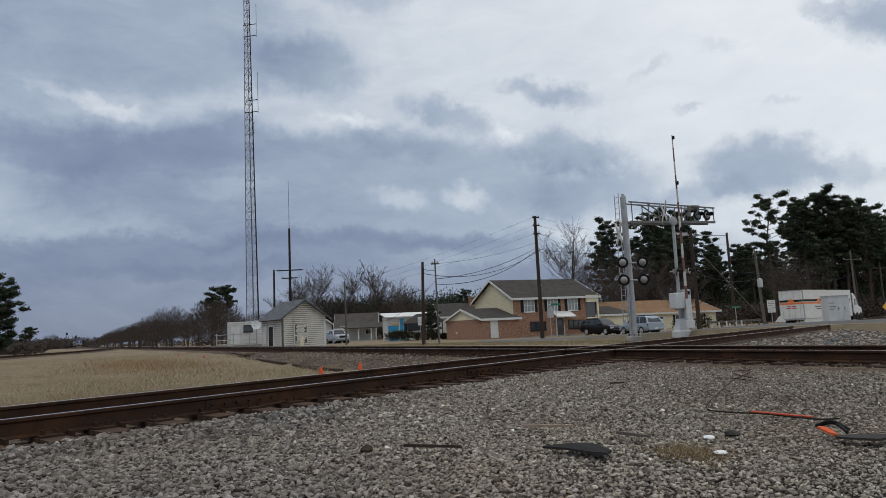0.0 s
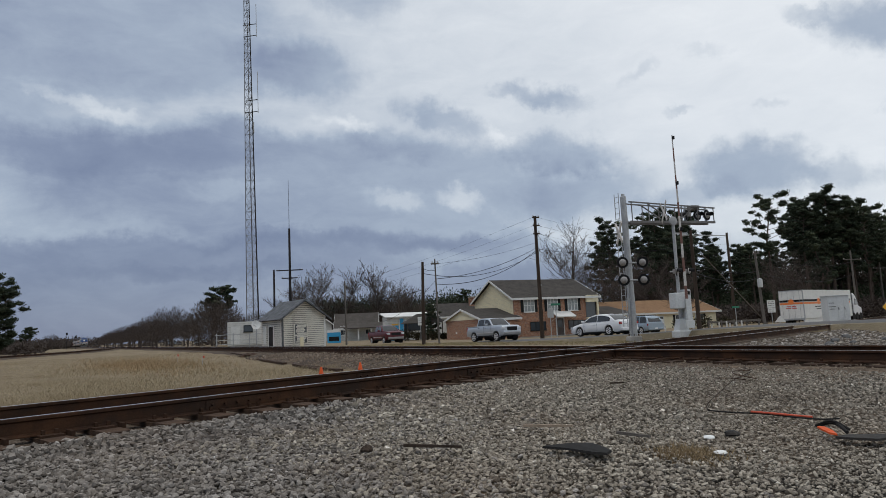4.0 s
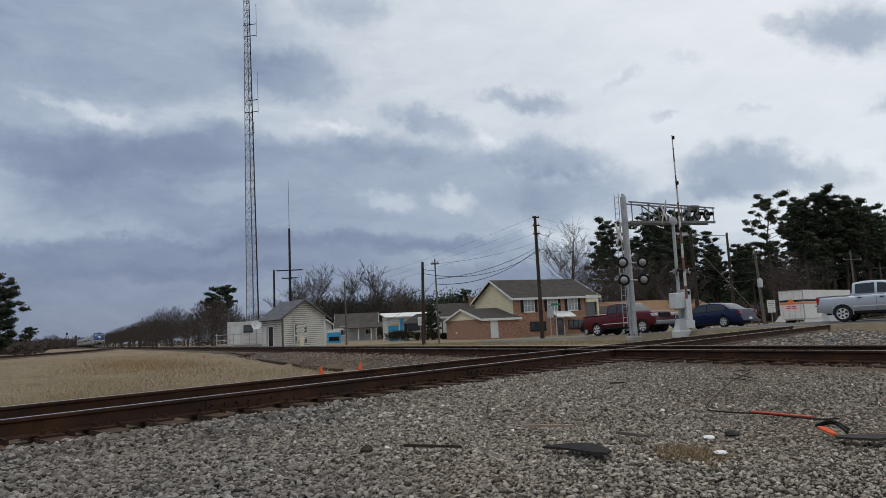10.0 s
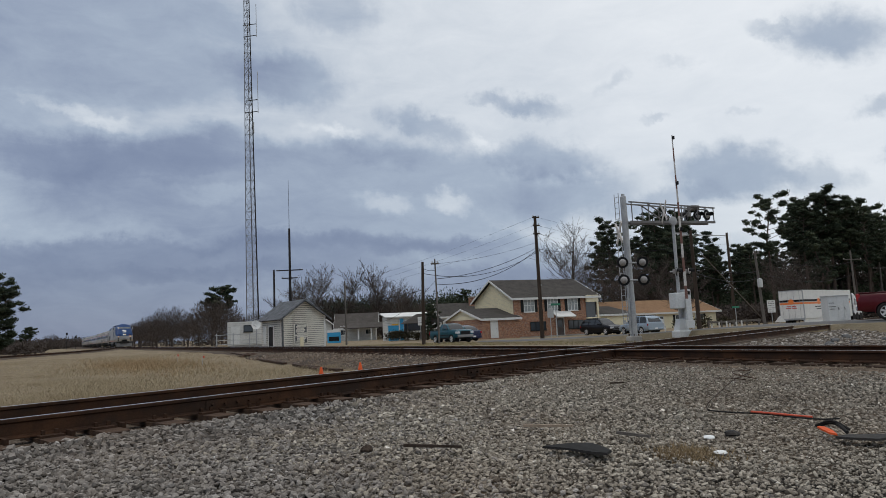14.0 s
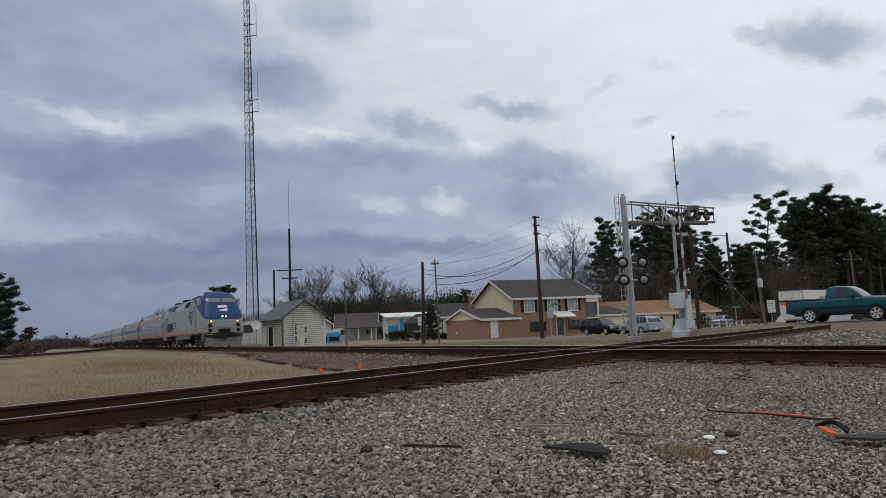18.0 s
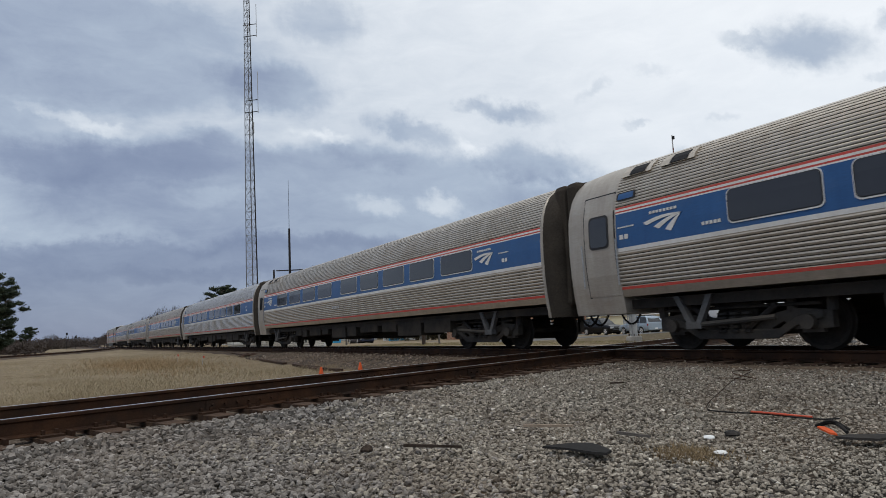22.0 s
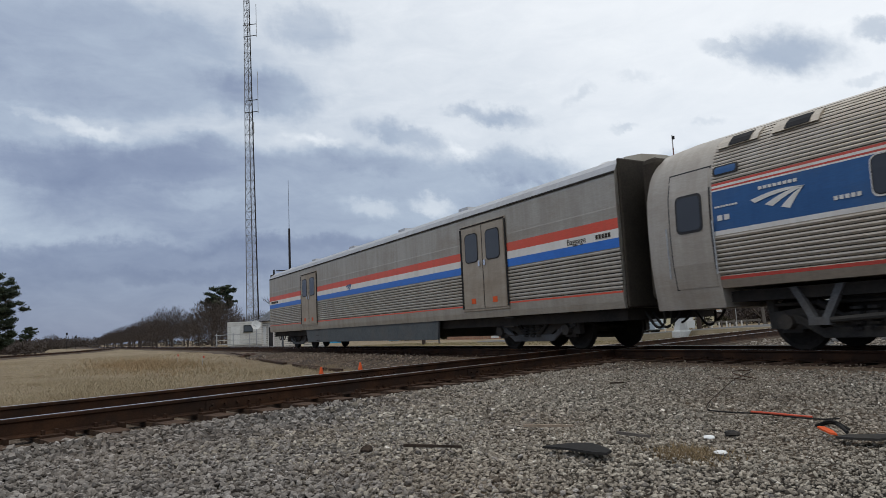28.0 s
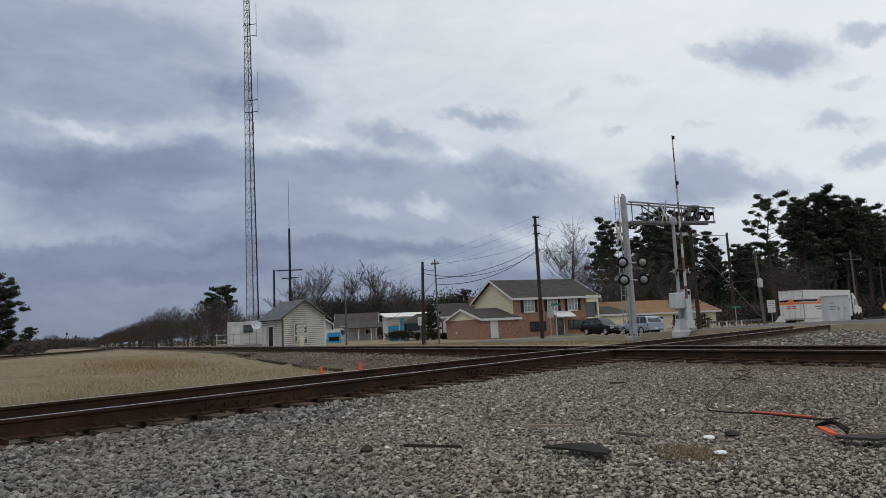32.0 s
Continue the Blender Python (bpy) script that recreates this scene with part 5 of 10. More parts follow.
def coach(steel, windows, label, doors=(1, -1), emblem=True):
    t = thing("passenger_coach", label, "train car", group="coaches of the train")
    prof = coach_profile()
    g = Geo()
    rings = []
    L = 12.6
    for x in (-L, L):
        rings.append([Vector((x, -y, z)) for y, z, _ in prof] + [Vector((x, y, z)) for y, z, _ in prof[-2::-1]])
    sl = [s for _, _, s in prof]
    slots = sl[:-1] + sl[-2::-1] + [0]
    # plain steel at both ends, where the doors are
    ext = {e: 11.22 if e in doors else 12.4 for e in (-1, 1)}
    ends = [[Vector((e * ext[e], v.y, v.z)) for v in rings[0]] for e in (-1, 1)]
    g.loft([ends[0], ends[1]], slots=slots, caps=False)
    part("body", g, [M[steel], M["coach_blue"], M["train_red"], M["coach_white"], M["groove_shade"]], t, "fluted stainless-steel side with blue window band", smooth=False)
    half = [(1.46, 0.74)] + [(side_y(z), z) for z in (1.2, 1.6, 2.1, 2.5, 2.8, 3.05, 3.3, 3.52)] + [(1.06, 3.70), (0.72, 3.83), (0.32, 3.895)]
    for e in (-1, 1):
        g = Geo()
        rr = []
        steps = ((ext[e], 1.004), (12.0, 1.004), (12.55, 0.985), (12.72, 0.95)) if e in doors else ((ext[e], 1.004), (12.43, 1.004), (12.46, 0.99), (12.47, 0.98))
        if e not in doors:
            cap = [[Vector((e * x, -y * k, z)) for y, z in half] + [Vector((e * x, 0, 3.905))] + [Vector((e * x, y * k, z)) for y, z in half[::-1]] for x, k in ((12.46, 0.985), (12.7, 0.95), (12.86, 0.86), (12.9, 0.8))]
            part("end_wall", Geo().loft(cap), M["bellows"], t, "grimy dark rounded end wall", smooth=True)
        for x, k in steps:
            rr.append([Vector((e * x, -y * k, z if z < 3 else z * (1 if k > 1 else 0.5 + 0.5 * k))) for y, z in half] + [Vector((e * x, 0, 3.905))] + [Vector((e * x, y * k, z if z < 3 else z * (1 if k > 1 else 0.5 + 0.5 * k))) for y, z in half[::-1]])
        g.loft(rr)
        part("end_section", g, M["steel_end"], t, "plain stainless-steel vestibule end", smooth=True)
        part("diaphragm", Geo().box(min(e * 12.6, e * 13.0), max(e * 12.6, e * 13.0), -1.28, 1.28, 0.95, 3.72), M["bellows"], t, "grimy brown end diaphragm", bevel=0.12)
        for s in (-1, 1):
            if e not in doors:
                continue
            x0, x1 = e * 11.28, e * 12.12
            x0, x1 = min(x0, x1), max(x0, x1)
            g = Geo()
            leaning_panel(g, x0 - 0.03, x1 + 0.03, s, 1.08, 3.18, 0.0, 0.012, 5)
            part("door_frame", g, M["gasket"], t)
            g = Geo()
            leaning_panel(g, x0, x1, s, 1.1, 3.15, 0.0, 0.022, 5)
            door = part("side_door", g, M["steel_end"], t, "stainless-steel vestibule door")
            part("window_gasket", round_panel(Geo(), x0 + 0.14, x1 - 0.14, s, 2.06, 2.74, 0.022, 0.028, 0.1), M["gasket"], door)
            part("door_window", round_panel(Geo(), x0 + 0.18, x1 - 0.18, s, 2.10, 2.70, 0.028, 0.034, 0.09), M["train_glass"], door)
            for hx in (x0 - 0.07, x1 + 0.07):
                part("grab_rail", Geo().tube((hx, s * (side_y(1.5) + 0.05), 1.3), (hx, s * (side_y(2.0) + 0.05), 2.2), 0.016, n=6), M["galvanized"], t)
            vent = part("window_gasket", round_panel(Geo(), e * 10.95 - 0.24, e * 10.95 + 0.24, s, 2.95, 3.12, 0.006, 0.024, 0.05), M["gasket"], t)
            part("vent_window", round_panel(Geo(), e * 10.95 - 0.2, e * 10.95 + 0.2, s, 2.975, 3.095, 0.024, 0.03, 0.04), M["coach_blue"], vent, "small blue sign window")
            for hx in (10.75, 9.75):
                cowl = Geo()
                leaning_panel(cowl, e * hx - 0.42, e * hx + 0.34, s, 3.44, 3.66, 0.0, 0.05, 2)
                cw = part("roof_vent", cowl, M[steel], t, "raised roof vent cowl")
                hatch = Geo()
                leaning_panel(hatch, e * hx - 0.2, e * hx + 0.2, s, 3.46, 3.64, 0.05, 0.062, 2)
                part("vent_grille", hatch, M["grille"], cw, "dark vent opening")
        bogie(t, e * 9.07, WHEEL_SMALL, 0.457, 2.59, False)
        for s in (-1, 1):
            vee = Geo()
            for dx in (-1, 1):
                vee.prism([(e * 9.75 + dx * 0.42, 1.0), (e * 9.75 + dx * 0.30, 1.0), (e * 9.75 + dx * 0.04, 0.5), (e * 9.75 + dx * 0.13, 0.46)], "y", s * 1.30 - 0.05, s * 1.30 + 0.05)
            vee.box(e * 9.75 - 0.16, e * 9.75 + 0.16, s * 1.30 - 0.07, s * 1.30 + 0.07, 0.40, 0.52)
            part("anchor_bracket", vee, M["bogie_grey"], t, "grey V-shaped anchor bracket")
            part("anchor_rod", Geo().tube((e * 9.75, s * 1.32, 0.46), (e * 8.2, s * 1.32, 0.55), 0.045, n=8), M["bogie_steel"], t)
        part("coupler", Geo().box(min(e * 12.4, e * 13.02), max(e * 12.4, e * 13.02), -0.14, 0.14, 0.75, 1.0), M["underframe"], t)
        for y in (-0.5, 0.5, -0.8):
            part("air_hose", cable_geo(spline([(e * 12.6, y, 0.95), (e * 12.8, y, 0.62), (e * 13.0, y, 0.5)], 0.1), 0.025, 5), M["rubber"], t, smooth=True)
    for s in (-1, 1):
        for x, w in windows:
            win = part("window", round_panel(Geo(), x - w / 2 - 0.035, x + w / 2 + 0.035, s, 2.10, 2.685, 0.0, 0.014, 0.1), M["coach_white"], t, "pale-framed tinted window")
            part("gasket", round_panel(Geo(), x - w / 2 - 0.02, x + w / 2 + 0.02, s, 2.125, 2.675, 0.014, 0.017, 0.095), M["gasket"], win)
            part("pane", round_panel(Geo(), x - w / 2, x + w / 2, s, 2.14, 2.66, 0.017, 0.021, 0.085), M["train_glass"], win)
        # emblem and lettering next to the leading and trailing doors
        for e in (-1, 1):
            if emblem:
                swoosh(t, e * 10.05, s * (side_y(2.38) + 0.008), 2.33, 0.86, M["coach_white"], 0.5)
                word_bar(t, e * 10.05 - 0.3, e * 10.05 + 0.36, s * (side_y(2.56) + 0.008), 2.555, 0.05, M["coach_white"], 8)
            word_bar(t, e * 10.95 - 0.22, e * 10.95 + 0.22, s * (side_y(2.4) + 0.006), 2.40, 0.03, M["coach_white"], 8)
            word_bar(t, e * 11.0 - 0.13, e * 11.0 + 0.13, s * (side_y(2.2) + 0.006), 2.18, 0.09, M["coach_white"], 2)
            word_bar(t, e * 9.0 - 0.2, e * 9.0 + 0.2, s * (side_y(2.2) + 0.008), 2.16, 0.06, M["coach_white"], 5)
        word_bar(t, -1.0, -0.2, s * (side_y(1.6) + 0.018), 1.60, 0.11, M["steel_clean"], 5)
    # equipment boxes below the floor
    part("underframe", Geo().box(-12.4, 12.4, -1.3, 1.3, 0.82, 1.0), M["underframe"], t)
    rnd = random.Random(4)
    x = -6.6
    while x < 6.4:
        w = rnd.uniform(0.5, 1.7)
        for s in (-1, 1):
            d = rnd.uniform(0.28, 0.5)
            part("equipment_box", Geo().box(x, x + w, s * 0.9 - 0.42, s * 0.9 + 0.42, 0.9 - d, 0.9), M["underframe"], t, "dark underfloor equipment box", bevel=0.02)
        x += w + rnd.uniform(0.1, 0.5)
    part("air_tank", Geo().tube((-5, 0, 0.55), (3, 0, 0.55), 0.2, n=10), M["underframe"], t)
    return t


def baggage_car():
    t = thing("baggage_car", "stainless baggage car with red, white and blue stripes", "train car")
    L = 12.55
    prof = [(1.50, 0.84, 0), (1.52, 0.98, 0), (1.53, 1.15, 2), (1.53, 1.19, 0)]
    for i in range(10):
        a = 1.21 + 0.83 * i / 10
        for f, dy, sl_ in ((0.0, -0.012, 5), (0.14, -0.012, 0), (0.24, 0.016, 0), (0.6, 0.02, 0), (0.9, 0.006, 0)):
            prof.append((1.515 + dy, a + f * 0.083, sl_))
    prof += [(1.53, 2.05, 1), (1.53, 2.245, 3), (1.53, 2.43, 2), (1.53, 2.645, 0), (1.53, 2.72, 0), (1.535, 2.86, 0), (1.53, 2.88, 0), (1.53, 3.5, 0), (1.515, 3.6, 4), (1.43, 3.76, 4), (1.17, 3.92, 4), (0.7, 4.03, 4), (0.0, 4.07, 4)]
    rings = []
    for x in (-L, L):
        rings.append([Vector((x, -y, z)) for y, z, _ in prof] + [Vector((x, y, z)) for y, z, _ in prof[-2::-1]])
    sl = [s for _, _, s in prof]
    g = Geo().loft(rings, slots=sl[:-1] + sl[-2::-1] + [0])
    part("body", g, [M["bag_steel"], M["bag_blue"], M["bag_red"], M["coach_white"], M["bag_roof"], M["groove_shade"]], t, "stainless side with fluted lower half and three stripes")
    for s in (-1, 1):
        part("rain_gutter", Geo().box(-L, L, s * 1.53 - 0.02, s * 1.53 + 0.02, 3.56, 3.6), M["underframe"], t)
        for xc in (7.7, -6.24):
            part("door_frame", Geo().box(xc - 1.06, xc + 1.06, min(s * 1.5, s * 1.55), max(s * 1.5, s * 1.55), 1.02, 3.36), M["bag_door"], t, "grimy door surround", bevel=0.02)
            for dx in (-0.5, 0.5):
                dr = part("sliding_door", Geo().box(xc + dx - 0.485, xc + dx + 0.485, min(s * 1.53, s * 1.565), max(s * 1.53, s * 1.565), 1.08, 3.28), M["bag_door"], t, "grimy stainless baggage door", bevel=0.03)
                ring = [(xc + dx + u * 0.17 + math.cos(a) * 0.12, 2.71 + w * 0.25 + math.sin(a) * 0.12) for u, w, a0 in ((1, 1, 0), (-1, 1, 1), (-1, -1, 2), (1, -1, 3)) for a in [(a0 + q / 4) * math.pi / 2 for q in range(5)]]
                part("window_gasket", Geo().prism([(xc + dx + (u - xc - dx) * 1.1, 2.71 + (w - 2.71) * 1.07) for u, w in ring], "y", s * 1.56, s * 1.572), M["rubber"], dr)
                part("door_window", Geo().prism(ring, "y", s * 1.56, s * 1.576), M["train_glass"], dr)
                part("latch", Geo().box(xc + dx * 0.25 - 0.04, xc + dx * 0.25 + 0.04, min(s * 1.56, s * 1.6), max(s * 1.56, s * 1.6), 2.2, 2.34), M["chrome"], dr)
                part("warning_plate", Geo().box(xc + dx - 0.1, xc + dx + 0.1, min(s * 1.56, s * 1.57), max(s * 1.56, s * 1.57), 1.22, 1.36), M["orange"], dr)
            part("door_track", Geo().box(xc - 1.03, xc + 1.03, min(s * 1.54, s * 1.575), max(s * 1.54, s * 1.575), 3.295, 3.325), M["underframe"], t)
            for dx, wd in ((-1.04, 0.045), (0.0, 0.008), (1.04, 0.03)):
                part("door_seal", Geo().box(xc + dx - wd, xc + dx + wd, min(s * 1.54, s * 1.558), max(s * 1.54, s * 1.558), 1.1, 3.27), M["rubber"], t)
            for i in range(3):
                part("step", Geo().box(xc + 0.7, xc + 1.1, s * 1.42 - 0.06, s * 1.42 + 0.06, 0.35 + i * 0.22, 0.38 + i * 0.22), M["steel_dark"], t)
        g = Geo().prism([(-6.9, 0.85), (5.1, 0.85), (5.0, 0.3), (-6.7, 0.3)], "y", s * 1.44 - 0.03, s * 1.44 + 0.03)
        part("skirt", g, M["skirt_grey"], t, "dark grey side skirt")
        text_part("Baggage", 0.19, M["bellows"], t, Matrix.Translation((11.3, s * 1.533, 2.335)) @ (SIDE if s < 0 else Matrix.Rotation(radians(180), 4, "Z") @ SIDE), "lettering")
        word_bar(t, 11.9, 12.35, s * 1.533, 2.29, 0.09, M["bellows"], 5)
        word_bar(t, -12.2, -11.0, s * 1.533, 2.29, 0.1, M["bellows"], 9)
        swoosh(t, -1.6, s * 1.533, 2.34, 0.5, M["coach_blue"], 0.6)
    for e in (-1, 1):
        part("end_wall", Geo().box(min(e * L, e * (L + 0.08)), max(e * L, e * (L + 0.08)), -1.46, 1.46, 0.84, 3.86), M["bellows"], t, "grimy brown end wall", bevel=0.05)
        part("diaphragm", Geo().box(min(e * L, e * 12.95), max(e * L, e * 12.95), -0.6, 0.6, 0.95, 3.4), M["bellows"], t, bevel=0.1)
        part("coupler", Geo().box(min(e * 12.4, e * 13.02), max(e * 12.4, e * 13.02), -0.14, 0.14, 0.75, 1.0), M["underframe"], t)
        for y in (-0.9, -0.7, 0.6):
            part("air_hose", cable_geo(spline([(e * 12.5, y, 0.75), (e * 12.75, y, 0.45), (e * 12.95, y, 0.5), (e * 12.98, y, 0.8)], 0.08), 0.028, 6), M["rubber"], t, "hanging black air hose", smooth=True)
        bogie(t, e * 9.1, WHEEL_SMALL, 0.457, 2.59, True)
    part("underframe", Geo().box(-12.4, 12.4, -1.3, 1.3, 0.6, 0.86), M["underframe"], t)
    rg = Geo()
    for x in (11.3, -11.9):
        rg.lathe([(0.36, 0), (0.36, 0.06), (0.22, 0.14), (0.0, 0.16)], (x, -0.3, 4.03), "z", 14)
    for x in (6.0, 2.0, -2.5, -7.0):
        rg.box(x - 0.25, x + 0.25, -1.0, -0.7, 3.92, 4.06)
    part("roof_vent", rg, M["steel_clean"], t, smooth=True)
    return t


WIN_ALL = [(-7.88, 1.54), (-5.86, 1.54), (-3.86, 1.56), (-1.87, 1.56), (0.77, 1.54), (2.69, 1.5), (4.67, 1.52), (6.64, 1.5), (8.66, 1.62)]
WIN_CAFE = [(-7.88, 1.54), (-5.86, 1.54), (-3.86, 1.54), (2.69, 1.5), (4.67, 1.52), (6.64, 1.5), (8.66, 1.6)]
train = [(locomotive(), -10.55)]
coach_a = coach("steel_dirty", WIN_ALL, "grimy fluted stainless coach with a blue window band")
train.append((coach_a, 13.0))
coach_b = coach("steel_clean", WIN_ALL, "cleaner fluted stainless coach with a blue window band", (-1,), False)
coach_c = coach("steel_dirty", WIN_ALL, "grimy fluted stainless coach with a blue window band", (-1,))
for i in range(1, 6):
    c = coach_b if i == 2 else coach_c if i == 1 else coach("steel_dirty", WIN_CAFE, "fluted stainless cafe car with few windows") if i == 4 else copy_thing(coach_c if i == 3 else coach_a, Matrix.Identity(4))
    train.append((c, 13.0 + 26.01 * i))
train.append((baggage_car(), 13.0 + 26.01 * 6))
TRAIN_TURN = math.atan2(TRACK_DIR.y, TRACK_DIR.x)


def train_pose(offset, t):
    """Where a car with that offset behind the engine stands at t seconds."""
    s = 7.256 + offset - TRAIN_SPEED * (t - 21.0)
    return Matrix.Translation(TRAIN_FOOT - TRACK_DIR * s) @ Matrix.Rotation(TRAIN_TURN, 4, "Z")


# ---- road vehicles ----
WHEELS = {}
M["bumper_grey"] = plain("bumper_grey", (0.22, 0.22, 0.22), 0.45, 0.3)


def wheel_meshes(r):
    if r not in WHEELS:
        tyre = Geo().lathe([(r * 0.62, -0.11), (r * 0.9, -0.115), (r * 0.985, -0.09), (r, -0.05), (r, 0.05), (r * 0.985, 0.09), (r * 0.9, 0.115), (r * 0.62, 0.11)], (0, 0, 0), "y", 28)
        rim = Geo()
        rim.lathe([(0.02, 0.05), (r * 0.14, 0.06), (r * 0.17, 0.10), (r * 0.17, -0.10), (r * 0.14, -0.06), (0.02, -0.05)], (0, 0, 0), "y", 12)
        for s in (-1, 1):
            rim.lathe([(r * 0.54, s * 0.095), (r * 0.66, s * 0.125), (r * 0.68, s * 0.10), (r * 0.56, s * 0.06)], (0, 0, 0), "y", 24)
            for k in range(6):
                a = math.pi / 3 * k
                m = Matrix.Rotation(a, 4, "Y")
                rim.box(r * 0.12, r * 0.62, s * 0.095 - 0.02, s * 0.095 + 0.02, -r * 0.11, r * 0.11, m=m)
        disc = Geo().tube((0, -0.06, 0), (0, 0.06, 0), r * 0.6, n=20)
        WHEELS[r] = tyre.mesh("tyre", M["rubber"], True), rim.mesh("rim", M["alloy"]), disc.mesh("brake_disc", M["steel_dark"])
    return WHEELS[r]


SHELL = [(0.0, 0.90), (0.1, 0.955), (0.3, 0.992), (0.55, 1.0), (0.80, 0.985), (0.93, 0.955), (1.0, 0.90)]


def body_shell(L, w, zb, line, arches, r):
    """The lower body of a car with open wheel arches; line gives length, height of the top and width, as shares."""
    pts = sorted((p.x, p.y, p.z) for p in spline([(fx * L, zt, k) for fx, zt, k in line], 0.09))
    tops, wide = [(p[0], p[1]) for p in pts], [(p[0], p[2]) for p in pts]
    ra = r * 1.14
    xs = {round(p[0], 3) for p in pts} | {round(xw + ra * c, 3) for xw in arches for c in (-1.002, -0.999, -0.97, -0.9, -0.78, -0.6, -0.4, -0.2, 0, 0.2, 0.4, 0.6, 0.78, 0.9, 0.97, 0.999, 1.002)}
    rings = []
    for x in sorted(xs):
        zt, ww = table(tops, x), w * table(wide, x)
        low = zb + 0.08 * smoothstep(0.43 * L, 0.5 * L, abs(x))
        for xw in arches:
            if abs(x - xw) < ra:
                low = max(low, r + math.sqrt(ra * ra - (x - xw) ** 2))
        low = min(low, zt - 0.08)
        half = []
        for f in (0, 0.15, 0.35, 0.55, 0.75, 0.9, 1.0):
            z = low + (zt - low) * f
            half.append((ww * table(SHELL, (z - zb) / (zt - zb)), z))
        half += [(ww * 0.72, zt + 0.012), (ww * 0.35, zt + 0.022)]
        rings.append([Vector((x, -y, z)) for y, z in half] + [Vector((x, y, z)) for y, z in half[::-1]])
    return Geo().loft(rings)


def vehicle(name, label, category, paint_mat, kind, L, W, H, base, r, group=""):
    """A car, estate or pickup: x forwards, standing on z = 0 at its middle."""
    t = thing(name, label, category, group=group)
    w = W / 2
    zb = 0.22 if kind == "sedan" else 0.32 if kind == "suv" else 0.40
    if kind == "pickup":
        belt = 0.675 * H
        bed = belt - 0.03
        line = [(-0.5, belt - 0.42, 0.9), (-0.496, bed - 0.02, 0.965), (-0.47, bed, 0.985), (-0.15, bed, 1.0), (-0.13, belt, 1.0), (0.2, belt + 0.01, 1.0), (0.3, belt - 0.01, 0.995), (0.42, belt - 0.05, 0.975), (0.47, belt - 0.10, 0.94), (0.488, belt - 0.18, 0.91), (0.497, belt - 0.45, 0.89), (0.5, belt - 0.6, 0.86)]
        cab = (-0.20, 0.225, -0.185, 0.08)
        if L > 5.3:
            cab = (-0.15, 0.245, -0.135, 0.10)
        if H < 1.7:
            cab = (-0.12, 0.22, -0.10, 0.085)
    elif kind == "suv":
        belt = 1.05
        line = [(-0.5, 0.6, 0.86), (-0.495, 0.92, 0.93), (-0.48, belt, 0.97), (-0.1, belt, 1.0), (0.2, belt, 1.0), (0.3, belt - 0.03, 0.99), (0.42, belt - 0.13, 0.95), (0.475, belt - 0.28, 0.9), (0.5, belt - 0.52, 0.84)]
        cab = (-0.49, 0.22, -0.40, 0.05)
    else:
        belt = 0.94
        line = [(-0.5, 0.52, 0.84), (-0.495, 0.82, 0.9), (-0.47, 0.97, 0.95), (-0.35, 1.0, 0.98), (-0.1, belt + 0.02, 1.0), (0.15, belt, 1.0), (0.25, belt - 0.02, 0.99), (0.4, belt - 0.15, 0.95), (0.46, belt - 0.25, 0.9), (0.49, belt - 0.38, 0.84), (0.5, belt - 0.5, 0.8)]
        cab = (-0.40, 0.235, -0.22, 0.045)
    arches = [e * base / 2 + (0.02 * L if kind == "pickup" else 0.0) for e in (-1, 1)]
    part("body", body_shell(L, w, zb, line, arches, r), paint_mat, t, smooth=True)
    # cabin: an arched roof line, leaning sides, curved panes
    x0, x1, x2, x3 = (c * L for c in cab)
    rise = H - belt
    arc = [(x0, belt - 0.03), (x0 + (x2 - x0) * 0.55, belt + rise * 0.62), (x2, H - 0.06), ((x2 * 0.55 + x3 * 0.45), H), (x3, H - 0.05), (x3 + (x1 - x3) * 0.5, belt + rise * 0.52), (x1, belt - 0.03)]
    arc = sorted((p.x, p.y) for p in spline([(x, z, 0) for x, z in arc], 0.07))
    side = lambda z: w * (0.945 - 0.205 * max(0.0, (z - belt) / rise) ** 1.25)
    rings = []
    for x, zt in arc:
        zl = belt - 0.06
        half = [(side(zl + (zt - zl) * f), zl + (zt - zl) * f) for f in (0, 0.3, 0.6, 0.84, 0.95)] + [(side(zt) * 0.9, zt - 0.004), (side(zt) * 0.6, zt + 0.012), (side(zt) * 0.2, zt + 0.018)]
        rings.append([Vector((x, -y, z)) for y, z in half] + [Vector((x, y, z)) for y, z in half[::-1]])
    part("cabin", Geo().loft(rings), paint_mat, t, smooth=True)

    def screen(xa, xb):
        rr = []
        for x in [xa + (xb - xa) * i / 8 for i in range(9)]:
            zt = table(arc, x)
            top = [(side(zt) * f, zt + 0.03 - 0.024 * abs(f) ** 3) for f in (-0.86, -0.6, -0.3, 0, 0.3, 0.6, 0.86)]
            rr.append([Vector((x, y, z)) for y, z in top] + [Vector((x, y, z - 0.02)) for y, z in top[::-1]])
        return Geo().loft(rr)
    part("windshield", screen(x3 + (x1 - x3) * 0.06, x3 + (x1 - x3) * 0.93), M["glass"], t, "dark windshield", smooth=True)
    if kind == "sedan":
        part("rear_window", screen(x0 + (x2 - x0) * 0.16, x0 + (x2 - x0) * 0.92), M["glass"], t, "dark rear window", smooth=True)
    else:
        q = [Vector((x0, w * 0.93, belt)), Vector((x0, -w * 0.93, belt)), Vector((x2, -w * 0.75, H - 0.05)), Vector((x2, w * 0.75, H - 0.05))]
        part("rear_window", panel(Geo(), *q, 0.08, 0.92, 0.12, 0.92, 0.05), M["glass"], t, "dark rear window")
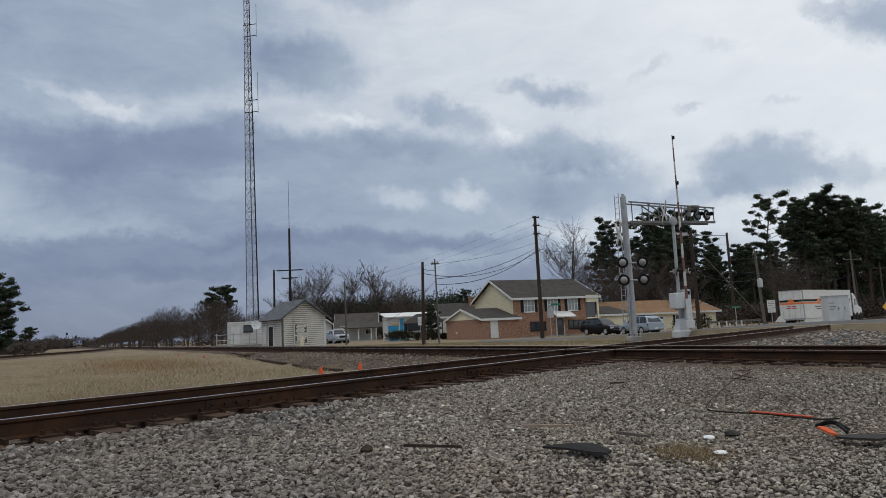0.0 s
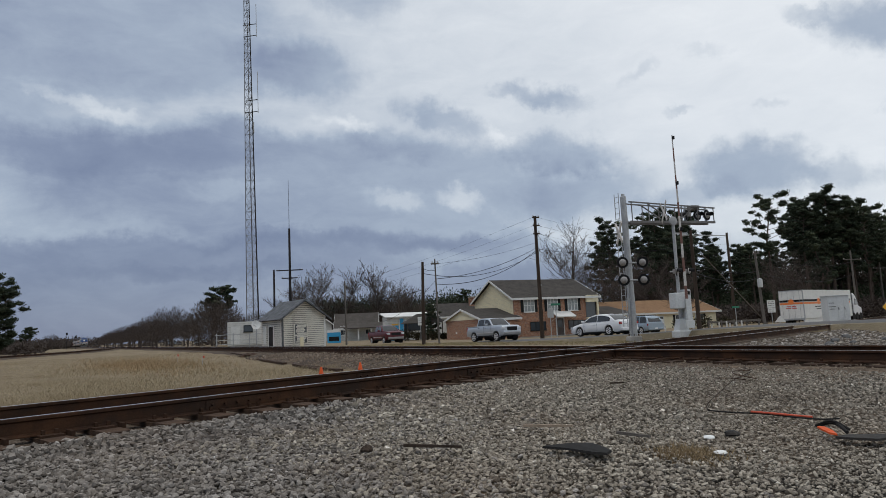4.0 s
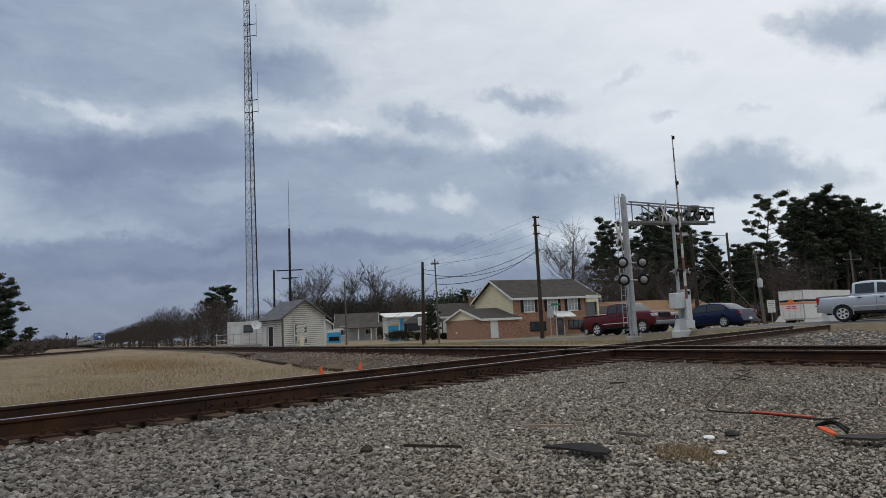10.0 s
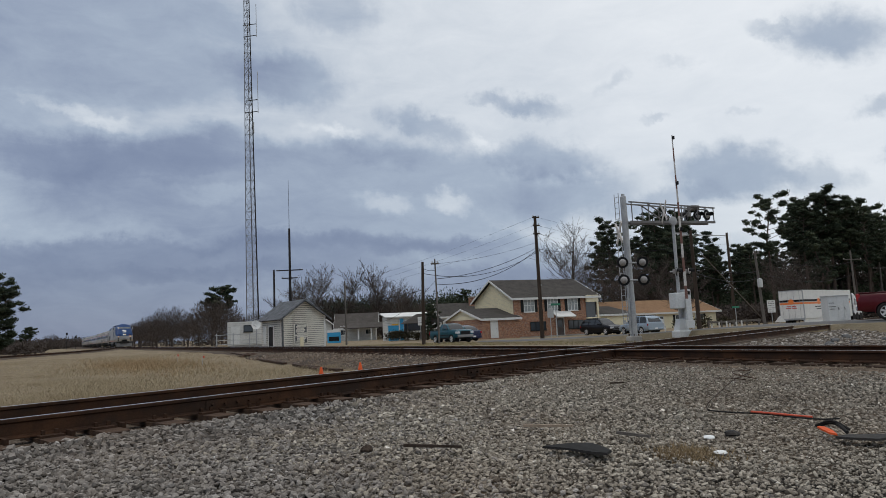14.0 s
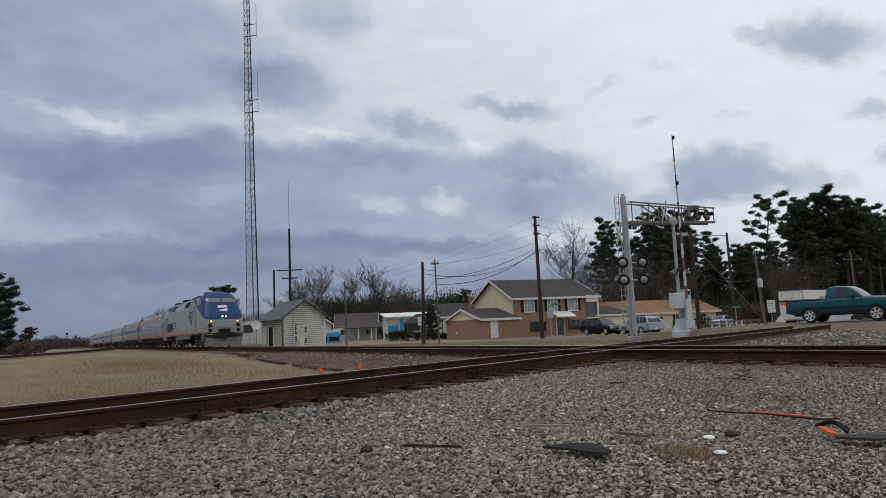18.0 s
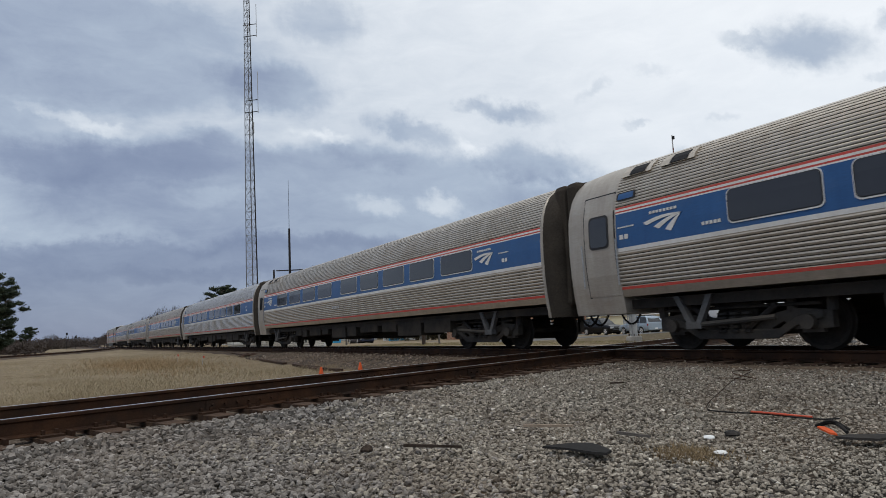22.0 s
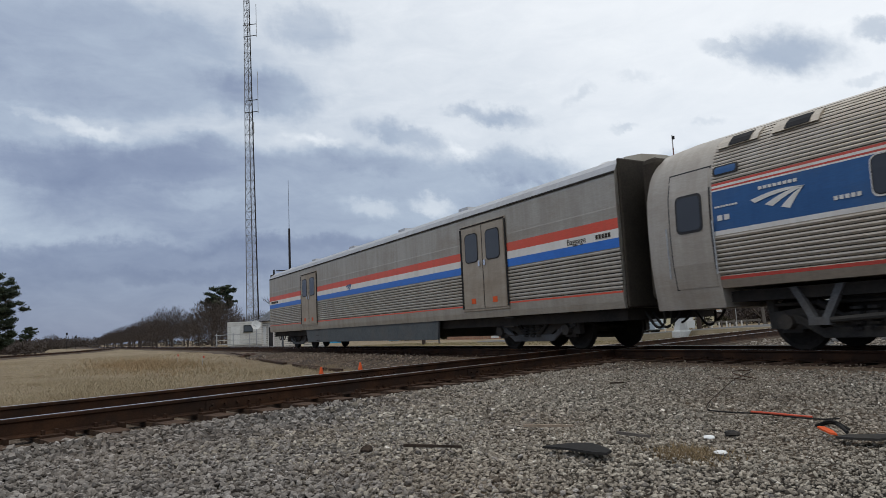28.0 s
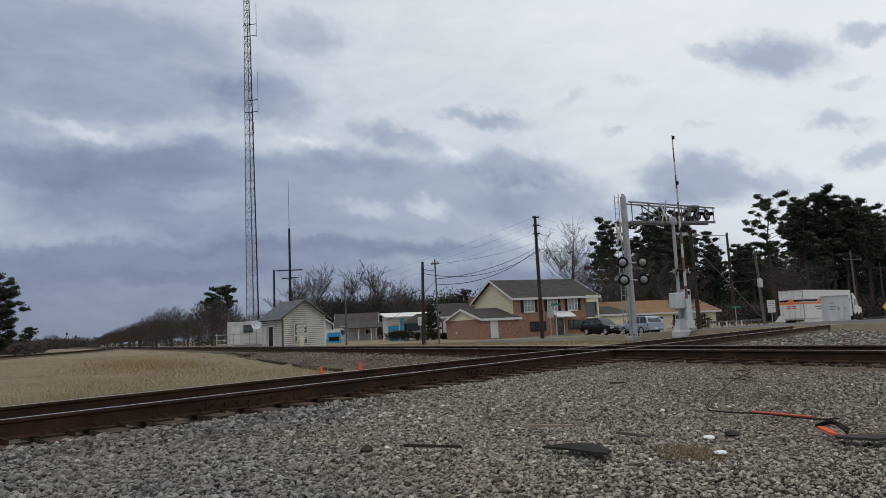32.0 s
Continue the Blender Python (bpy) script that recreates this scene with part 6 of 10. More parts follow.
    cuts = [(0.05, 0.36), (0.39, 0.64), (0.67, 0.95)] if kind == "suv" else [(0.15, 0.515), (0.54, 0.91)] if kind == "sedan" else [(0.30, 0.9)] if H < 1.7 else [(0.08, 0.36), (0.42, 0.88)] if L > 5.3 else [(0.07, 0.44), (0.49, 0.9)]
    for s in (-1, 1):
        for a, b in cuts:
            rr = []
            for i in range(11):
                x = x0 + (x1 - x0) * (a + (b - a) * i / 10)
                zlo = belt + 0.035
                zhi = max(zlo + 0.015, table(arc, x) - 0.095)
                col = [(side(zlo + (zhi - zlo) * f), zlo + (zhi - zlo) * f) for f in (0, 0.5, 1)]
                rr.append([Vector((x, s * (y + 0.014), z)) for y, z in col] + [Vector((x, s * (y - 0.01), z)) for y, z in col[::-1]])
            part("side_window", Geo().loft(rr), M["glass"], t, "dark side window", smooth=True)
        xm = x1 - 0.12 * L * (1 if kind != "sedan" else 0.6)
        part("mirror", Geo().box(xm, xm + 0.16, min(s * (w + 0.02), s * (w + 0.22)), max(s * (w + 0.02), s * (w + 0.22)), belt + 0.0, belt + 0.16), paint_mat, t, bevel=0.03)
        hz = belt - 0.36 if kind == "pickup" else belt - 0.43
        part("headlight", Geo().box(0.435 * L, (0.499 if kind == "pickup" else 0.486) * L, s * w * 0.78 - 0.16, s * w * 0.78 + 0.15, hz, hz + 0.19), M["lamp_clear"], t, "clear headlight", bevel=0.04)
        part("tail_light", Geo().box(-0.504 * L, -0.475 * L, s * w * 0.88 - 0.09, s * w * 0.88 + 0.09, belt - (0.4 if kind == "pickup" else 0.24), belt - 0.06), M["lamp_red"], t, "red tail light", bevel=0.02)
        for hx in [x0 + (x1 - x0) * (a + 0.04) for a, b in cuts[:2]]:
            part("door_handle", Geo().box(hx, hx + 0.16, min(s * w, s * (w + 0.03)), max(s * w, s * (w + 0.03)), belt - 0.17, belt - 0.13), paint_mat if kind != "pickup" else M["black"], t)
        for a, b in cuts:
            dx = x0 + (x1 - x0) * (b + 0.02)
            part("door_gap", Geo().box(dx - 0.006, dx + 0.006, min(s * w * 0.99, s * (w + 0.003)), max(s * w * 0.99, s * (w + 0.003)), zb + 0.12, belt - 0.08), M["black"], t)
        part("sill", Geo().box(-0.28 * L, 0.26 * L, s * w * 0.95 - 0.04, s * w * 0.95 + 0.04, zb - 0.03, zb + 0.07), M["black"], t)
        for e in (-1, 1):
            xw = e * base / 2 + (0.02 * L if kind == "pickup" else 0.0)
            pr = [(xw + r * 1.14 * math.cos(radians(a)), r + r * 1.14 * math.sin(radians(a))) for a in range(-40, 221, 20)]
            part("wheel_arch", Geo().prism(pr, "y", s * w * 0.4, s * (w - 0.24)), M["black"], t, "dark wheel arch")
            lip = [(xw + r * k * math.cos(radians(a)), r + r * k * math.sin(radians(a))) for k, rng in ((1.13, range(-8, 189, 14)), (1.20, range(188, -9, -14))) for a in rng]
            part("fender_lip", Geo().prism(lip, "y", s * w * 0.94, s * (w + 0.012)), paint_mat, t)
            ty, ri, di = wheel_meshes(r)
            wh = part("wheel", ty, None, t, "black tyre on an alloy rim", m=Matrix.Translation((xw, s * (w - 0.095), r)))
            part("rim", ri, None, wh)
            part("brake_disc", di, None, wh)
    part("grille", Geo().box(0.475 * L, (0.504 if kind == "pickup" else 0.499) * L, -w * 0.5, w * 0.5, belt - (0.44 if kind == "pickup" else 0.5), belt - (0.16 if kind == "pickup" else 0.34)), M["black"], t, "dark front grille", bevel=0.02)
    bump = M["bumper_grey"] if kind == "pickup" else paint_mat
    part("front_bumper", Geo().box(0.46 * L, (0.512 if kind == "pickup" else 0.503) * L, -w * (0.88 if kind == "pickup" else 0.76), w * (0.88 if kind == "pickup" else 0.76), zb + 0.03, zb + 0.27), bump, t, bevel=0.06 if kind == "pickup" else 0.1)
    part("rear_bumper", Geo().box(-0.515 * L, -0.475 * L, -w * 0.88, w * 0.88, zb + 0.06, zb + 0.26), M["chrome"] if kind == "pickup" else paint_mat, t, bevel=0.04)
    part("number_plate", Geo().box(-0.52 * L, -0.512 * L, -0.15, 0.15, zb + 0.14, zb + 0.28), M["white"], t, "plain pale plate")
    part("underbody", Geo().box(-0.44 * L, 0.44 * L, -w * 0.72, w * 0.72, zb - 0.08, zb + 0.1), M["black"], t)
    if kind == "pickup":
        bx0, bx1 = -0.485 * L, x0 - 0.06
        part("bed", Geo().box(bx0, bx1, -w * 0.86, w * 0.86, bed + 0.0, bed + 0.018), M["black"], t, "dark open cargo bed")
        for s in (-1, 1):
            part("bed_rail", Geo().box(bx0, bx1, s * w * 0.92 - 0.05, s * w * 0.92 + 0.05, bed, bed + 0.03), paint_mat, t, bevel=0.02)
        part("tailgate", Geo().box(-0.503 * L, -0.488 * L, -w * 0.84, w * 0.84, bed - 0.44, bed + 0.02), paint_mat, t, bevel=0.02)
        part("side_trim", Geo().box(-0.20 * L, 0.24 * L, -w - 0.012, -w + 0.01, 0.66, 0.70).box(-0.20 * L, 0.24 * L, w - 0.01, w + 0.012, 0.66, 0.70), M["black"] if H < 1.8 else M["alloy"], t)
    if kind == "suv":
        for s in (-1, 1):
            part("roof_rail", Geo().box(x2 + 0.2, x3 - 0.1, s * w * 0.68 - 0.02, s * w * 0.68 + 0.02, H - 0.01, H + 0.06), M["black"], t)
    return t


white_car = vehicle("car", "white four-door sedan driving on the road", "car", paint("paint_white", (0.72, 0.72, 0.72), 0.3), "sedan", 4.87, 1.84, 1.48, 2.77, 0.34)
silver_truck = vehicle("pickup_truck", "silver crew-cab pickup truck driving on the road", "pickup truck", paint("paint_silver", (0.42, 0.46, 0.51), 0.35, 0.4), "pickup", 4.85, 1.83, 1.80, 2.98, 0.375)
red_truck = vehicle("pickup_truck", "dark red extended-cab pickup truck driving on the road", "pickup truck", paint("paint_red", (0.085, 0.006, 0.010), 0.3), "pickup", 5.45, 1.97, 1.88, 3.45, 0.385)
blue_car = vehicle("car", "dark blue four-door sedan driving on the road", "car", paint("paint_navy", (0.008, 0.014, 0.055), 0.25), "sedan", 4.83, 1.83, 1.46, 2.73, 0.33)
teal_truck = vehicle("pickup_truck", "teal regular-cab pickup truck driving on the road", "pickup truck", paint("paint_teal", (0.006, 0.065, 0.09), 0.3), "pickup", 4.6, 1.76, 1.64, 2.72, 0.35)
grey_car = vehicle("car", "silver sedan rolling slowly along the side street", "car", paint("paint_grey", (0.38, 0.42, 0.47), 0.35, 0.4), "sedan", 4.7, 1.8, 1.45, 2.7, 0.33)
pale_truck = vehicle("pickup_truck", "white pickup truck passing behind the train", "pickup truck", paint("paint_pale", (0.7, 0.7, 0.7), 0.35), "pickup", 5.7, 1.98, 1.88, 3.6, 0.385)
dark_car = vehicle("car", "dark blue-grey sedan driving on the road", "car", paint("paint_slate", (0.012, 0.020, 0.048), 0.28), "sedan", 4.6, 1.8, 1.47, 2.69, 0.335)

parked = []
for args, x, y, turn in ((("car", "black sport utility car parked by the brick house", "car", paint("paint_black", (0.006, 0.006, 0.007), 0.3), "suv", 4.77, 1.85, 1.72, 2.86, 0.36), 16.35, 70.0, -60),
                         (("car", "light blue-silver sport utility car parked on the forecourt", "car", paint("paint_ice", (0.30, 0.37, 0.44), 0.35, 0.4), "suv", 4.8, 1.86, 1.75, 2.85, 0.36), 18.9, 65.0, 110)):
    v = vehicle(*args, group="parked cars")
    v.matrix_basis = pose(x, y, ground_z(x, y) + 0.02, 0, 0, turn)
    parked.append(v)

for x, y, turn in ((-94.5, 230, 20), (-83.6, 226, 65)):
    v = tagged(copy_thing(parked[1], Matrix.Identity(4)), "pale car parked behind the row of bare trees", "car", "parked cars")
    v.matrix_basis = pose(x, y, ground_z(x, y) + 0.02, 0, 0, turn)


# ---- buildings ----
def siding_mat(name, a, b, board=0.2, dirt=(0.3, 0.28, 0.24), amount=0.6, rough=0.7):
    """Horizontal boards as relief, with weathering and a painted shadow line on each board."""
    k = Mat(name, rough)
    sep = k.n("ShaderNodeSeparateXYZ", Vector=k.co)
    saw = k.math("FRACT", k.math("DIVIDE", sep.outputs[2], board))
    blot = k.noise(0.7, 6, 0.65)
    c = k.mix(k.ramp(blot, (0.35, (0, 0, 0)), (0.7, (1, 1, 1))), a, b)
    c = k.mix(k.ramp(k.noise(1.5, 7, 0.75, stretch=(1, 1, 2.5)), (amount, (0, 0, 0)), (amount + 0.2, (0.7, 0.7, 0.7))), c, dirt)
    # the top tenth of each board is darkened as the lap's shadow
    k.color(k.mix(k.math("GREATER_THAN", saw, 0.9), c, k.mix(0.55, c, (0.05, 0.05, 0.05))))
    return k.bump(saw, 0.6, 0.02).m


def brick_mat():
    k = Mat("brick", 0.9)
    sep = k.n("ShaderNodeSeparateXYZ", Vector=k.co)
    flat = k.n("ShaderNodeCombineXYZ", X=k.math("ADD", sep.outputs[0], sep.outputs[1]), Y=sep.outputs[2])
    br = k.n("ShaderNodeTexBrick", Vector=flat.outputs[0], Color1=(0.34, 0.13, 0.07, 1), Color2=(0.20, 0.078, 0.05, 1), Mortar=(0.36, 0.31, 0.25, 1), Scale=1.0)
    br.inputs["Mortar Size"].default_value = 0.012
    br.inputs["Brick Width"].default_value = 0.21
    br.inputs["Row Height"].default_value = 0.075
    c = k.mix(k.ramp(k.noise(2.6, 6, 0.85, stretch=(1, 1, 2.6)), (0.49, (0, 0, 0)), (0.58, (0.8, 0.8, 0.8))), br.outputs[0], (0.52, 0.29, 0.17))
    c = k.mix(k.ramp(k.noise(3.4, 6, 0.85, stretch=(1, 1, 2.8)), (0.52, (0, 0, 0)), (0.60, (0.8, 0.8, 0.8))), c, (0.13, 0.06, 0.045))
    k.color(c)
    return k.bump(br.outputs["Fac"], 0.4, 0.01).m


def shingle_mat(name, a, b):
    k = Mat(name, 0.95)
    c = k.mix(k.ramp(k.noise(1.2, 6, 0.7), (0.35, (0, 0, 0)), (0.7, (1, 1, 1))), a, b)
    c = k.mix(0.4, c, k.ramp(k.noise(9, 4, 0.7), (0.3, (0.2, 0.2, 0.2)), (0.7, (0.8, 0.8, 0.8))), "OVERLAY")
    return k.color(c).bump(k.noise(12, 3), 0.5, 0.02).m


M["brick"] = brick_mat()
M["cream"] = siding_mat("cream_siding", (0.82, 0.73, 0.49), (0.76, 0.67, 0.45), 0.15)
M["cream_plain"] = surface("cream_paint", (0.80, 0.73, 0.52), (0.74, 0.67, 0.48), 0.8, 0.8, fine=20, bump=0.1, dirt=(0.4, 0.36, 0.28), dirt_amount=0.6)
M["white_siding"] = siding_mat("white_siding", (0.66, 0.66, 0.63), (0.55, 0.54, 0.50), 0.2)
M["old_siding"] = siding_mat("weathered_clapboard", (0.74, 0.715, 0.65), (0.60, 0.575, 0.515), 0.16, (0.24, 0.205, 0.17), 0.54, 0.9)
M["roof_dark"] = shingle_mat("dark_shingles", (0.05, 0.046, 0.043), (0.08, 0.073, 0.066))
M["roof_brown"] = shingle_mat("brown_shingles", (0.20, 0.12, 0.07), (0.27, 0.17, 0.10))
M["roof_grey"] = shingle_mat("grey_shingles", (0.065, 0.058, 0.052), (0.10, 0.09, 0.082))
M["roof_old"] = surface("old_metal_roof", (0.05, 0.055, 0.065), (0.19, 0.20, 0.21), 2.4, 0.7, fine=14, dirt=(0.045, 0.04, 0.04), dirt_amount=0.44)
M["trim"] = surface("white_trim", (0.72, 0.72, 0.69), (0.62, 0.62, 0.6), 1.5, 0.6, fine=20, bump=0.05)
M["shutter"] = plain("shutter", (0.02, 0.022, 0.022), 0.6)
M["window_dark"] = glass_mat("window_dark", (0.05, 0.06, 0.07))
M["curtain"] = glass_mat("curtained_glass", (0.30, 0.33, 0.33), 0.15)
M["door_dark"] = plain("door_dark", (0.05, 0.035, 0.03), 0.5)
M["blue_sign"] = plain("blue_paint", (0.03, 0.30, 0.55), 0.5)
M["yellow"] = plain("yellow_paint", (0.75, 0.42, 0.03), 0.5)
M["green_sign"] = plain("green_sign", (0.015, 0.16, 0.09), 0.5)


def roof_slab(g, pts, thick=0.12):
    """A roof plane between four or three corners, with thickness below."""
    pts = [Vector(p) for p in pts]
    n = (pts[1] - pts[0]).cross(pts[2] - pts[0]).normalized()
    if n.z < 0:
        n = -n
    k = len(pts)
    fs = [tuple(range(k)), tuple(range(2 * k - 1, k - 1, -1))] + [(i, (i + 1) % k, k + (i + 1) % k, k + i) for i in range(k)]
    g.add(pts + [p - n * thick for p in pts], fs)
    return g


def gable_house(t, L, D, eave, ridge, front, gable, roof, over=0.35, base=0.0, axis="x"):
    """Walls with thickness and a gable roof; ridge along x or y. Front is the side y = 0."""
    th = 0.2
    for nm, mat, bx in (("front_wall", front, (0, L, 0, th)), ("back_wall", gable, (0, L, D - th, D))):
        part("wall", Geo().box(*bx, base, eave), mat, t)
    for x in (0, L - th):
        if axis == "x":
            prof = [(th + 0.002, base), (D - th - 0.002, base), (D - th - 0.002, eave), (D / 2, ridge - 0.08), (th + 0.002, eave)]
            part("wall", Geo().prism(prof, "x", x, x + th), gable, t)
        else:
            part("wall", Geo().box(x, x + th, th + 0.002, D - th - 0.002, base, eave), gable, t)
    h = ridge - eave
    if axis == "x":
        k = over * h / (D / 2)
        part("roof", roof_slab(Geo(), [(-over, -over, eave - k), (L + over, -over, eave - k), (L + over, D / 2, ridge), (-over, D / 2, ridge)]), roof, t)
        part("roof", roof_slab(Geo(), [(-over, D + over, eave - k), (L + over, D + over, eave - k), (L + over, D / 2 + 0.004, ridge), (-over, D / 2 + 0.004, ridge)]), roof, t)
        part("fascia", Geo().box(-over, L + over, -over - 0.03, -over, eave - k - 0.22, eave - k + 0.02), M["trim"], t, "white eave board")
        for x in (-over - 0.03, L + over):
            g = Geo()
            for a, b in (((-over, eave - k), (D / 2, ridge)), ((D / 2, ridge), (D + over, eave - k))):
                g.prism([(a[0], a[1] - 0.22), (b[0], b[1] - 0.22), (b[0], b[1] + 0.01), (a[0], a[1] + 0.01)], "x", x, x + 0.03)
            part("bargeboard", g, M["trim"], t, "white gable board")
    else:
        k = over * h / (L / 2)
        prof = [(0, eave), (L, eave), (L / 2, ridge - 0.08)]
        for y in (0.0, D - th):
            part("gable", Geo().prism(prof, "y", y, y + th), gable, t)
        part("roof", roof_slab(Geo(), [(-over, -over, eave - k), (-over, D + over, eave - k), (L / 2, D + over, ridge), (L / 2, -over, ridge)]), roof, t)
        part("roof", roof_slab(Geo(), [(L + over, -over, eave - k), (L + over, D + over, eave - k), (L / 2 + 0.004, D + over, ridge), (L / 2 + 0.004, -over, ridge)]), roof, t)
        g = Geo()
        for a, b in (((-over, eave - k), (L / 2, ridge)), ((L / 2, ridge), (L + over, eave - k))):
            g.prism([(a[0], a[1] - 0.2), (b[0], b[1] - 0.2), (b[0], b[1] + 0.01), (a[0], a[1] + 0.01)], "y", -over - 0.03, -over)
        part("bargeboard", g, M["trim"], t, "white gable board")


def window(t, x, z, w, h, y=0.0, mullions=1, rails=1, shutters=False, glass="window_dark", frame="trim", face="front", L=0.0):
    """A framed window on the front (y) or, with face 'left', on the wall x = 0."""
    def put(x0, x1, y0, y1, z0, z1):
        if face == "front":
            return Geo().box(x0, x1, y - y1, y - y0, z0, z1)
        return Geo().box(L - y1, L - y0, x0, x1, z0, z1)
    win = part("window", put(x, x + w, -0.03, 0.02, z, z + h), M[glass], t, "framed window")
    f = 0.07
    for bx in ((x - f, x + w + f, z - f, z), (x - f, x + w + f, z + h, z + h + f)):
        part("window_frame", put(bx[0], bx[1], 0.0, 0.05, bx[2], bx[3]), M[frame], win)
    for x0 in (x - f, x + w):
        part("window_frame", put(x0, x0 + f, 0.0, 0.05, z, z + h), M[frame], win)
    for i in range(mullions):
        xm = x + w * (i + 1) / (mullions + 1)
        part("mullion", put(xm - 0.03, xm + 0.03, 0.02, 0.045, z, z + h), M[frame], win)
    for i in range(rails):
        zm = z + h * (i + 1) / (rails + 1)
        part("glazing_bar", put(x, x + w, 0.02, 0.042, zm - 0.025, zm + 0.025), M[frame], win)
    part("window_sill", put(x - 0.1, x + w + 0.1, 0.0, 0.12, z - f - 0.06, z - f), M[frame], win)
    if shutters:
        for x0 in (x - f - 0.36, x + w + f + 0.01):
            sh = part("shutter", put(x0, x0 + 0.35, 0.0, 0.04, z - f, z + h + f), M["shutter"], t, "black louvred shutter")
            g = Geo()
            for i in range(10):
                zz = z + h * (i + 0.5) / 10
                q = put(x0 + 0.04, x0 + 0.31, 0.04, 0.055, zz - 0.03, zz + 0.03)
                g.add(q.v, q.f)
            part("louvre_panel", g, M["shutter"], sh)
    return win


def door(t, x, w, h, z, mat, y=0.0, label="", glazed=False):
    d = part("door", Geo().box(x, x + w, y - 0.03, y + 0.02, z, z + h), M[mat], t, label)
    for bx in ((x - 0.08, x, z, z + h + 0.08), (x + w, x + w + 0.08, z, z + h + 0.08), (x, x + w, z + h, z + h + 0.08)):
        part("door_frame", Geo().box(bx[0], bx[1], y - 0.06, y, bx[2], bx[3]), M["trim"], d)
    part("handle", Geo().box(x + w - 0.14, x + w - 0.08, y - 0.08, y - 0.03, z + 1.0, z + 1.06), M["chrome"], d)
    if glazed:
        part("pane", Geo().box(x + 0.2, x + w - 0.2, y - 0.04, y - 0.03, z + 1.1, z + h - 0.2), M["window_dark"], d)


HOUSE_X, HOUSE_Y = Vector((0.927, 0.375, 0)), Vector((-0.375, 0.927, 0))
HOUSE = along(Vector((7.62, 74, -0.95)), HOUSE_X)


def brick_house():
    t = thing("house", "two-storey brick and cream-sided house with dark shingle roof", "house", HOUSE)
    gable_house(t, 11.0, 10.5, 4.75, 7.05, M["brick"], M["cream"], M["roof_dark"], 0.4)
    for x in (1.3, 4.35, 7.05):
        window(t, x, 3.05, 1.25, 1.35, mullions=2, rails=1, shutters=True, glass="curtain")
    window(t, 2.0, 0.95, 1.9, 0.85, mullions=2, rails=0, frame="shutter", glass="window_dark")
    window(t, 7.0, 0.95, 1.9, 0.85, mullions=2, rails=0, frame="shutter", glass="window_dark")
    door(t, 5.35, 0.95, 2.1, 0.05, "door_dark", label="dark double front door", glazed=True)
    g = Geo().prism([(-1.3, 2.35), (-1.3, 2.25), (0.0, 2.85), (0.0, 2.95)], "x", 4.75, 7.25)
    part("awning", g, M["trim"], t, "white sloping door awning")
    for x in (4.8, 7.2):
        part("awning_strut", Geo().tube((x, -1.25, 2.28), (x, -0.02, 1.9), 0.025, n=6), M["trim"], t)
    # the open stair bay at the end
    part("stair_bay", Geo().box(9.4, 11.05, -0.32, -0.02, 0, 2.1), M["cream_plain"], t, "cream stair wall")
    part("stair_post", Geo().box(10.85, 11.05, -0.3, -0.1, 2.1, 4.7), M["cream_plain"], t)
    part("stair_panel", Geo().box(9.4, 11.05, -0.32, -0.05, 3.9, 4.7), M["cream_plain"], t)
    # no real opening: a dark panel gives the shade inside the bay
    part("stair_opening", Geo().box(9.45, 10.85, -0.04, -0.01, 2.1, 3.9), M["window_dark"], t, "dark panel standing for the shade in the stair opening")
    part("foundation", Geo().box(-0.06, 11.06, -0.06, 10.56, -0.6, 0.25), M["concrete"], t)
    part("vent_pipe", Geo().tube((5.5, 3.2, 5.6), (5.5, 3.2, 6.35), 0.06, n=8), M["galvanized"], t)
    return t


def annex():
    t = thing("house", "single-storey brick annex with cream gable and dark roof", "house", HOUSE @ Matrix.Translation((-4.4, -0.9, 0)))
    gable_house(t, 4.4, 10.4, 2.5, 3.72, M["brick"], M["brick"], M["roof_dark"], 0.3, base=0.3)
    part("gable", Geo().prism([(0.0, 2.42), (10.4, 2.42), (5.2, 3.62)], "x", -0.05, -0.004), M["cream_plain"], t, "cream low gable front")
    door(t, 1.0, 0.75, 2.0, 0.32, "trim", label="white side door")
    part("vent", Geo().box(-0.03, 0.0, 7.2, 7.5, 0.9, 1.1), M["trim"], t)
    part("foundation", Geo().box(-0.05, 4.45, -0.05, 10.45, -0.6, 0.32), M["brick"], t)
    return t


def ranch_house():
    m = along(Vector((21.5, 92.3, -1.3)), Vector((0.93, 0.37, 0)))
    t = thing("house", "cream single-storey house with brown shingle roof and garage", "house", m)
    gable_house(t, 20.5, 9.0, 3.0, 4.75, M["cream_plain"], M["cream_plain"], M["roof_brown"], 0.6)
    gd = part("garage_door", Geo().box(6.2, 10.8, -0.05, 0.02, 0.05, 2.3), M["trim"], t, "white sectional garage door")
    for i in range(4):
        part("panel", Geo().box(6.25, 10.75, -0.08, -0.05, 0.1 + i * 0.55, 0.58 + i * 0.55), M["trim"], gd)
        part("pane", Geo().box(6.5 + i * 1.1, 7.3 + i * 1.1, -0.09, -0.08, 1.85, 2.15), M["window_dark"], gd)
    window(t, 12.9, 0.9, 1.6, 1.4, shutters=True)
    window(t, 17.0, 0.9, 1.0, 1.4, shutters=True)
    window(t, 2.2, 1.4, 0.6, 0.6, rails=0)
    for x in (14.2, 16.2):
        part("porch_post", Geo().box(x, x + 0.16, -0.5, -0.34, 0, 2.8), M["trim"], t)
    part("gable_vent", Geo().box(-0.06, 0.0, 4.1, 4.9, 3.5, 4.0), M["trim"], t)
    return t


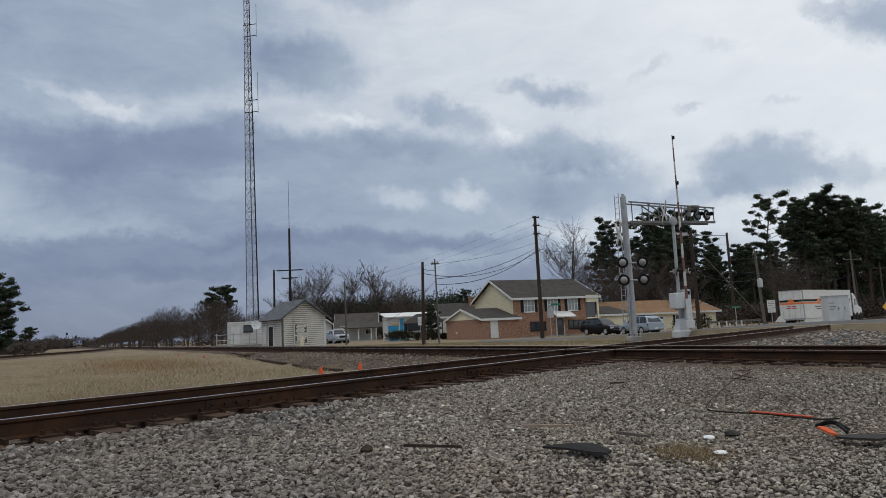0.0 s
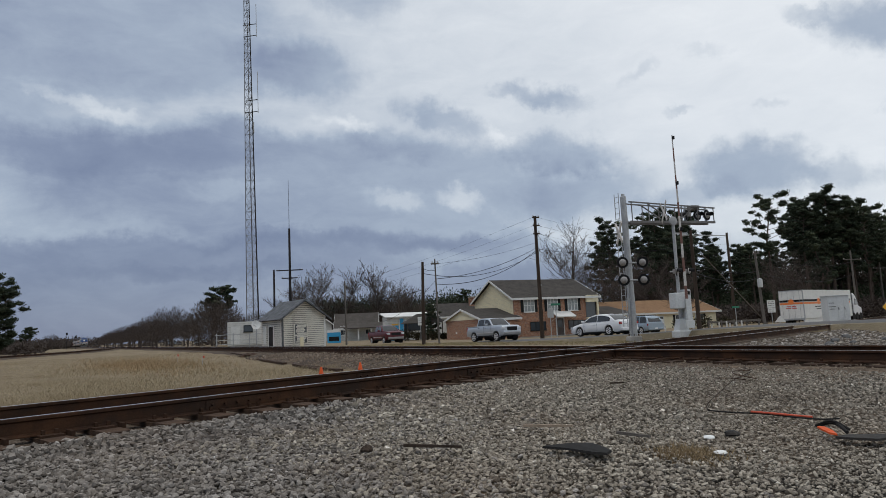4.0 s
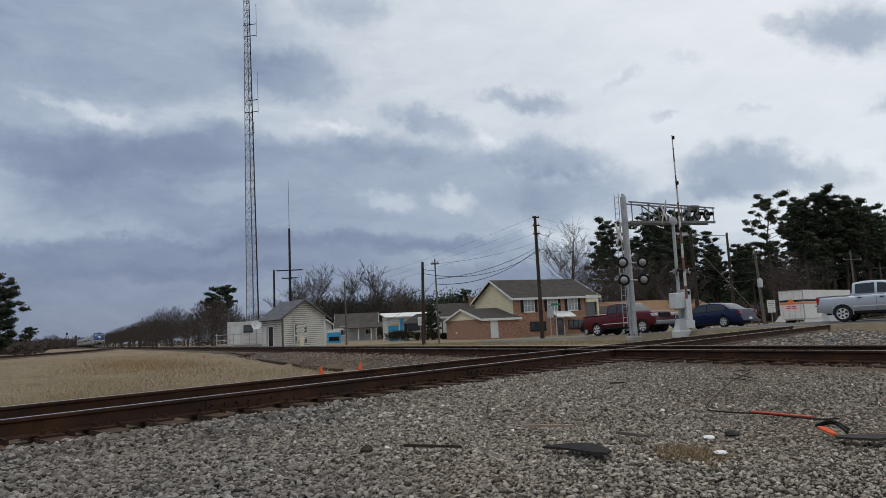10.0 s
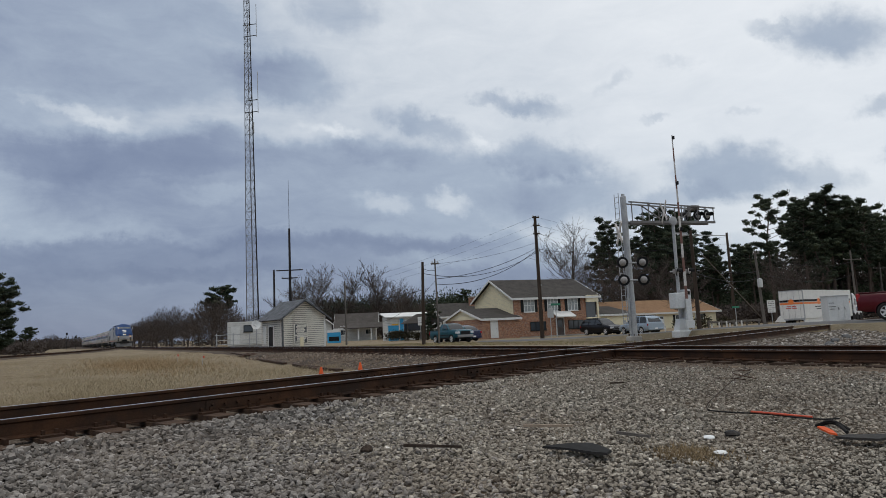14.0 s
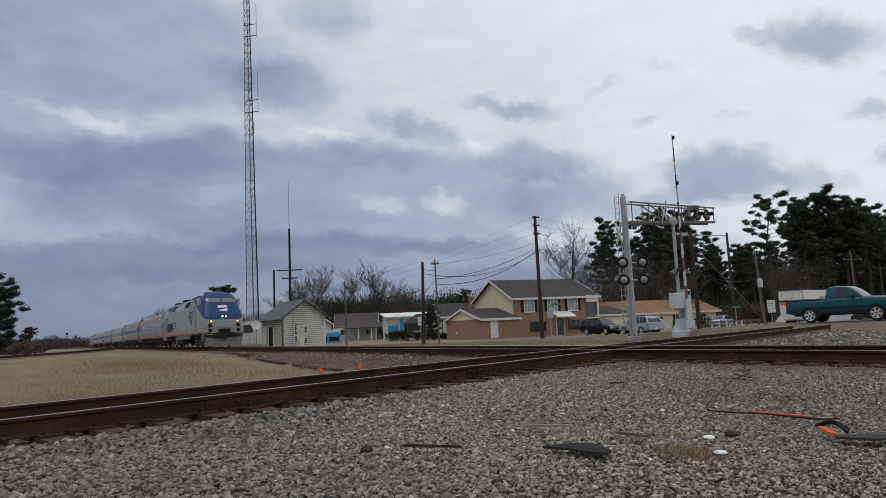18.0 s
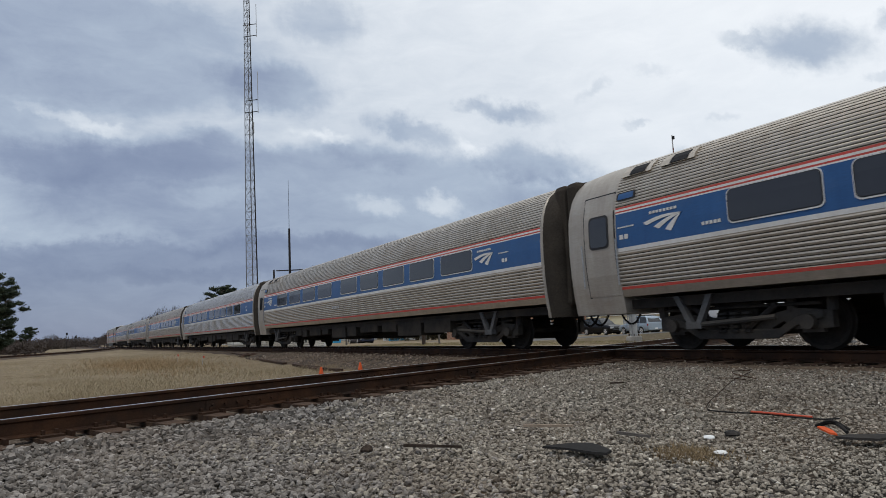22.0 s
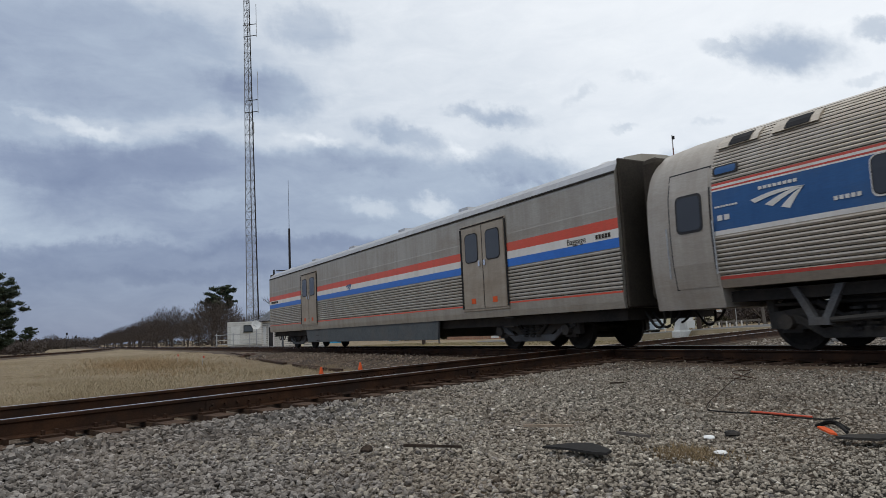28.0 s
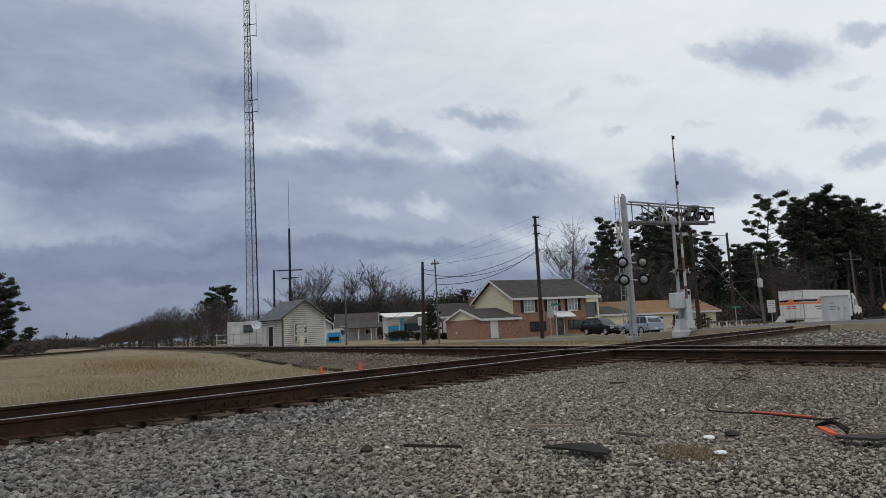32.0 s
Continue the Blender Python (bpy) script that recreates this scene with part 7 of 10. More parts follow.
def side_block():
    m = along(Vector((17.6, 78.4, -1.0)), HOUSE_X)
    t = thing("garage", "low cream-walled garage beside the brick house", "garage", m)
    part("wall", Geo().box(0, 5.4, 0, 6, -0.4, 2.35), M["cream_plain"], t)
    g = Geo()
    roof_slab(g, [(-0.2, -0.35, 2.4), (5.7, -0.35, 2.4), (5.2, 4.5, 3.5), (-0.2, 4.5, 3.5)], 0.14)
    part("roof", g, M["roof_dark"], t)
    part("fascia", Geo().box(-0.2, 5.7, -0.38, -0.35, 2.2, 2.42), M["trim"], t)
    part("meter_box", Geo().box(4.0, 4.3, -0.1, 0, 1.1, 1.6), M["galvanized"], t)
    return t


def shed():
    m = Matrix.Translation((-14.4, 58, -0.55)) @ Matrix.Rotation(radians(36), 4, "Z")
    t = thing("shed", "weathered white clapboard railway shed with boarded window", "shed", m)
    L, D, E, R = 4.1, 4.9, 2.95, 4.4
    # boards, wall by wall
    # backing coloured black so the gaps between boards read as joint shadow
    part("wall", Geo().box(0.05, L - 0.05, 0.05, D - 0.05, -0.1, E), M["pole_black"], t, "sheathing behind the clapboards, blackened as shade in the board gaps")
    rnd = random.Random(7)
    n = 17
    bw = E / n
    fb = Geo().box(0, L, -0.012, 0.03, 0, bw * 0.84).mesh("board", M["old_siding"])
    lb = Geo().box(-0.012, 0.03, 0, D, 0, bw * 0.84).mesh("board", M["old_siding"])
    for i in range(8):
        z0, z1 = E + i * bw, E + (i + 0.84) * bw
        h0, h1 = (L / 2 * (1 - (z - E) / (R - 0.1 - E)) for z in (z0, z1))
        if h1 > 0.05:
            part("board", Geo().prism([(L / 2 - h0, z0), (L / 2 + h0, z0), (L / 2 + h1, z1), (L / 2 - h1, z1)], "y", -0.02, 0.0), M["old_siding"], t)
    for i in range(n):
        z = i * bw
        part("board", fb, None, t, m=Matrix.Translation((rnd.uniform(-0.01, 0.01), 0, z)) @ Matrix.Rotation(rnd.uniform(0.06, 0.12), 4, "X"))
        part("board", lb, None, t, m=Matrix.Translation((0, rnd.uniform(-0.01, 0.01), z)) @ Matrix.Rotation(-rnd.uniform(0.06, 0.12), 4, "Y"))
    for y in (0.0, D - 0.1):
        part("gable", Geo().prism([(0, E), (L, E), (L / 2, R - 0.1)], "y", y, y + 0.1), M["pole_black"], t, "gable sheathing, blackened as shade in the board gaps")
    for s, a in ((-1, 0.0), (1, L)):
        g = Geo()
        o = a + s * 0.45
        roof_slab(g, [(o, -0.45, E - 0.32), (o, D + 0.4, E - 0.32), (L / 2 + s * 0.003, D + 0.4, R), (L / 2 + s * 0.003, -0.45, R)], 0.07)
        part("roof", g, M["roof_old"], t, "rusty grey patched metal roof")
        g = Geo().prism([(o, E - 0.5), (o, E - 0.32), (L / 2, R), (L / 2, R - 0.18)], "y", -0.5, -0.45)
        part("bargeboard", g, M["roof_old"], t)
    part("corner_board", Geo().box(-0.05, 0.12, -0.06, 0.0, -0.1, E), M["roof_old"], t)
    part("corner_board", Geo().box(L - 0.12, L + 0.05, -0.06, 0.0, -0.1, E), M["trim"], t)
    # boarded window
    w = part("window", Geo().box(1.15, 2.3, -0.07, -0.02, 0.55, 2.15), M["roof_old"], t, "peeling boarded-up window")
    for i in range(11):
        x0, x1 = 1.15 + rnd.uniform(0, 0.25), 2.3 - rnd.uniform(0, 0.3)
        part("slat", Geo().box(x0, x1, -0.1, -0.07, 0.57 + i * 0.143, 0.57 + i * 0.143 + rnd.uniform(0.115, 0.142)), M["old_siding"], w)
    for x in (1.08, 2.28):
        part("window_frame", Geo().box(x, x + 0.09, -0.11, -0.02, 0.5, 2.2), M["old_siding"], w)
    part("plank", Geo().box(1.62, 1.95, -0.14, -0.07, 0.1, 1.0), M["cream_plain"], t)
    part("door", Geo().box(-0.07, -0.02, 1.9, 2.95, -0.05, 2.05), M["pole_black"], t, "dark plank door")
    part("door_frame", Geo().box(-0.09, -0.02, 1.78, 1.9, -0.05, 2.2).box(-0.09, -0.02, 2.95, 3.07, -0.05, 2.2).box(-0.09, -0.02, 1.9, 2.95, 2.05, 2.2), M["trim"], t)
    part("shutter", Geo().box(-0.09, -0.02, 3.7, 4.25, 0.5, 2.1), M["trim"], t, "white boarded side window")
    return t


def dish():
    t = thing("satellite_dish", "white satellite dish on a post beside the shed", "satellite dish", pose(-17.2, 60.0, -0.6))
    part("post", Geo().tube((0, 0, 0), (0, 0, 2.3), 0.05, n=8), M["galvanized"], t)
    g = Geo().lathe([(0.0, 0.12), (0.18, 0.10), (0.32, 0.05), (0.41, 0.0), (0.41, -0.02), (0.31, 0.02), (0.0, 0.09)], (0, 0, 0), "y", 20)
    part("reflector", g, M["white"], t, "white round reflector", m=Matrix.Translation((0, -0.15, 2.35)) @ Matrix.Rotation(radians(20), 4, "Z") @ Matrix.Rotation(radians(-12), 4, "X"), smooth=True)
    part("feed_arm", Geo().tube((0, -0.1, 2.2), (-0.1, -0.6, 2.35), 0.02, n=6), M["galvanized"], t)


def trailer():
    t = thing("office_trailer", "small white site trailer behind a pipe fence", "trailer", along(Vector((-25.8, 78, -0.45)), Vector((0.97, 0.24, 0))))
    part("body", Geo().box(0, 4.4, 0, 2.6, 0.25, 3.0), M["white_siding"], t, "white metal trailer body", bevel=0.05)
    window(t, 1.9, 1.85, 0.9, 0.65, rails=0, mullions=0, frame="shutter")
    door(t, 0.5, 0.8, 2.0, 0.35, "trim", label="white trailer door")
    part("skirt", Geo().box(0.05, 4.35, 0.05, 2.55, -0.2, 0.25), M["concrete"], t)


def fence():
    t = thing("pipe_fence", "grey steel pipe fence in front of the trailer", "fence", along(Vector((-25.5, 73.5, -0.5)), Vector((0.97, 0.24, 0))))
    for i in range(4):
        part("post", Geo().tube((i * 1.75, 0, -0.1), (i * 1.75, 0, 1.75), 0.05, n=8), M["galvanized"], t)
    for z in (0.5, 0.95, 1.55):
        part("rail", Geo().tube((-0.2, 0, z), (5.4, 0, z), 0.03, n=6), M["galvanized"], t)


brick_house(), annex(), ranch_house(), side_block(), shed(), dish(), trailer(), fence()


def small_house(x, y, turn, L, D, eave, ridge, walls, roof, label, wins, axis="x", z=-0.9, name="house", k=1.0):
    t = thing(name, label, "house", pose(x, y, z, 0, 0, turn) @ Matrix.Scale(k, 4))
    gable_house(t, L, D, eave, ridge, M[walls], M[walls], M[roof], 0.45, axis=axis, base=-0.3)
    for wx in wins:
        window(t, wx, 1.0, 0.9, 1.2)
    return t


h2 = small_house(-20.4, 122.9, 4, 5.6, 6, 2.2, 4.1, "white_siding", "roof_grey", "grey-roofed bungalow with a porch", (0.6, 4.2), k=1.28)
g = Geo()
roof_slab(g, [(1.2, -2.6, 1.9), (7.2, -2.6, 1.9), (6.6, 0.2, 2.6), (1.8, 0.2, 2.6)])
part("porch_roof", g, M["roof_grey"], h2)
for x in (1.4, 3.2, 5.0, 6.9):
    part("porch_post", Geo().box(x, x + 0.14, -2.5, -2.36, -0.3, 1.9), M["trim"], h2)
small_house(-28.8, 131.6, 30, 4.5, 5, 2.6, 4.2, "white_siding", "roof_grey", "small grey-roofed wing of a bungalow", (1.4,), axis="y", k=1.4)
small_house(-0.6, 104, 14, 12, 8, 3.6, 5.6, "white_siding", "roof_dark", "white house with a dark blue-grey roof", (1.5, 4, 8))
ch = thing("chimney", "red brick chimney on the dark roof", "chimney", pose(4.3, 108.5, 3.9))
part("stack", Geo().box(-0.5, 0.5, -0.4, 0.4, 0, 1.6), M["brick"], ch)
part("cap", Geo().box(-0.6, 0.6, -0.5, 0.5, 1.6, 1.75), M["concrete"], ch)


def mural_stall():
    t = thing("painted_stall", "small stall painted blue with yellow and white panels", "stall", along(Vector((-8.4, 94.2, -0.9)), Vector((0.96, 0.28, 0))) @ Matrix.Scale(1.2, 4))
    part("wall", Geo().box(0, 5.2, 0, 3, -0.3, 3.0), M["white_siding"], t)
    part("blue_panel", Geo().box(0.1, 1.35, -0.05, 0, 0.1, 1.9), M["blue_sign"], t, "bright blue painted panel")
    part("blue_panel", Geo().box(1.5, 1.95, -0.05, 0, 0.1, 2.7), M["blue_sign"], t, "bright blue painted post")
    part("white_panel", Geo().box(1.36, 1.49, -0.07, 0, 0.1, 2.6), M["trim"], t)
    part("shop_window", Geo().box(2.1, 4.4, -0.04, 0, 1.2, 2.4), M["window_dark"], t, "wide grey shop window")
    part("yellow_panel", Geo().box(0.5, 1.3, -0.07, -0.05, 1.95, 2.1), M["yellow"], t)
    part("panel_bar", Geo().box(0.2, 1.25, -0.07, -0.05, 1.1, 1.25), M["trim"], t)
    g = Geo()
    roof_slab(g, [(-0.3, -0.4, 2.95), (5.5, -0.4, 2.95), (5.5, 3.3, 3.5), (-0.3, 3.3, 3.5)])
    part("roof", g, M["trim"], t)


def gazebo():
    t = thing("pavilion", "open pavilion with a dark hipped roof on posts", "pavilion", along(Vector((-5.04, 85.8, -0.9)), Vector((0.98, 0.17, 0))) @ Matrix.Scale(1.2, 4))
    g = Geo()
    lo = [(-0.5, -0.5, 2.0), (4.3, -0.5, 2.0), (4.3, 3.5, 2.0), (-0.5, 3.5, 2.0)]
    hi = [(1.2, 1.2, 3.0), (2.8, 1.2, 3.0), (2.8, 1.9, 3.0), (1.2, 1.9, 3.0)]
    g.loft([[Vector(p) for p in lo], [Vector(p) for p in hi]])
    part("roof", g, M["roof_dark"], t, "dark hipped roof")
    for x in (0, 1.9, 3.8):
        for y in (0, 3.0):
            part("post", Geo().box(x - 0.06, x + 0.06, y - 0.06, y + 0.06, -0.1, 2.05), M["pole_grey"], t)
    part("table", Geo().box(0.8, 2.6, 1.0, 1.9, 0.7, 0.78).box(1.0, 1.15, 1.1, 1.8, 0, 0.7).box(2.25, 2.4, 1.1, 1.8, 0, 0.7), M["pole_wood"], t)


mural_stall(), gazebo()
bx = thing("ice_box", "bright blue and white vending box beside the shed", "vending box", along(Vector((-16.4, 91, -0.85)), Vector((0.98, 0.17, 0))) @ Matrix.Scale(1.45, 4))
part("body", Geo().box(0, 1.25, 0, 0.8, 0, 1.15), M["blue_sign"], bx, bevel=0.03)
part("panel", Geo().box(0.15, 1.1, -0.02, 0.0, 0.35, 0.75), M["black"], bx, "dark window panel")
part("top_sign", Geo().box(0, 1.25, 0, 0.8, 1.15, 1.4), M["trim"], bx)


# ---- crossing signals, poles, signs ----
def flasher(parent, at, facing, r=0.30, visor=True):
    """A round black target with a lamp and a visor, looking along facing."""
    m = Matrix.Translation(at) @ Matrix.Rotation(math.atan2(facing[1], facing[0]), 4, "Z")
    back = part("signal_lamp", Geo().lathe([(0.0, -0.04), (r, -0.03), (r, 0.0), (0.0, 0.01)], (0, 0, 0), "x", 20), M["black"], parent, "round black flasher head", m=m)
    part("lens", Geo().lathe([(0.0, 0.12), (0.09, 0.10), (0.16, 0.05), (0.19, 0.0)], (0.01, 0, 0), "x", 14), M["lens_grey"], back, "unlit grey lens", smooth=True)
    if not visor:
        part("dome", Geo().lathe([(0.0, 0.2), (0.1, 0.18), (0.17, 0.1), (0.19, 0.0)], (0.02, 0, 0), "x", 16), M["dome_grey"], back, "grey domed lamp back", smooth=True)
        return back
    g = Geo()
    arc = [(0.17 * math.cos(radians(a)), 0.17 * math.sin(radians(a))) for a in range(-10, 191, 20)]
    g.loft([[Vector((0.0, y, z)) for y, z in arc], [Vector((0.32, y * 1.05, z * 1.05 - 0.02)) for y, z in arc]], caps=False, closed=False)
    part("visor", g, M["black"], back, "black lamp visor")
    part("housing", Geo().box(-0.22, -0.03, -0.12, 0.12, -0.12, 0.12), M["dome_grey"], back, bevel=0.02)
    return back


M["lens_grey"] = plain("lens_grey", (0.42, 0.41, 0.40), 0.35)
M["dome_grey"] = surface("dome_grey", (0.33, 0.32, 0.31), (0.25, 0.24, 0.23), 4, 0.6, fine=20, bump=0.05)
M["truss_grey"] = surface("truss_grey", (0.16, 0.155, 0.15), (0.24, 0.23, 0.22), 3, 0.6, 0.3, fine=30, dirt=(0.10, 0.075, 0.06), dirt_amount=0.5)
M["gate_white"] = surface("gate_white", (0.6, 0.58, 0.55), (0.5, 0.48, 0.45), 3, 0.6, fine=20, bump=0.05, dirt=(0.3, 0.25, 0.22), dirt_amount=0.55)
M["gate_red"] = surface("gate_red", (0.22, 0.12, 0.10), (0.15, 0.09, 0.075), 3, 0.6, fine=20, bump=0.05)
M["cabinet"] = surface("cabinet_paint", (0.60, 0.62, 0.62), (0.52, 0.54, 0.55), 1.2, 0.5, 0.2, fine=14, bump=0.05, dirt=(0.4, 0.4, 0.38), dirt_amount=0.62)


def cantilever():
    t = thing("crossing_signal", "grey steel cantilever railway crossing signal with flashers", "crossing signal", along(Vector((10.1, 36, -0.35)), Vector((0.952, 0.305, 0))))
    part("post", Geo().lathe([(0.20, 0.1), (0.195, 2.0), (0.165, 7.6), (0.165, 7.75), (0.1, 7.8), (0.1, 7.9), (0.0, 7.92)], (0, 0, 0), "z", 18), M["galvanized"], t, "tapered galvanized steel post", smooth=True)
    part("base_plate", Geo().lathe([(0.42, -0.3), (0.42, 0.05), (0.36, 0.07), (0.36, 0.1), (0.0, 0.1)], (0, 0, 0), "z", 16), M["concrete"], t, "concrete footing")
    for k in range(6):
        a = math.pi / 3 * k
        part("anchor_bolt", Geo().tube((0.29 * math.cos(a), 0.29 * math.sin(a), 0.05), (0.29 * math.cos(a), 0.29 * math.sin(a), 0.2), 0.025, n=6), M["rail_rust"], t)
    zb, zt, ze, L = 6.3, 7.42, 7.12, 5.75
    for y in (-0.3, 0.3):
        part("chord", Geo().box(0.15, L, y - 0.05, y + 0.05, zb - 0.06, zb + 0.06), M["truss_grey"], t, "lower truss chord")
        m = Matrix.Translation((0.15, y, zt)) @ Matrix.Rotation(math.atan2(zt - ze, L), 4, "Y")
        part("chord", Geo().box(0, L - 0.1, -0.035, 0.035, -0.035, 0.035, m=m), M["truss_grey"], t, "upper truss chord")
        for i in range(6):
            x = 0.3 + i * (L - 0.35) / 5
            z = zt + (ze - zt) * x / L
            part("upright", Geo().box(x - 0.02, x + 0.02, y - 0.02, y + 0.02, zb, z), M["truss_grey"], t)
        part("diagonal", Geo().tube((1.35, y, zt - 0.1), (3.0, y, zb), 0.04, n=6), M["truss_grey"], t)
        part("diagonal", Geo().tube((4.3, y, zt - 0.3), (3.3, y, zb), 0.03, n=6), M["truss_grey"], t)
    gr = Geo()
    for i in range(28):
        gr.box(0.2 + i * 0.2, 0.26 + i * 0.2, -0.3, 0.3, zb + 0.05, zb + 0.07)
    part("walkway_grating", gr, M["truss_grey"], t, "steel walkway grating")
    for y in (-0.2, 0.2):
        part("ladder_rail", Geo().tube((-0.45, y, 0.6), (-0.42, y, 7.9), 0.022, n=6), M["galvanized"], t)
    for i in range(24):
        part("ladder_rung", Geo().tube((-0.44, -0.2, 0.8 + i * 0.3), (-0.44, 0.2, 0.8 + i * 0.3), 0.014, n=5), M["galvanized"], t)
    part("conduit", Geo().tube((-0.26, -0.1, 0.2), (-0.22, -0.1, 3.2), 0.06, n=8), M["galvanized"], t)
    inv = t.matrix_basis.inverted().to_3x3()
    face = lambda v: tuple(inv @ Vector(v).normalized())
    near = face((-0.1, -1, 0))
    for z in (4.05, 3.1):
        part("crossarm", Geo().tube((-0.75, -0.25, z), (0.75, -0.25, z), 0.04, n=8), M["galvanized"], t)
        for x in (-0.62, 0.62):
            flasher(t, (x, -0.42, z), near, 0.31, False)
    for x, way in ((4.0, (-0.8, 0.55, 0)), (4.75, (0.5, -0.87, 0)), (5.4, (0.55, -0.84, 0))):
        part("hanger", Geo().box(x - 0.05, x + 0.05, -0.05, 0.05, 6.4, 7.2), M["galvanized"], t)
        flasher(t, (x, -0.12, 6.74), face(way), 0.31)
    part("junction_box", Geo().box(4.3, 4.85, -0.2, 0.2, 7.05, 7.3), M["truss_grey"], t, bevel=0.02)
    # crossbuck seen nearly edge on
    part("crossbuck", Geo().box(-0.03, 0.03, -0.09, 0.09, -0.72, 0.72), M["gate_white"], t, "white crossbuck board", m=Matrix.Translation((-0.55, -0.2, 5.7)) @ Matrix.Rotation(radians(-14), 4, "Z") @ Matrix.Rotation(radians(42), 4, "X"))
    part("crossbuck", Geo().box(-0.04, 0.02, -0.09, 0.09, -0.72, 0.72), M["gate_white"], t, "white crossbuck board", m=Matrix.Translation((-0.55, -0.2, 5.7)) @ Matrix.Rotation(radians(-14), 4, "Z") @ Matrix.Rotation(radians(-42), 4, "X"))


def gate():
    t = thing("crossing_gate", "raised railway crossing gate with grey mechanism box", "crossing gate", along(Vector((12.19, 34.58, -0.22)), Vector((0.952, 0.305, 0))) @ Matrix.Scale(0.91, 4))
    lean = Matrix.Rotation(radians(0.6), 4, "Y")
    part("mast", Geo().tube(lean @ Vector((0, 0, 0)), lean @ Vector((0, 0, 6.35)), 0.10, 0.09, n=12), M["galvanized"], t, "grey steel mast", smooth=True)
    part("bell", Geo().lathe([(0.0, -0.06), (0.26, -0.03), (0.27, 0.05), (0.1, 0.1)], (-0.02, -0.14, 6.5), "y", 16), M["galvanized"], t, "round grey bell", smooth=True)
    part("base", Geo().loft([[(-w, -d, z), (w, -d, z), (w, d, z), (-w, d, z)] for w, d, z in ((0.42, 0.36, -0.2), (0.42, 0.36, 0.16), (0.34, 0.28, 0.18), (0.2, 0.2, 0.85))]), M["cabinet"], t, "white steel pedestal", bevel=0.03)
    part("mechanism", Geo().box(-0.68, 0.1, -0.6, 0.0, 1.42, 2.32), M["cabinet"], t, "grey gate mechanism box", bevel=0.05)
    part("mechanism_cover", Geo().box(0.14, 0.62, -0.3, 0.3, 0.62, 2.5), M["cabinet"], t, "tall grey relay case", bevel=0.04)
    part("window_slot", Geo().box(0.3, 0.55, -0.31, -0.30, 2.2, 2.4), M["black"], t)
    part("counterweight", Geo().box(-0.09, 0.21, -0.75, -0.66, 0.35, 1.95).box(-0.22, 0.35, -0.78, -0.66, 0.3, 0.75), M["cabinet"], t, bevel=0.02)
    a, b = Vector((0.06, -0.62, 1.9)), Vector((0.06, -0.62, 11.5))
    n = 12
    for i in range(n):
        p, q = a.lerp(b, i / n), a.lerp(b, (i + 1) / n)
        w = 0.085 - 0.05 * i / n
        part("arm_section", Geo().tube(p, q, w, w - 0.004, n=6), M["gate_white"] if i % 2 else M["gate_red"], t, "faded red and white gate arm")
    for f in (0.42, 0.7, 0.98):
        p = a.lerp(b, f)
        part("arm_lamp", Geo().box(p.x - 0.06, p.x + 0.06, -0.78, -0.65, p.z - 0.1, p.z + 0.1), M["black"], t, bevel=0.02)
    inv = t.matrix_basis.to_3x3().normalized().inverted()
    part("crossarm", Geo().tube((-0.55, -0.15, 3.55), (0.55, -0.15, 3.55), 0.04, n=8), M["galvanized"], t)
    for x in (-0.2, 0.6):
        flasher(t, (x, -0.3, 3.55), tuple(inv @ Vector((0.9, -0.42, 0)).normalized()), 0.26)
    part("top_bracket", Geo().box(0.0, 0.9, -0.04, 0.04, 5.75, 5.83), M["galvanized"], t)
    part("crossbuck", Geo().box(-0.8, 0.8, -0.02, 0.0, -0.09, 0.09), M["gate_white"], t, "white crossbuck boards", m=Matrix.Translation((-0.35, 0.2, 7.1)) @ Matrix.Rotation(radians(70), 4, "Z") @ Matrix.Rotation(radians(45), 4, "Y"))
    part("crossbuck", Geo().box(-0.8, 0.8, 0.0, 0.02, -0.09, 0.09), M["gate_white"], t, m=Matrix.Translation((-0.35, 0.2, 7.1)) @ Matrix.Rotation(radians(70), 4, "Z") @ Matrix.Rotation(radians(-45), 4, "Y"))


cantilever(), gate()


def signal_case():
    t = thing("signal_cabinet", "large light-grey steel signal equipment cabinet", "cabinet", along(Vector((26.6, 46.2, -0.2)), Vector((0.86, -0.12, 0))) @ Matrix.Diagonal((0.68, 0.7, 0.84, 1)))
    part("body", Geo().box(0, 2.05, 0, 1.6, 0.1, 2.15), M["cabinet"], t, "light-grey steel cabinet", bevel=0.02)
    part("roof", Geo().box(-0.08, 2.13, -0.08, 1.68, 2.15, 2.22), M["cabinet"], t, bevel=0.02)
    for x0, x1 in ((0.9, 1.45), (1.48, 2.0)):
        d = part("door", Geo().box(x0, x1, -0.03, 0, 0.2, 2.05), M["cabinet"], t, bevel=0.01)
        part("handle", Geo().box(x0 + 0.06, x0 + 0.12, -0.07, -0.03, 1.0, 1.2), M["black"], d)
    word_bar(t, 0.1, 0.6, -0.02, 1.55, 0.06, M["black"], 6)
    word_bar(t, 0.05, 0.75, -0.02, 1.25, 0.06, M["black"], 7)
    word_bar(t, 0.15, 0.6, -0.02, 1.05, 0.06, M["black"], 5)
    part("footing", Geo().box(-0.1, 2.15, -0.1, 1.7, -0.3, 0.1), M["concrete"], t)


signal_case()

POLES = {}


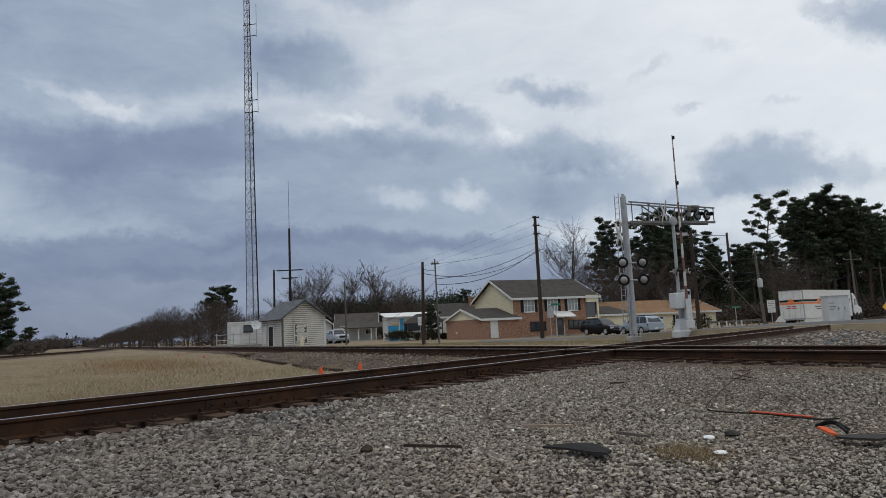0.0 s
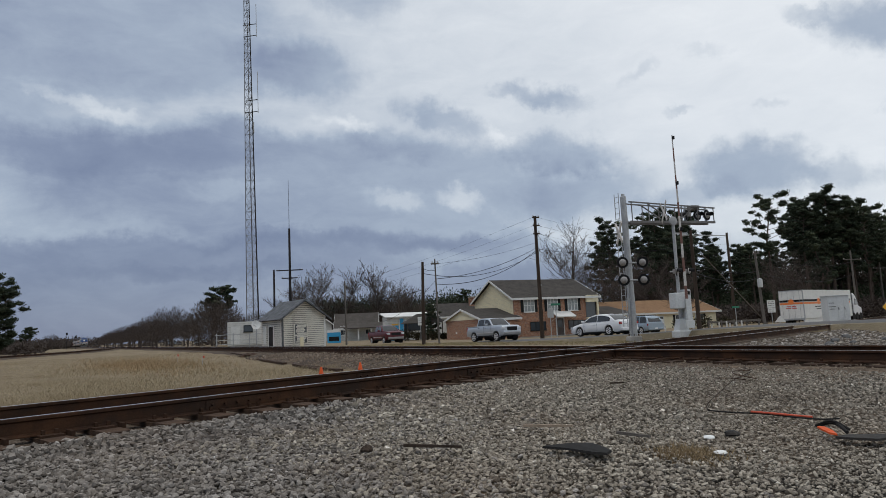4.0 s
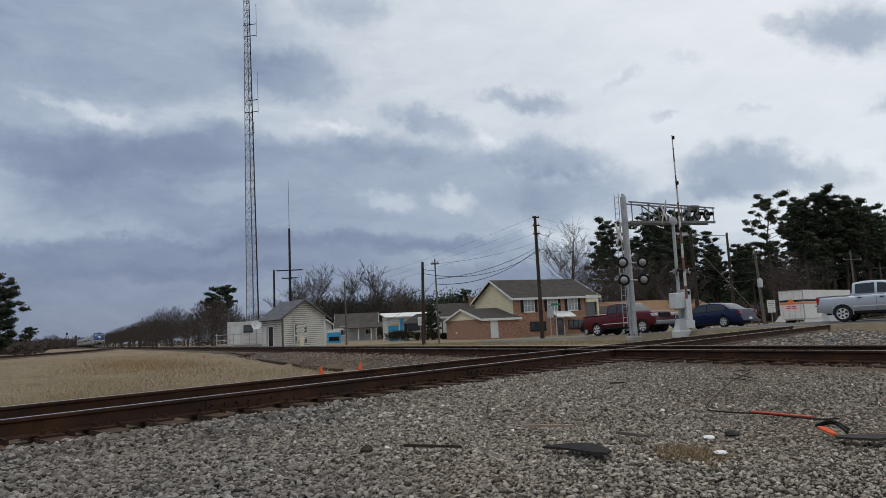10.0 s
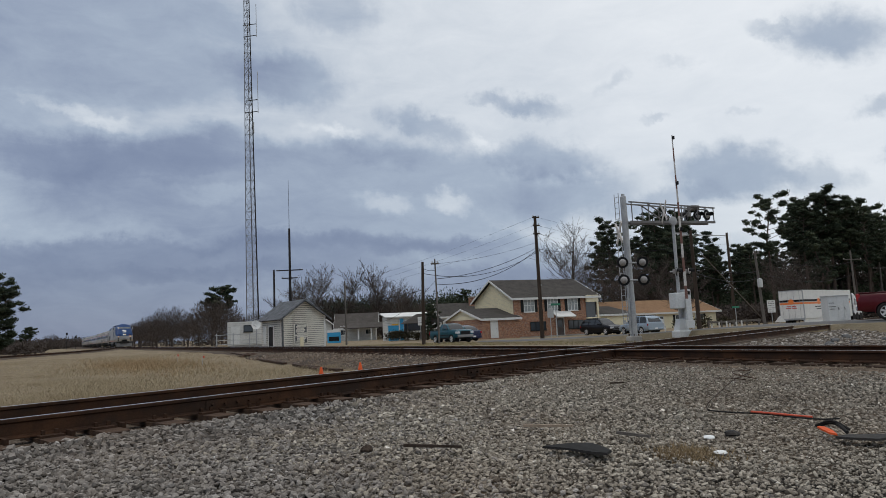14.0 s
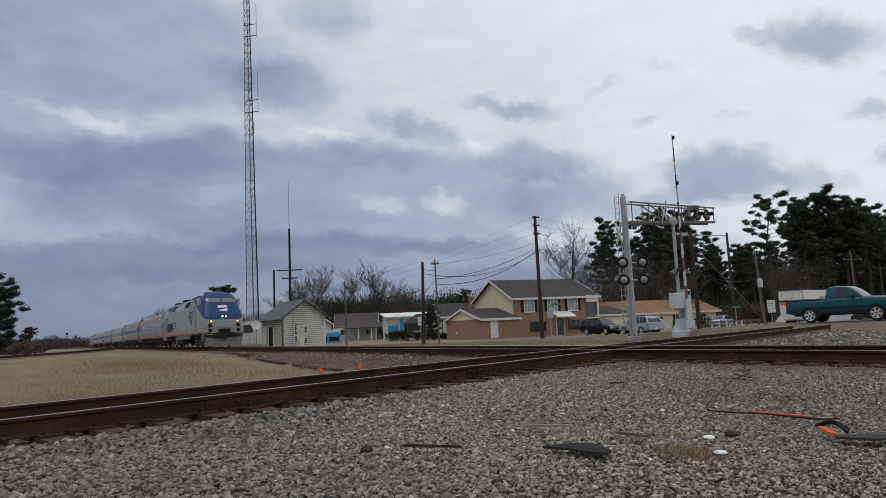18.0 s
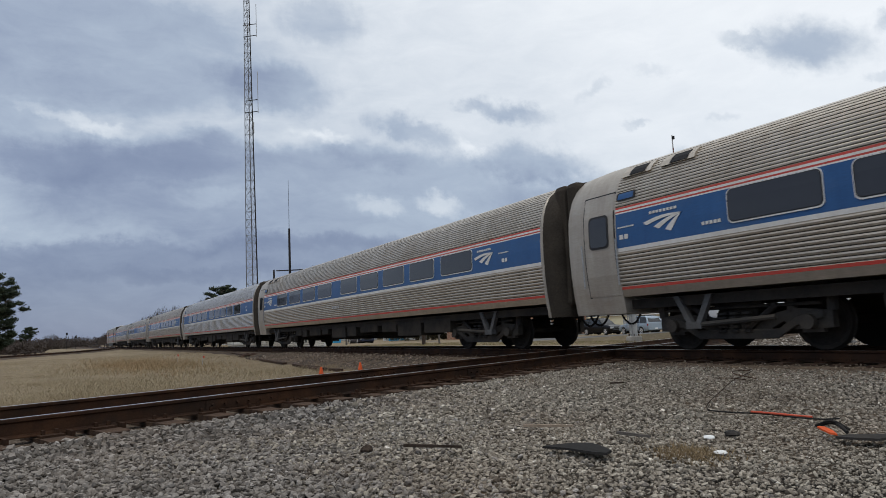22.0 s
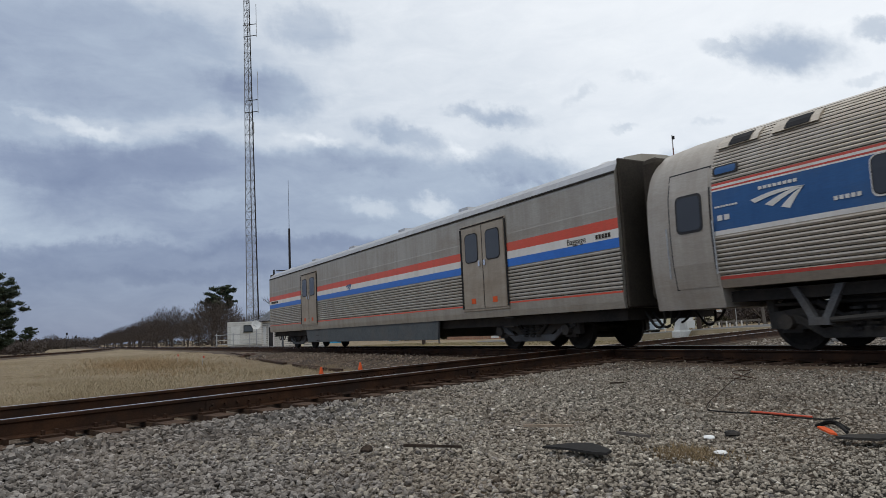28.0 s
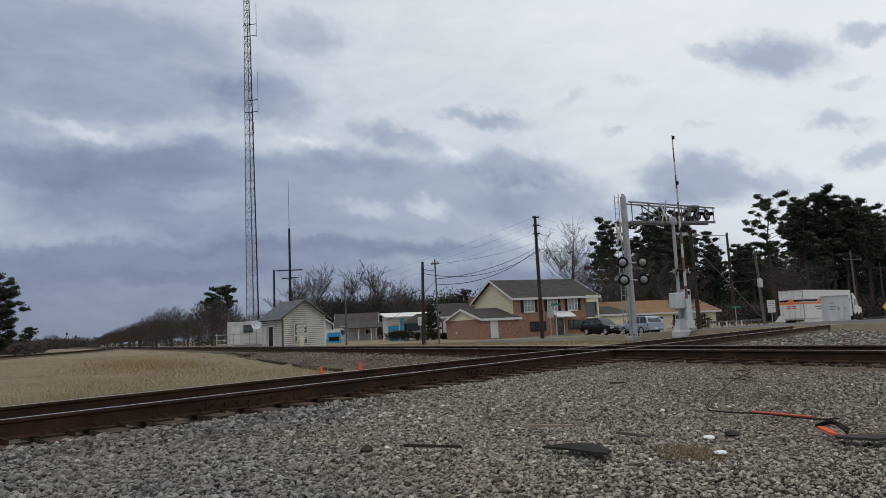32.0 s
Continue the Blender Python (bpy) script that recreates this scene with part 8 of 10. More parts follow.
def pole(key, x, y, top, r, mat, label, lean=0.0, arms=()):
    """A utility pole with crossarms; its wire points are kept by key."""
    z0 = ground_z(x, y) - 0.1
    t = thing("utility_pole", label, "utility pole", Matrix.Translation((x, y, z0)) @ Matrix.Rotation(radians(lean), 4, "Y"), group="utility poles")
    h = top - z0
    part("pole", Geo().tube((0, 0, 0), (0, 0, h), r, r * 0.68, n=12), M[mat], t, smooth=True)
    ends = []
    for dz, half, turn in arms:
        m = Matrix.Translation((0, 0, h - dz)) @ Matrix.Rotation(radians(turn), 4, "Z")
        part("crossarm", Geo().box(-half, half, -r - 0.09, -r + 0.02, -0.06, 0.06), M[mat], t, m=m)
        for sx in (-half + 0.08, half - 0.08):
            part("insulator", Geo().lathe([(0.03, 0.06), (0.05, 0.1), (0.03, 0.14), (0.05, 0.18), (0.0, 0.22)], (sx, -r - 0.03, 0), "z", 8), M["lens_grey"], t, m=m)
            ends.append(t.matrix_basis @ m @ Vector((sx, -r - 0.03, 0.2)))
    POLES[key] = (t.matrix_basis, h, ends)
    return t


def hook(key, dz):
    m, h, _ = POLES[key]
    return m @ Vector((0, 0, h - dz))


pole("house", 8.49, 59.3, 10.4, 0.19, "pole_wood", "tall brown wooden utility pole with three short crossarms", 0.0, ((0.15, 0.32, 10), (0.9, 0.32, 10), (1.65, 0.32, 10)))
pole("brown", -1.84, 51.5, 5.89, 0.155, "pole_wood", "brown wooden utility pole", 1.6)
pole("thin", -0.62, 51.6, 6.11, 0.08, "pole_grey", "thin grey utility pole with small insulators", -0.6, ((0.4, 0.3, 0),))
pole("mid", -10.0, 66, 5.85, 0.1, "pole_grey", "thin grey wooden pole")
pole("dark", -17.6, 75, 12.9, 0.17, "pole_black", "tall black mast pole with a wide crossarm", 0.0, ((4.85, 1.5, 0), (5.75, 0.9, 0)))
whip = thing("antenna", "thin whip antenna on the black pole", "antenna", pose(-17.6, 75, 12.9))
part("whip", Geo().tube((0, 0, 0), (0, 0, 5.7), 0.035, 0.015, n=6), M["steel_dark"], whip)
pole("stub", -18.65, 72, 7.9, 0.14, "pole_black", "short black pole stump")
pole("gate", 16.7, 44, 6.4, 0.15, "pole_wood", "brown wooden pole behind the gate", 0.0)
pole("lamp", 30.4, 70, 9.4, 0.17, "pole_wood", "brown wooden pole with a street lamp arm", 0.0)
pole("right", 28.7, 60, 6.3, 0.15, "pole_grey", "leaning grey utility pole with a transformer can", -2.0, ((0.2, 0.3, 0),))
pole("far", 58.8, 95, 9.1, 0.16, "pole_grey", "grey pole with a wide crossarm", 0.0, ((1.3, 1.6, 15),))
pole("far2", 74, 112, 8.4, 0.16, "pole_grey", "grey pole with a crossarm among the pines", 0.0, ((1.0, 1.6, 15),))
pole("stubA", 52.5, 92, 3.4, 0.14, "pole_grey", "short grey wooden post by the pines")
pole("stubB", 58, 98, 2.4, 0.14, "pole_grey", "short grey wooden post by the pines")
lamp_arm = thing("street_lamp", "street lamp arm on the wooden pole", "street lamp", pose(30.4, 70, 9.1, 0, 0, 190))
part("arm", Geo().tube((0, 0, 0), (4.8, 0, 0.15), 0.05, n=6), M["galvanized"], lamp_arm)
part("lamp_head", Geo().box(4.6, 5.3, -0.15, 0.15, 0.05, 0.22), M["galvanized"], lamp_arm, bevel=0.05)
can = thing("transformer", "grey transformer can on the pole", "transformer", pose(28.45, 59.6, 3.0))
part("can", Geo().lathe([(0.2, 0), (0.22, 0.05), (0.22, 0.75), (0.0, 0.8)], (0, 0, 0), "z", 12), M["cabinet"], can, smooth=True)
brace = thing("pole_brace", "leaning grey wooden brace pole", "utility pole", Matrix.Identity(4))
part("brace", Geo().tube((30.3, 62.6, -0.5), (18.6, 47.5, 5.2), 0.045, 0.035, n=8), M["pole_grey"], brace)


def wire(name, a, b, sag, r=0.016, label="thin black overhead cable"):
    g = Geo()
    pts = []
    a, b = Vector(a), Vector(b)
    for i in range(15):
        t = i / 14
        p = a.lerp(b, t)
        p.z -= sag * 4 * t * (1 - t)
        pts.append(p)
    for p, q in zip(pts, pts[1:]):
        g.tube(p, q, r, n=4, caps=False)
    return tagged(part(name, g, M["wire"]), label, "cable", group="overhead cables")


for dz in (0.15, 0.9, 1.65):
    wire("cable", hook("house", dz) + Vector((-0.3, 0, 0)), (-30, 125, 8.6 - dz * 0.8), 1.2, 0.007)
    wire("cable", hook("house", dz) + Vector((0.3, 0, 0)), hook("lamp", 0.3 + dz), 0.9, 0.008)
wire("cable", hook("house", 2.9), hook("thin", 1.6), 0.5, 0.025)
wire("cable", hook("house", 3.1), hook("thin", 2.0), 0.9, 0.03)
wire("cable", hook("house", 3.3), hook("brown", 0.9), 1.0, 0.025)
wire("cable", hook("thin", 0.9), hook("brown", 0.5), 0.1, 0.02)
wire("cable", hook("thin", 1.7), (-10, 96, 2.0), 0.8, 0.016)
wire("cable", hook("brown", 2.2), (-30, 90, 2.6), 0.5, 0.02)
wire("cable", hook("house", 3.0), hook("gate", 1.0), 0.5, 0.02)
wire("cable", hook("gate", 2.2), hook("right", 1.8), 0.4, 0.022)
wire("cable", hook("gate", 2.8), hook("right", 2.4), 0.5, 0.022)
wire("cable", hook("right", 0.4), hook("far", 1.6), 0.8, 0.02)
wire("cable", hook("right", 1.9), hook("far", 3.4), 1.0, 0.022)
wire("cable", hook("lamp", 2.6), hook("right", 1.0), 0.4, 0.018)
wire("cable", hook("lamp", 2.0), (4.0, 90, 6.2), 0.8, 0.016)
for k in range(3):
    wire("cable", POLES["far"][2][0] + Vector((k * 0.9, 0, 0)), POLES["far2"][2][0] + Vector((k * 0.9, 0, 0)), 0.5, 0.015)
    wire("cable", POLES["far2"][2][0] + Vector((k * 0.9, 0, 0)), Vector((105, 140, 8.0)) + Vector((k * 0.9, 0, 0)), 0.5, 0.015)
wire("cable", hook("thin", 0.4), hook("house", 2.4), 0.3, 0.012)


M["tower_steel"] = surface("tower_steel", (0.13, 0.13, 0.135), (0.2, 0.2, 0.2), 1.0, 0.6, 0.3, fine=10, bump=0)


def radio_tower():
    """A three-legged lattice mast with antennas."""
    t = thing("radio_tower", "tall grey lattice radio tower with side antennas", "radio tower", pose(-29.15, 100, -0.9, 0, -0.5, 0))
    H, w0, w1 = 66.0, 1.02, 0.34
    legs = [(math.cos(radians(a)), math.sin(radians(a))) for a in (100, 220, 340)]
    at = lambda k, z: Vector((legs[k][0] * (w0 + (w1 - w0) * z / H), legs[k][1] * (w0 + (w1 - w0) * z / H), z))
    for k in range(3):
        part("leg", Geo().tube(at(k, 0), at(k, H), 0.075 if k else 0.10, 0.05, n=6), M["steel_dark"] if k == 2 else M["tower_steel"], t, "tower leg tube")
    z, i = 0.0, 0
    while z < H - 1.3:
        dz = 1.22
        g = Geo()
        for k in range(3):
            j = (k + 1) % 3
            g.tube(at(k, z), at(j, z), 0.028, n=4, caps=False)
            g.tube(at(k, z), at(j, z + dz), 0.026, n=4, caps=False)
            if i % 2:
                g.tube(at(j, z), at(k, z + dz), 0.026, n=4, caps=False)
        part("lattice_bay", g, M["tower_steel"], t)
        z += dz
        i += 1
    for z, h in ((49.1, 5.2), (36.6, 6.5)):
        part("antenna_bracket", Geo().tube((-0.6, 0, z), (1.6, -0.4, z), 0.06, n=6).tube((-0.6, 0, z + 1.9), (1.6, -0.4, z + 1.9), 0.06, n=6), M["steel_dark"], t)
        part("side_antenna", Geo().tube((1.6, -0.4, z - 0.2), (1.6, -0.4, z + h), 0.055, n=6), M["galvanized"], t, "thin side antenna")
    part("side_antenna", Geo().tube((0.7, 0, 35), (0.7, 0, 33.2), 0.12, n=6), M["galvanized"], t)
    part("footing", Geo().lathe([(1.6, 0), (1.6, 0.3), (0, 0.3)], (0, 0, -0.1), "z", 12), M["concrete"], t)
    part("cable_run", Geo().tube(at(2, 0) + Vector((0.1, 0, 0)), at(2, H) + Vector((0.06, 0, 0)), 0.05, 0.03, n=5), M["black"], t)


radio_tower()


def sign(name, label, x, y, z, boards, post=2.0, turn=0.0):
    """A sign on a post; boards: width, height, centre height, material, shape."""
    t = thing(name, label, "sign", pose(x, y, z, 0, 0, turn))
    part("post", Geo().tube((0, 0, -0.1), (0, 0, post), 0.035, n=8), M["galvanized"], t)
    for w, h, zc, mat, shape in boards:
        if shape == "diamond":
            prof = [(-w / 2, zc), (0, zc - h / 2), (w / 2, zc), (0, zc + h / 2)]
        elif shape == "triangle":
            prof = [(-w / 2, zc - h / 2), (w / 2, zc - h / 2), (w * 0.06, zc + h / 2), (-w * 0.06, zc + h / 2)]
        else:
            prof = [(-w / 2, zc - h / 2), (w / 2, zc - h / 2), (w / 2, zc + h / 2), (-w / 2, zc + h / 2)]
        part("board", Geo().prism(prof, "y", -0.06, -0.035), M[mat], t)
        if shape == "lettered":
            for k in range(3):
                word_bar(t, -w * 0.35, w * 0.35, -0.061, zc + h * (0.22 - 0.22 * k), h * 0.06, M["steel_dark"], 4)
    return t


sign("notice_sign", "white notice board above a small panel on a post", 30.4, 62, -0.4, ((0.75, 0.72, 1.9, "trim", "lettered"), (0.72, 0.42, 1.3, "trim", "lettered")), 2.2)
sign("yield_marker", "white triangular marker board near the road", 30.9, 61.6, -0.5, ((1.05, 0.55, 0.55, "trim", "triangle"),), 0.6)
sign("street_sign", "green street name sign on a grey post", 9.66, 58.2, -0.62, ((0.86, 0.18, 2.9, "green_sign", "plain"),), 3.0, 10)
sign("street_sign", "green street name sign on a grey post", 28.8, 66, -0.5, ((0.85, 0.2, 1.9, "green_sign", "plain"),), 2.0, 15)
sign("warning_sign", "yellow diamond warning sign", 53.0, 80, -0.5, ((0.9, 0.9, 1.25, "yellow", "diamond"),), 1.8)
sign("stop_sign_back", "grey rear side of a road sign", 9.2, 58.6, -0.62, ((0.68, 0.86, 2.2, "galvanized", "plain"),), 2.7, 30)
sign("parking_sign", "small white sign on a pole", -3.1, 79, -0.85, ((0.6, 1.0, 2.5, "trim", "lettered"),), 2.6)
for i, x in enumerate((20.35, 21.4, 22.98, 24.7, 25.4, 26.1, 26.4, 27.0, 27.5)):
    b = thing("bollard", "short white guide post beside the road", "post", pose(x, 62, ground_z(x, 62), 0, 0, 0), group="white guide posts")
    part("post", Geo().tube((0, 0, -0.1), (0, 0, 0.75 + 0.1 * (i % 3)), 0.07, n=8), M["gate_white"], b)
rl = thing("guard_rail", "low wooden rail behind the guide posts", "fence", along(Vector((26, 66, -0.6)), Vector((0.94, 0.34, 0))))
for i in range(5):
    part("post", Geo().box(i * 1.6 - 0.06, i * 1.6 + 0.06, -0.06, 0.06, -0.1, 0.8), M["pole_grey"], rl)
part("rail", Geo().box(-0.2, 6.6, -0.1, -0.06, 0.5, 0.7), M["pole_grey"], rl)


def semi_truck():
    t = thing("semi_truck", "white box trailer with orange and black stripes and tractor", "truck", along(Vector((38.85, 72, -0.75)), Vector((0.766, 0.643, 0))))
    L = 13.9
    part("trailer_body", Geo().box(0, L, 0, 2.55, 0.62, 3.76), M["trim"], t, "white smooth trailer box", bevel=0.03)
    for z0, z1, m in ((2.22, 2.43, "orange_stripe"), (2.49, 2.72, "black")):
        part("stripe", Geo().box(-0.03, 13.4, -0.024, 0.0, z0, z1), M[m], t, "orange and black side stripe")
        for y0, y1 in ((0.06, 1.24), (1.31, 2.49)):
            part("stripe", Geo().box(-0.052, -0.04, y0, y1, z0, z1), M[m], t, "orange and black stripe on the rear doors")
    part("emblem", Geo().lathe([(0.0, -0.014), (0.29, -0.013), (0.29, -0.002), (0.0, -0.002)], (-0.05, 1.275, 2.5), "x", 16), M["orange_stripe"], t)
    for i, z in enumerate((1.95, 1.75)):
        part("lettering", Geo().box(-0.05, -0.04, 0.8 - i * 0.1, 1.2, z, z + 0.1), M["red_mark"], t)
        part("lettering", Geo().box(-0.05, -0.04, 1.36, 1.8 + i * 0.1, z, z + 0.1), M["red_mark"], t)
    part("emblem", Geo().lathe([(0.0, -0.012), (0.36, -0.011), (0.36, -0.008), (0.0, -0.008)], (4.0, -0.02, 2.5), "y", 16), M["orange_stripe"], t)
    part("emblem", Geo().lathe([(0.0, -0.012), (0.36, -0.011), (0.36, -0.008), (0.0, -0.008)], (11.0, -0.02, 2.5), "y", 16), M["orange_stripe"], t)
    word_bar(t, 3.0, 5.2, -0.006, 1.85, 0.12, M["steel_dark"], 8)
    word_bar(t, 3.3, 4.9, -0.006, 1.6, 0.1, M["steel_dark"], 7)
    for x in (0.0, 13.8):
        part("side_post", Geo().box(x, x + 0.1, -0.02, 0, 0.65, 3.8), M["galvanized"], t)
    part("rear_frame", Geo().box(-0.06, 0.0, 0.0, 2.55, 3.68, 3.78).box(-0.06, 0.0, -0.01, 0.05, 0.5, 3.7).box(-0.06, 0.0, 2.5, 2.56, 0.5, 3.7).box(-0.06, 0.0, 0.0, 2.55, 0.5, 0.68), M["galvanized"], t, "grey steel rear door frame")
    part("underride_bar", Geo().box(-0.05, 0.05, 0.2, 2.35, -0.02, 0.1).box(-0.04, 0.04, 0.6, 0.7, 0.1, 0.5).box(-0.04, 0.04, 1.85, 1.95, 0.1, 0.5), M["steel_dark"], t, "dark rear underride guard")
    for y in (0.35, 0.95, 1.6, 2.2):
        part("lock_rod", Geo().tube((-0.07, y, 0.6), (-0.07, y, 3.7), 0.015, n=6), M["galvanized"], t)
    part("rear_door", Geo().box(-0.04, 0, 0.05, 1.25, 0.7, 3.7), M["trim"], t)
    part("rear_door", Geo().box(-0.04, 0, 1.3, 2.5, 0.7, 3.7), M["trim"], t)
    part("skirt", Geo().box(0.1, 10.5, 0.1, 0.2, 0.2, 0.62), M["trim"], t)
    for x in (1.3, 2.5, 10.9, 14.7, 15.8, 17.0):
        for y in (0.25, 2.3):
            part("wheel", Geo().lathe([(0.1, -0.13), (0.5, -0.14), (0.52, 0.0), (0.5, 0.14), (0.1, 0.13)], (x, y, 0.5), "y", 18), M["rubber"], t, smooth=True)
    prof = [(14.9, 0.6), (17.4, 0.6), (17.7, 1.0), (17.6, 1.6), (16.7, 1.85), (16.2, 2.7), (15.7, 3.2), (15.2, 3.4), (14.9, 3.3)]
    part("tractor_body", Geo().prism(prof, "y", 0.15, 2.4), M["alloy"], t, "silver sloped-nose tractor cab", bevel=0.12)
    part("cab_window", Geo().prism([(15.3, 1.95), (16.45, 1.95), (16.1, 2.6), (15.4, 2.75)], "y", 0.12, 0.15), M["glass"], t)
    # black block added for the dark, shaded gap between trailer and cab
    part("fairing", Geo().box(14.05, 14.85, 0.2, 2.35, 0.7, 3.5), M["black"], t)
    part("bumper", Geo().box(17.4, 17.8, 0.2, 2.35, 0.4, 0.95), M["chrome"], t, bevel=0.05)


M["orange_stripe"] = plain("orange_stripe", (0.75, 0.20, 0.04), 0.45)
M["red_mark"] = plain("red_mark", (0.5, 0.05, 0.04), 0.5)
semi_truck()


# ---- trees ----
def leaf_mat(name, a, b, c):
    k = Mat(name, 0.8)
    rnd = k.n("ShaderNodeNewGeometry").outputs["Random Per Island"]
    k.color(random_tint(k, k.ramp(rnd, (0.0, a), (0.6, b), (1.0, c)), 0.25))
    return k.m


M["needles"] = leaf_mat("pine_needles", (0.020, 0.028, 0.018), (0.035, 0.046, 0.028), (0.064, 0.075, 0.045))
M["bark"] = surface("pine_bark", (0.06, 0.046, 0.038), (0.11, 0.085, 0.07), 1.5, 0.95, fine=14, bump=0.8, dist=0.05, stretch=(3, 3, 0.6))
M["twigs"] = surface("bare_twigs", (0.062, 0.050, 0.045), (0.10, 0.082, 0.072), 1.0, 0.95, fine=10, bump=0)
M["bush"] = leaf_mat("bush_leaves", (0.026, 0.026, 0.015), (0.046, 0.042, 0.024), (0.085, 0.066, 0.04))


def branch_geo(seed, height, spread, levels, trunk_r, low=0.3, bend=0.35, twig=0.018, fork=(3, 5)):
    """Trunk and limbs as tapered tubes, splitting level by level. Returns trunk and branches."""
    rnd = random.Random(seed)
    trunk, limbs = Geo(), Geo()

    def grow(p, d, ln, r, lev):
        n = 3 if lev < 2 else 2
        for i in range(n):
            d = (d + Vector((rnd.uniform(-1, 1), rnd.uniform(-1, 1), rnd.uniform(-0.5, 0.9))) * bend * 0.4).normalized()
            q = p + d * (ln / n)
            r2 = max(twig, r * (0.80 if n == 3 else 0.72))
            (trunk if lev == 0 else limbs).tube(p, q, r, r2, n=7 if lev == 0 else 5 if lev < 2 else 3, caps=False)
            if lev < levels and (lev > 0 or i > 0):
                for _ in range(rnd.randint(*fork) - (1 if lev else 0)):
                    a = rnd.uniform(0, 2 * math.pi)
                    out = Vector((math.cos(a), math.sin(a), rnd.uniform(-0.05, 0.9))) * spread
                    grow(p.lerp(q, rnd.uniform(0.2, 1.0)), (d * 0.6 + out).normalized(), ln * rnd.uniform(0.45, 0.72), r2 * rnd.uniform(0.45, 0.65), lev + 1)
            p, r = q, r2
        if lev < levels:
            grow(p, d, ln * 0.6, r * 0.9, lev + 1)
    grow(Vector((0, 0, -0.2)), Vector((0, 0, 1)), height * low * 1.5, trunk_r, 0)
    return trunk, limbs


def bare_tree(seed, height, label, **kw):
    t = thing("bare_tree", label, "tree", group="bare trees")
    a, b = branch_geo(seed, height, **kw)
    part("trunk", a, M["twigs"], t, smooth=True)
    part("crown", b, M["twigs"], t, "leafless branching crown")
    return t


def clump(g, c, r, n, rnd, flat=0.6, blade=0.34):
    """A tuft of thin needle blades round c."""
    for _ in range(n):
        v = Vector((rnd.gauss(0, 1), rnd.gauss(0, 1), rnd.gauss(0, flat)))
        v = v.normalized() * r * rnd.uniform(0.25, 1.0)
        v.z *= flat
        p = c + v
        d = (v.normalized() + Vector((rnd.uniform(-0.7, 0.7), rnd.uniform(-0.7, 0.7), rnd.uniform(-0.2, 0.7)))).normalized()
        s = d.orthogonal().normalized()
        s.rotate(Matrix.Rotation(rnd.uniform(0, 6.28), 3, d))
        b = blade * rnd.uniform(0.6, 1.3)
        g.add([p - s * b * 0.3, p + s * b * 0.3, p + d * b], [(0, 1, 2)])


def puff(g, c, r, n, rnd, flat=0.5, blade=0.2):
    """A rounded pad of foliage: a lumpy core, bristling with short needles."""
    rings = []
    for j in range(5):
        lat = math.pi * (0.08 + 0.84 * j / 4)
        rings.append([c + Vector((math.sin(lat) * math.cos(a), math.sin(lat) * math.sin(a), -math.cos(lat) * flat)) * r * rnd.uniform(0.55, 0.95) for a in (2 * math.pi * i / 7 + 0.4 * j for i in range(7))])
    g.loft(rings)
    for _ in range(n):
        v = Vector((rnd.gauss(0, 1), rnd.gauss(0, 1), rnd.gauss(0.15, 1))).normalized()
        p = c + Vector((v.x, v.y, v.z * flat)) * r * rnd.uniform(0.6, 1.08)
        d = (v + Vector((rnd.uniform(-0.8, 0.8), rnd.uniform(-0.8, 0.8), rnd.uniform(-0.3, 0.8)))).normalized()
        s = d.orthogonal().normalized()
        s.rotate(Matrix.Rotation(rnd.uniform(0, 6.28), 3, d))
        b = blade * rnd.uniform(0.5, 1.3)
        g.add([p - s * b * 0.4, p + s * b * 0.4, p + d * b], [(0, 1, 2)])


def pine_tree(seed, height, crown_from, width, label, limbs=44, per=62):
    """A tall pine: bare lower trunk, level limbs with rounded pads of needles and sky between them."""
    rnd = random.Random(seed)
    t = thing("pine_tree", label, "tree", group="pine trees")
    tr, lm, cr = Geo(), Geo(), Geo()
    pts = [Vector((rnd.uniform(-0.12, 0.12) * i, rnd.uniform(-0.12, 0.12) * i, height * i / 6)) for i in range(7)]
    for i in range(6):
        tr.tube(pts[i], pts[i + 1], 0.28 * (1 - i / 6.6) + 0.03, 0.28 * (1 - (i + 1) / 6.6) + 0.03, n=8, caps=False)
    for k in range(limbs):
        rel = (k + rnd.random()) / limbs
        if rnd.random() < 0.12:
            continue
        f = min(0.999, crown_from + (1 - crown_from) * rel)
        dome = math.sqrt(max(0.10, 1 - ((rel - 0.48) / 0.62) ** 2))
        reach = width * dome * rnd.uniform(0.35, 1.1)
        a = 2.4 * k + rnd.uniform(-0.6, 0.6)
        base = pts[int(f * 6)].lerp(pts[int(f * 6) + 1], f * 6 - int(f * 6))
        tip = base + Vector((math.cos(a) * reach, math.sin(a) * reach, reach * rnd.uniform(0.05, 0.4) + 0.3 * rel))
        lm.tube(base, tip, 0.07, 0.02, n=4, caps=False)
        for g in (0.5, 0.78, 1.0):
            if reach * g > 0.8 and rnd.random() < 0.9:
                c = base.lerp(tip, g) + Vector((rnd.uniform(-0.5, 0.5), rnd.uniform(-0.5, 0.5), rnd.uniform(0.0, 0.4)))
                puff(cr, c, rnd.uniform(0.4, 1.0), per, rnd, rnd.uniform(0.42, 0.66), 0.24)
    for _ in range(5):
        puff(cr, pts[6] + Vector((rnd.uniform(-0.9, 0.9), rnd.uniform(-0.9, 0.9), rnd.uniform(-1.1, 0.0))), rnd.uniform(0.5, 0.8), per, rnd, 0.6, 0.2)
    part("trunk", tr, M["bark"], t, smooth=True)
    part("limb_frame", lm, M["bark"], t)
    part("crown", cr, M["needles"], t, "dark green tufts of needles")
    return t


